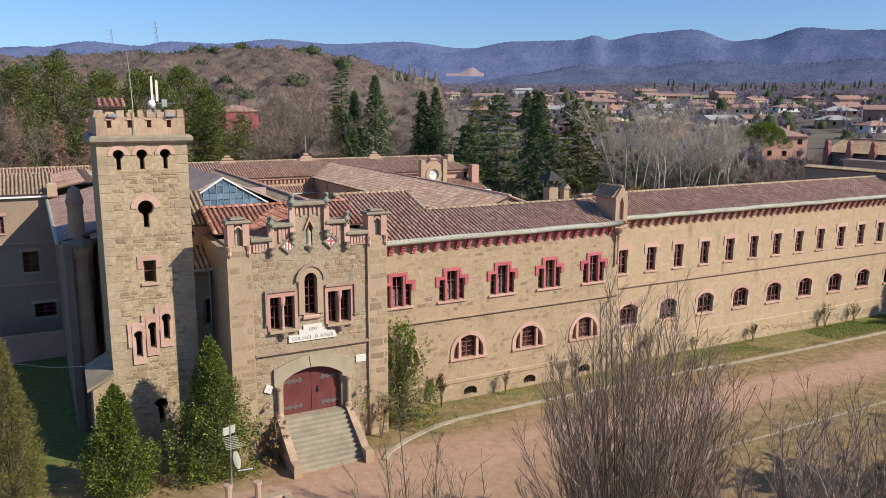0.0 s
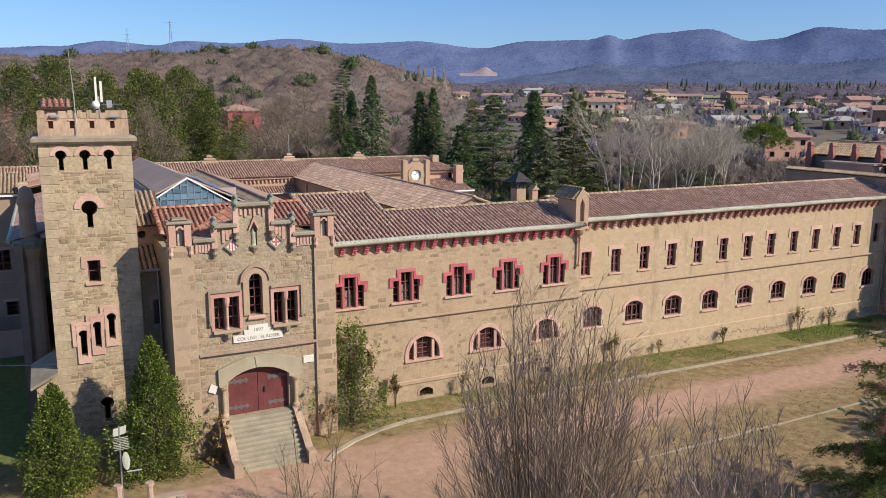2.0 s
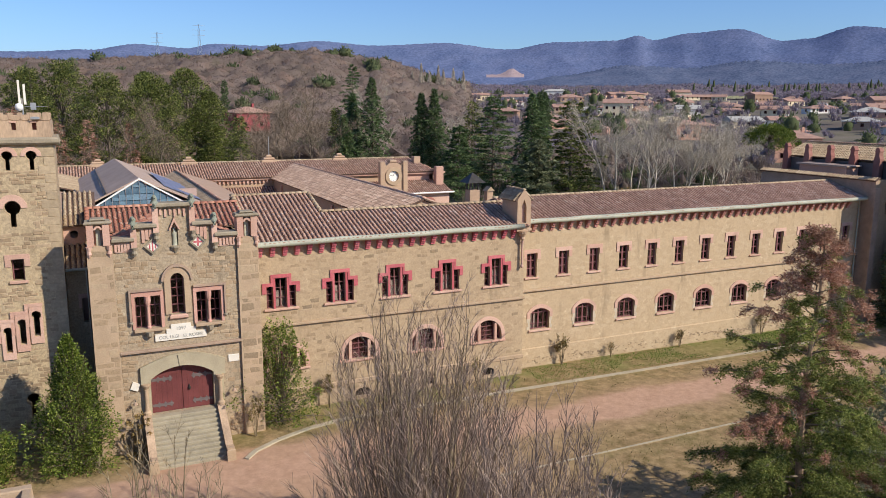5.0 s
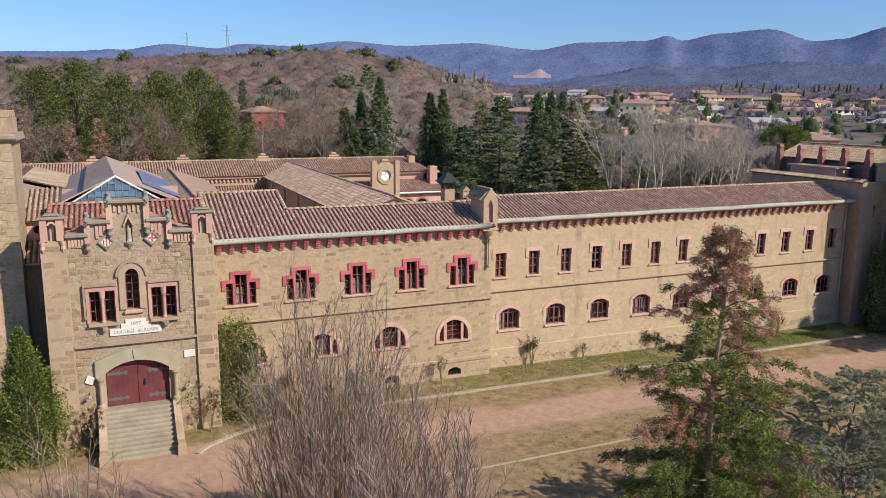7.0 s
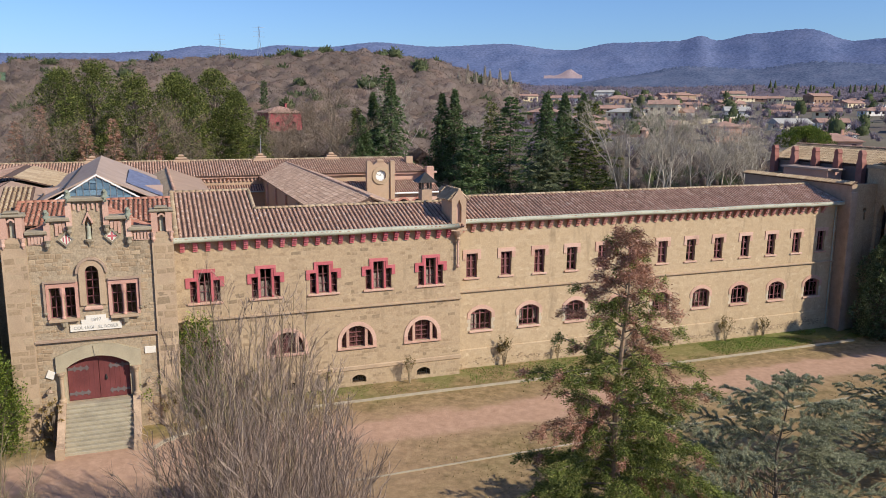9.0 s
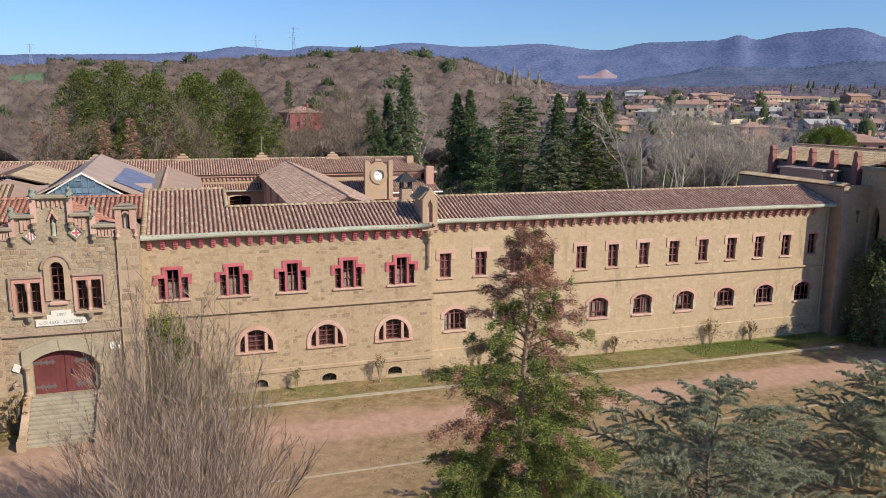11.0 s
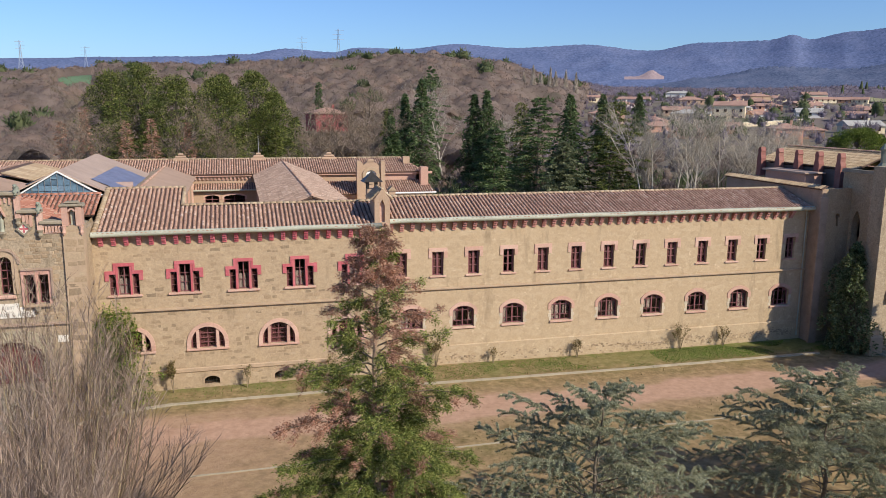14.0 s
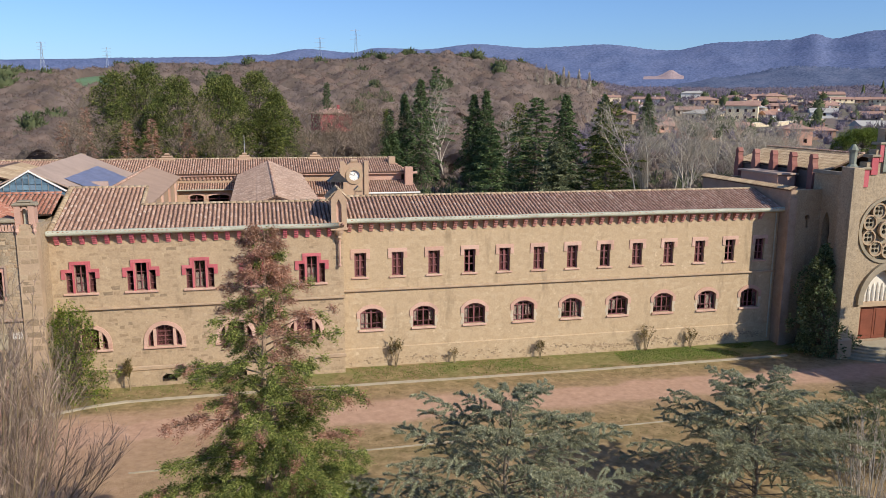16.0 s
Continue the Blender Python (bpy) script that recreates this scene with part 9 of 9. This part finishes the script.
TOWN = ((274, 452, 20, 4.5, "pale", "oldroof", 0), (266, 494, 16, 4.0, "cream", "oldroof", 0), (335, 500, 17.4, 5.0, "pale", "palesheet", 1), (234, 335, 12.8, 3.1, "plaster", "oldroof", 0),
        (298, 353, 16.3, 2.8, "rose", "oldroof", 1), (251, 293, 9.9, 2.8, "pale", "oldroof", 0), (303, 330, 10.9, 2.8, "rose", "oldroof", 1), (324, 350, 10.2, 3.2, "cream", "oldroof", 0),
        (339, 332, 10.1, 3.0, "cream", "oldroof", 1), (277, 268, 11, 3.0, "plaster", "oldroof", 0), (353, 318, 13.9, 2.8, "brownwall", "oldroof", 1), (289, 252, 11, 3.2, "cream", "oldroof", 0),
        (370, 328, 10.6, 2.9, "rose", "oldroof", 0), (256, 218, 11, 2.9, "pale", "oldroof", 0), (187, 195, 8, 5.4, "rose", "oldroof", 1), (205, 207, 8, 3.2, "brownwall", "oldroof", 1),
        (235, 217, 12, 3.0, "cream", "palesheet", 0), (216, 179, 9, 2.7, "pale", "oldroof", 1), (360, 285, 10, 2.8, "rose", "oldroof", 1), (332, 263, 16, 2.9, "pale", "oldroof", 1),
        (397, 287, 17, 2.8, "brownwall", "oldroof", 0), (255, 167, 11, 2.7, "pale", "oldroof", 1), (262, 188, 12, 3.2, "plaster", "palesheet", 1), (332, 447, 15.2, 3.5, "cream", "oldroof", 1),
        (353, 450, 14, 3.9, "rose", "oldroof", 0), (181, 259, 12, 2.7, "rose", "oldroof", 1), (175, 229, 12, 2.7, "rose", "oldroof", 1), (197, 239, 9, 2.8, "brownwall", "oldroof", 0))
TONE = {"cream": "cream", "rose": "salmon", "pale": "off-white", "brownwall": "brown brick", "plaster": "ochre"}
rng = random.Random(77)
for i, (x, y, w, h, wall, roof, hip) in enumerate(TOWN):
    house(x, y, w, rng.uniform(7, 9.5), h, rng.uniform(-55, -5), wall, roof, TONE[wall] + " house with " + ("pale flat" if roof == "palesheet" else "low tiled") + " roof in the town", 740 + i, bool(hip))
gw = thing("garden_wall", (235, 264, ground_z(235, 264)), "long low cream-plastered garden wall in the town", "wall")
for i in range(10):
    x0, x1 = 218 + 3.5 * i, 221.5 + 3.5 * i
    z = ground_z(x0 + 1.7, 264) + 0.03 * (i % 2)
    part("wall_panel", Mesh().box(x0, x1 - 0.02, 263.9, 264.2, z - 0.8, z + 1.7), M["cream"], gw)
    part("coping", Mesh().slab(x0, x1 - 0.02, 263.85, 264.25, z + 1.702, z + 1.82), M["pale"], gw)
hedge = thing("hedge", (235, 266, ground_z(235, 266)), "clipped dark green hedge behind the garden wall", "hedge")
lv = Leaves(771)
x = lv.r.uniform(218, 253, 5200)
lump = np.array([0.4 * noise.noise((a * 0.7, 2.0, 0.0)) for a in x])
p = np.stack([x, 266 + lv.r.uniform(-0.7, 0.7, 5200), ground_z(235, 266) + (x - 235) * 0.027 + lv.r.uniform(0, 1, 5200) * (3.1 + lump)], 1)
lv.add(p, lv.r.normal(0, 1, (5200, 3)), 0.5, 0.16)
part("foliage", lv.mesh("foliage", M["spruce"]), None, hedge)
vs, fs = [], []
for i in range(9):
    for j in range(5):
        az, r = -9.9 + 2.1 * i / 8, 490 + 135 * j / 4 + 6 * math.sin(i * 1.3 + j)
        x, y = 10 + r * math.sin(radians(az)), r * math.cos(radians(az))
        vs.append((x, y, ground_z(x, y) + 0.8))
fs = [(5 * i + j, 5 * i + 5 + j, 5 * i + 6 + j, 5 * i + 1 + j) for i in range(8) for j in range(4)]
q = Mesh()
q.v, q.f = vs, fs
thing("meadow", (0, 0, 0), "", "", kind="structure", data=q.mesh("meadow", grained("green winter meadow", (0.13, 0.21, 0.10), 0.3, 0.06), True))
rng = random.Random(99)
spots = []
for i in range(400):
    az, r = rng.uniform(29, 62), rng.uniform(300, 640)
    x, y = 10 + r * math.sin(radians(az)), r * math.cos(radians(az))
    if all(math.hypot(x - a, y - b) > 20 for a, b in spots + [(238, 297), (225, 250), (240, 262), (205, 232), (170, 137)] + [q[:2] for q in TOWN]):
        spots.append((x, y))
    if len(spots) >= 40:
        break
for i, (x, y) in enumerate(spots):
    wall = ("cream", "rose", "pale", "brownwall", "cream", "rose", "plaster")[i % 7]
    house(x, y, rng.uniform(10, 17), rng.uniform(8, 11), rng.choice((2.6, 3.2, 5.4)), rng.uniform(-60, 20), wall, "oldroof" if i % 9 else "palesheet", TONE[wall] + " house with low-pitched roof in the town", 700 + i, i % 2 == 0)
g = Mesh()
rng = random.Random(12)
for i in range(60):
    az, r = 42 + 17 * rng.random() ** 0.7, rng.uniform(960, 1180)
    x, y = 10 + r * math.sin(radians(az)), r * math.cos(radians(az))
    z, h = ground_z(x, y), rng.uniform(8, 17)
    g.lathe(x, y, [(0.6, z), (1.7, z + h * 0.15), (2.0, z + h * 0.45), (1.2, z + h * 0.8), (0.1, z + h)], 6)
thing("cypress_row", (0, 0, 0), "row of dark columnar cypresses across the valley", "tree row", kind="stuff", data=g.mesh("cypress_row", M["far_wood_green"], True))
# pylons on the skyline
for i, (az, r, top) in enumerate(((7.9, 1500, 160), (5.2, 1900, 178), (-12.5, 1100, 95), (-9, 2000, 150))):
    x, y = 10 + r * math.sin(radians(az)), r * math.cos(radians(az))
    z0 = ground_z(x, y) - 1
    p = thing("pylon", (x, y, z0), "distant steel lattice power pylon on the ridge", "pylon", "pylons")
    H = top - z0
    g = Mesh()
    for sx, sy in ((-1, -1), (1, -1), (1, 1), (-1, 1)):
        g.tube([(sx * H * 0.09, sy * H * 0.09, 0), (sx * H * 0.025, sy * H * 0.025, H * 0.6), (sx * 0.5, sy * 0.5, H)], [0.3, 0.25, 0.2], 3)
    for k in range(8):
        q = H * (0.09 - 0.065 * min(1, k / 8 / 0.6)) if k < 5 else H * 0.02
        zz = H * k / 8
        g.tube([(-q, -q, zz), (q, -q, zz + H / 8)], [0.16, 0.16], 3).tube([(q, -q, zz), (-q, -q, zz + H / 8)], [0.16, 0.16], 3)
    part("lattice", g, M["pylon"], p, at=(x, y, z0))
    for zz in (0.78, 0.88, 0.97):
        part("crossarm", Mesh().tube([(-H * 0.12, 0, H * zz), (H * 0.12, 0, H * zz)], [0.25, 0.25], 4), M["pylon"], p, at=(x, y, z0))
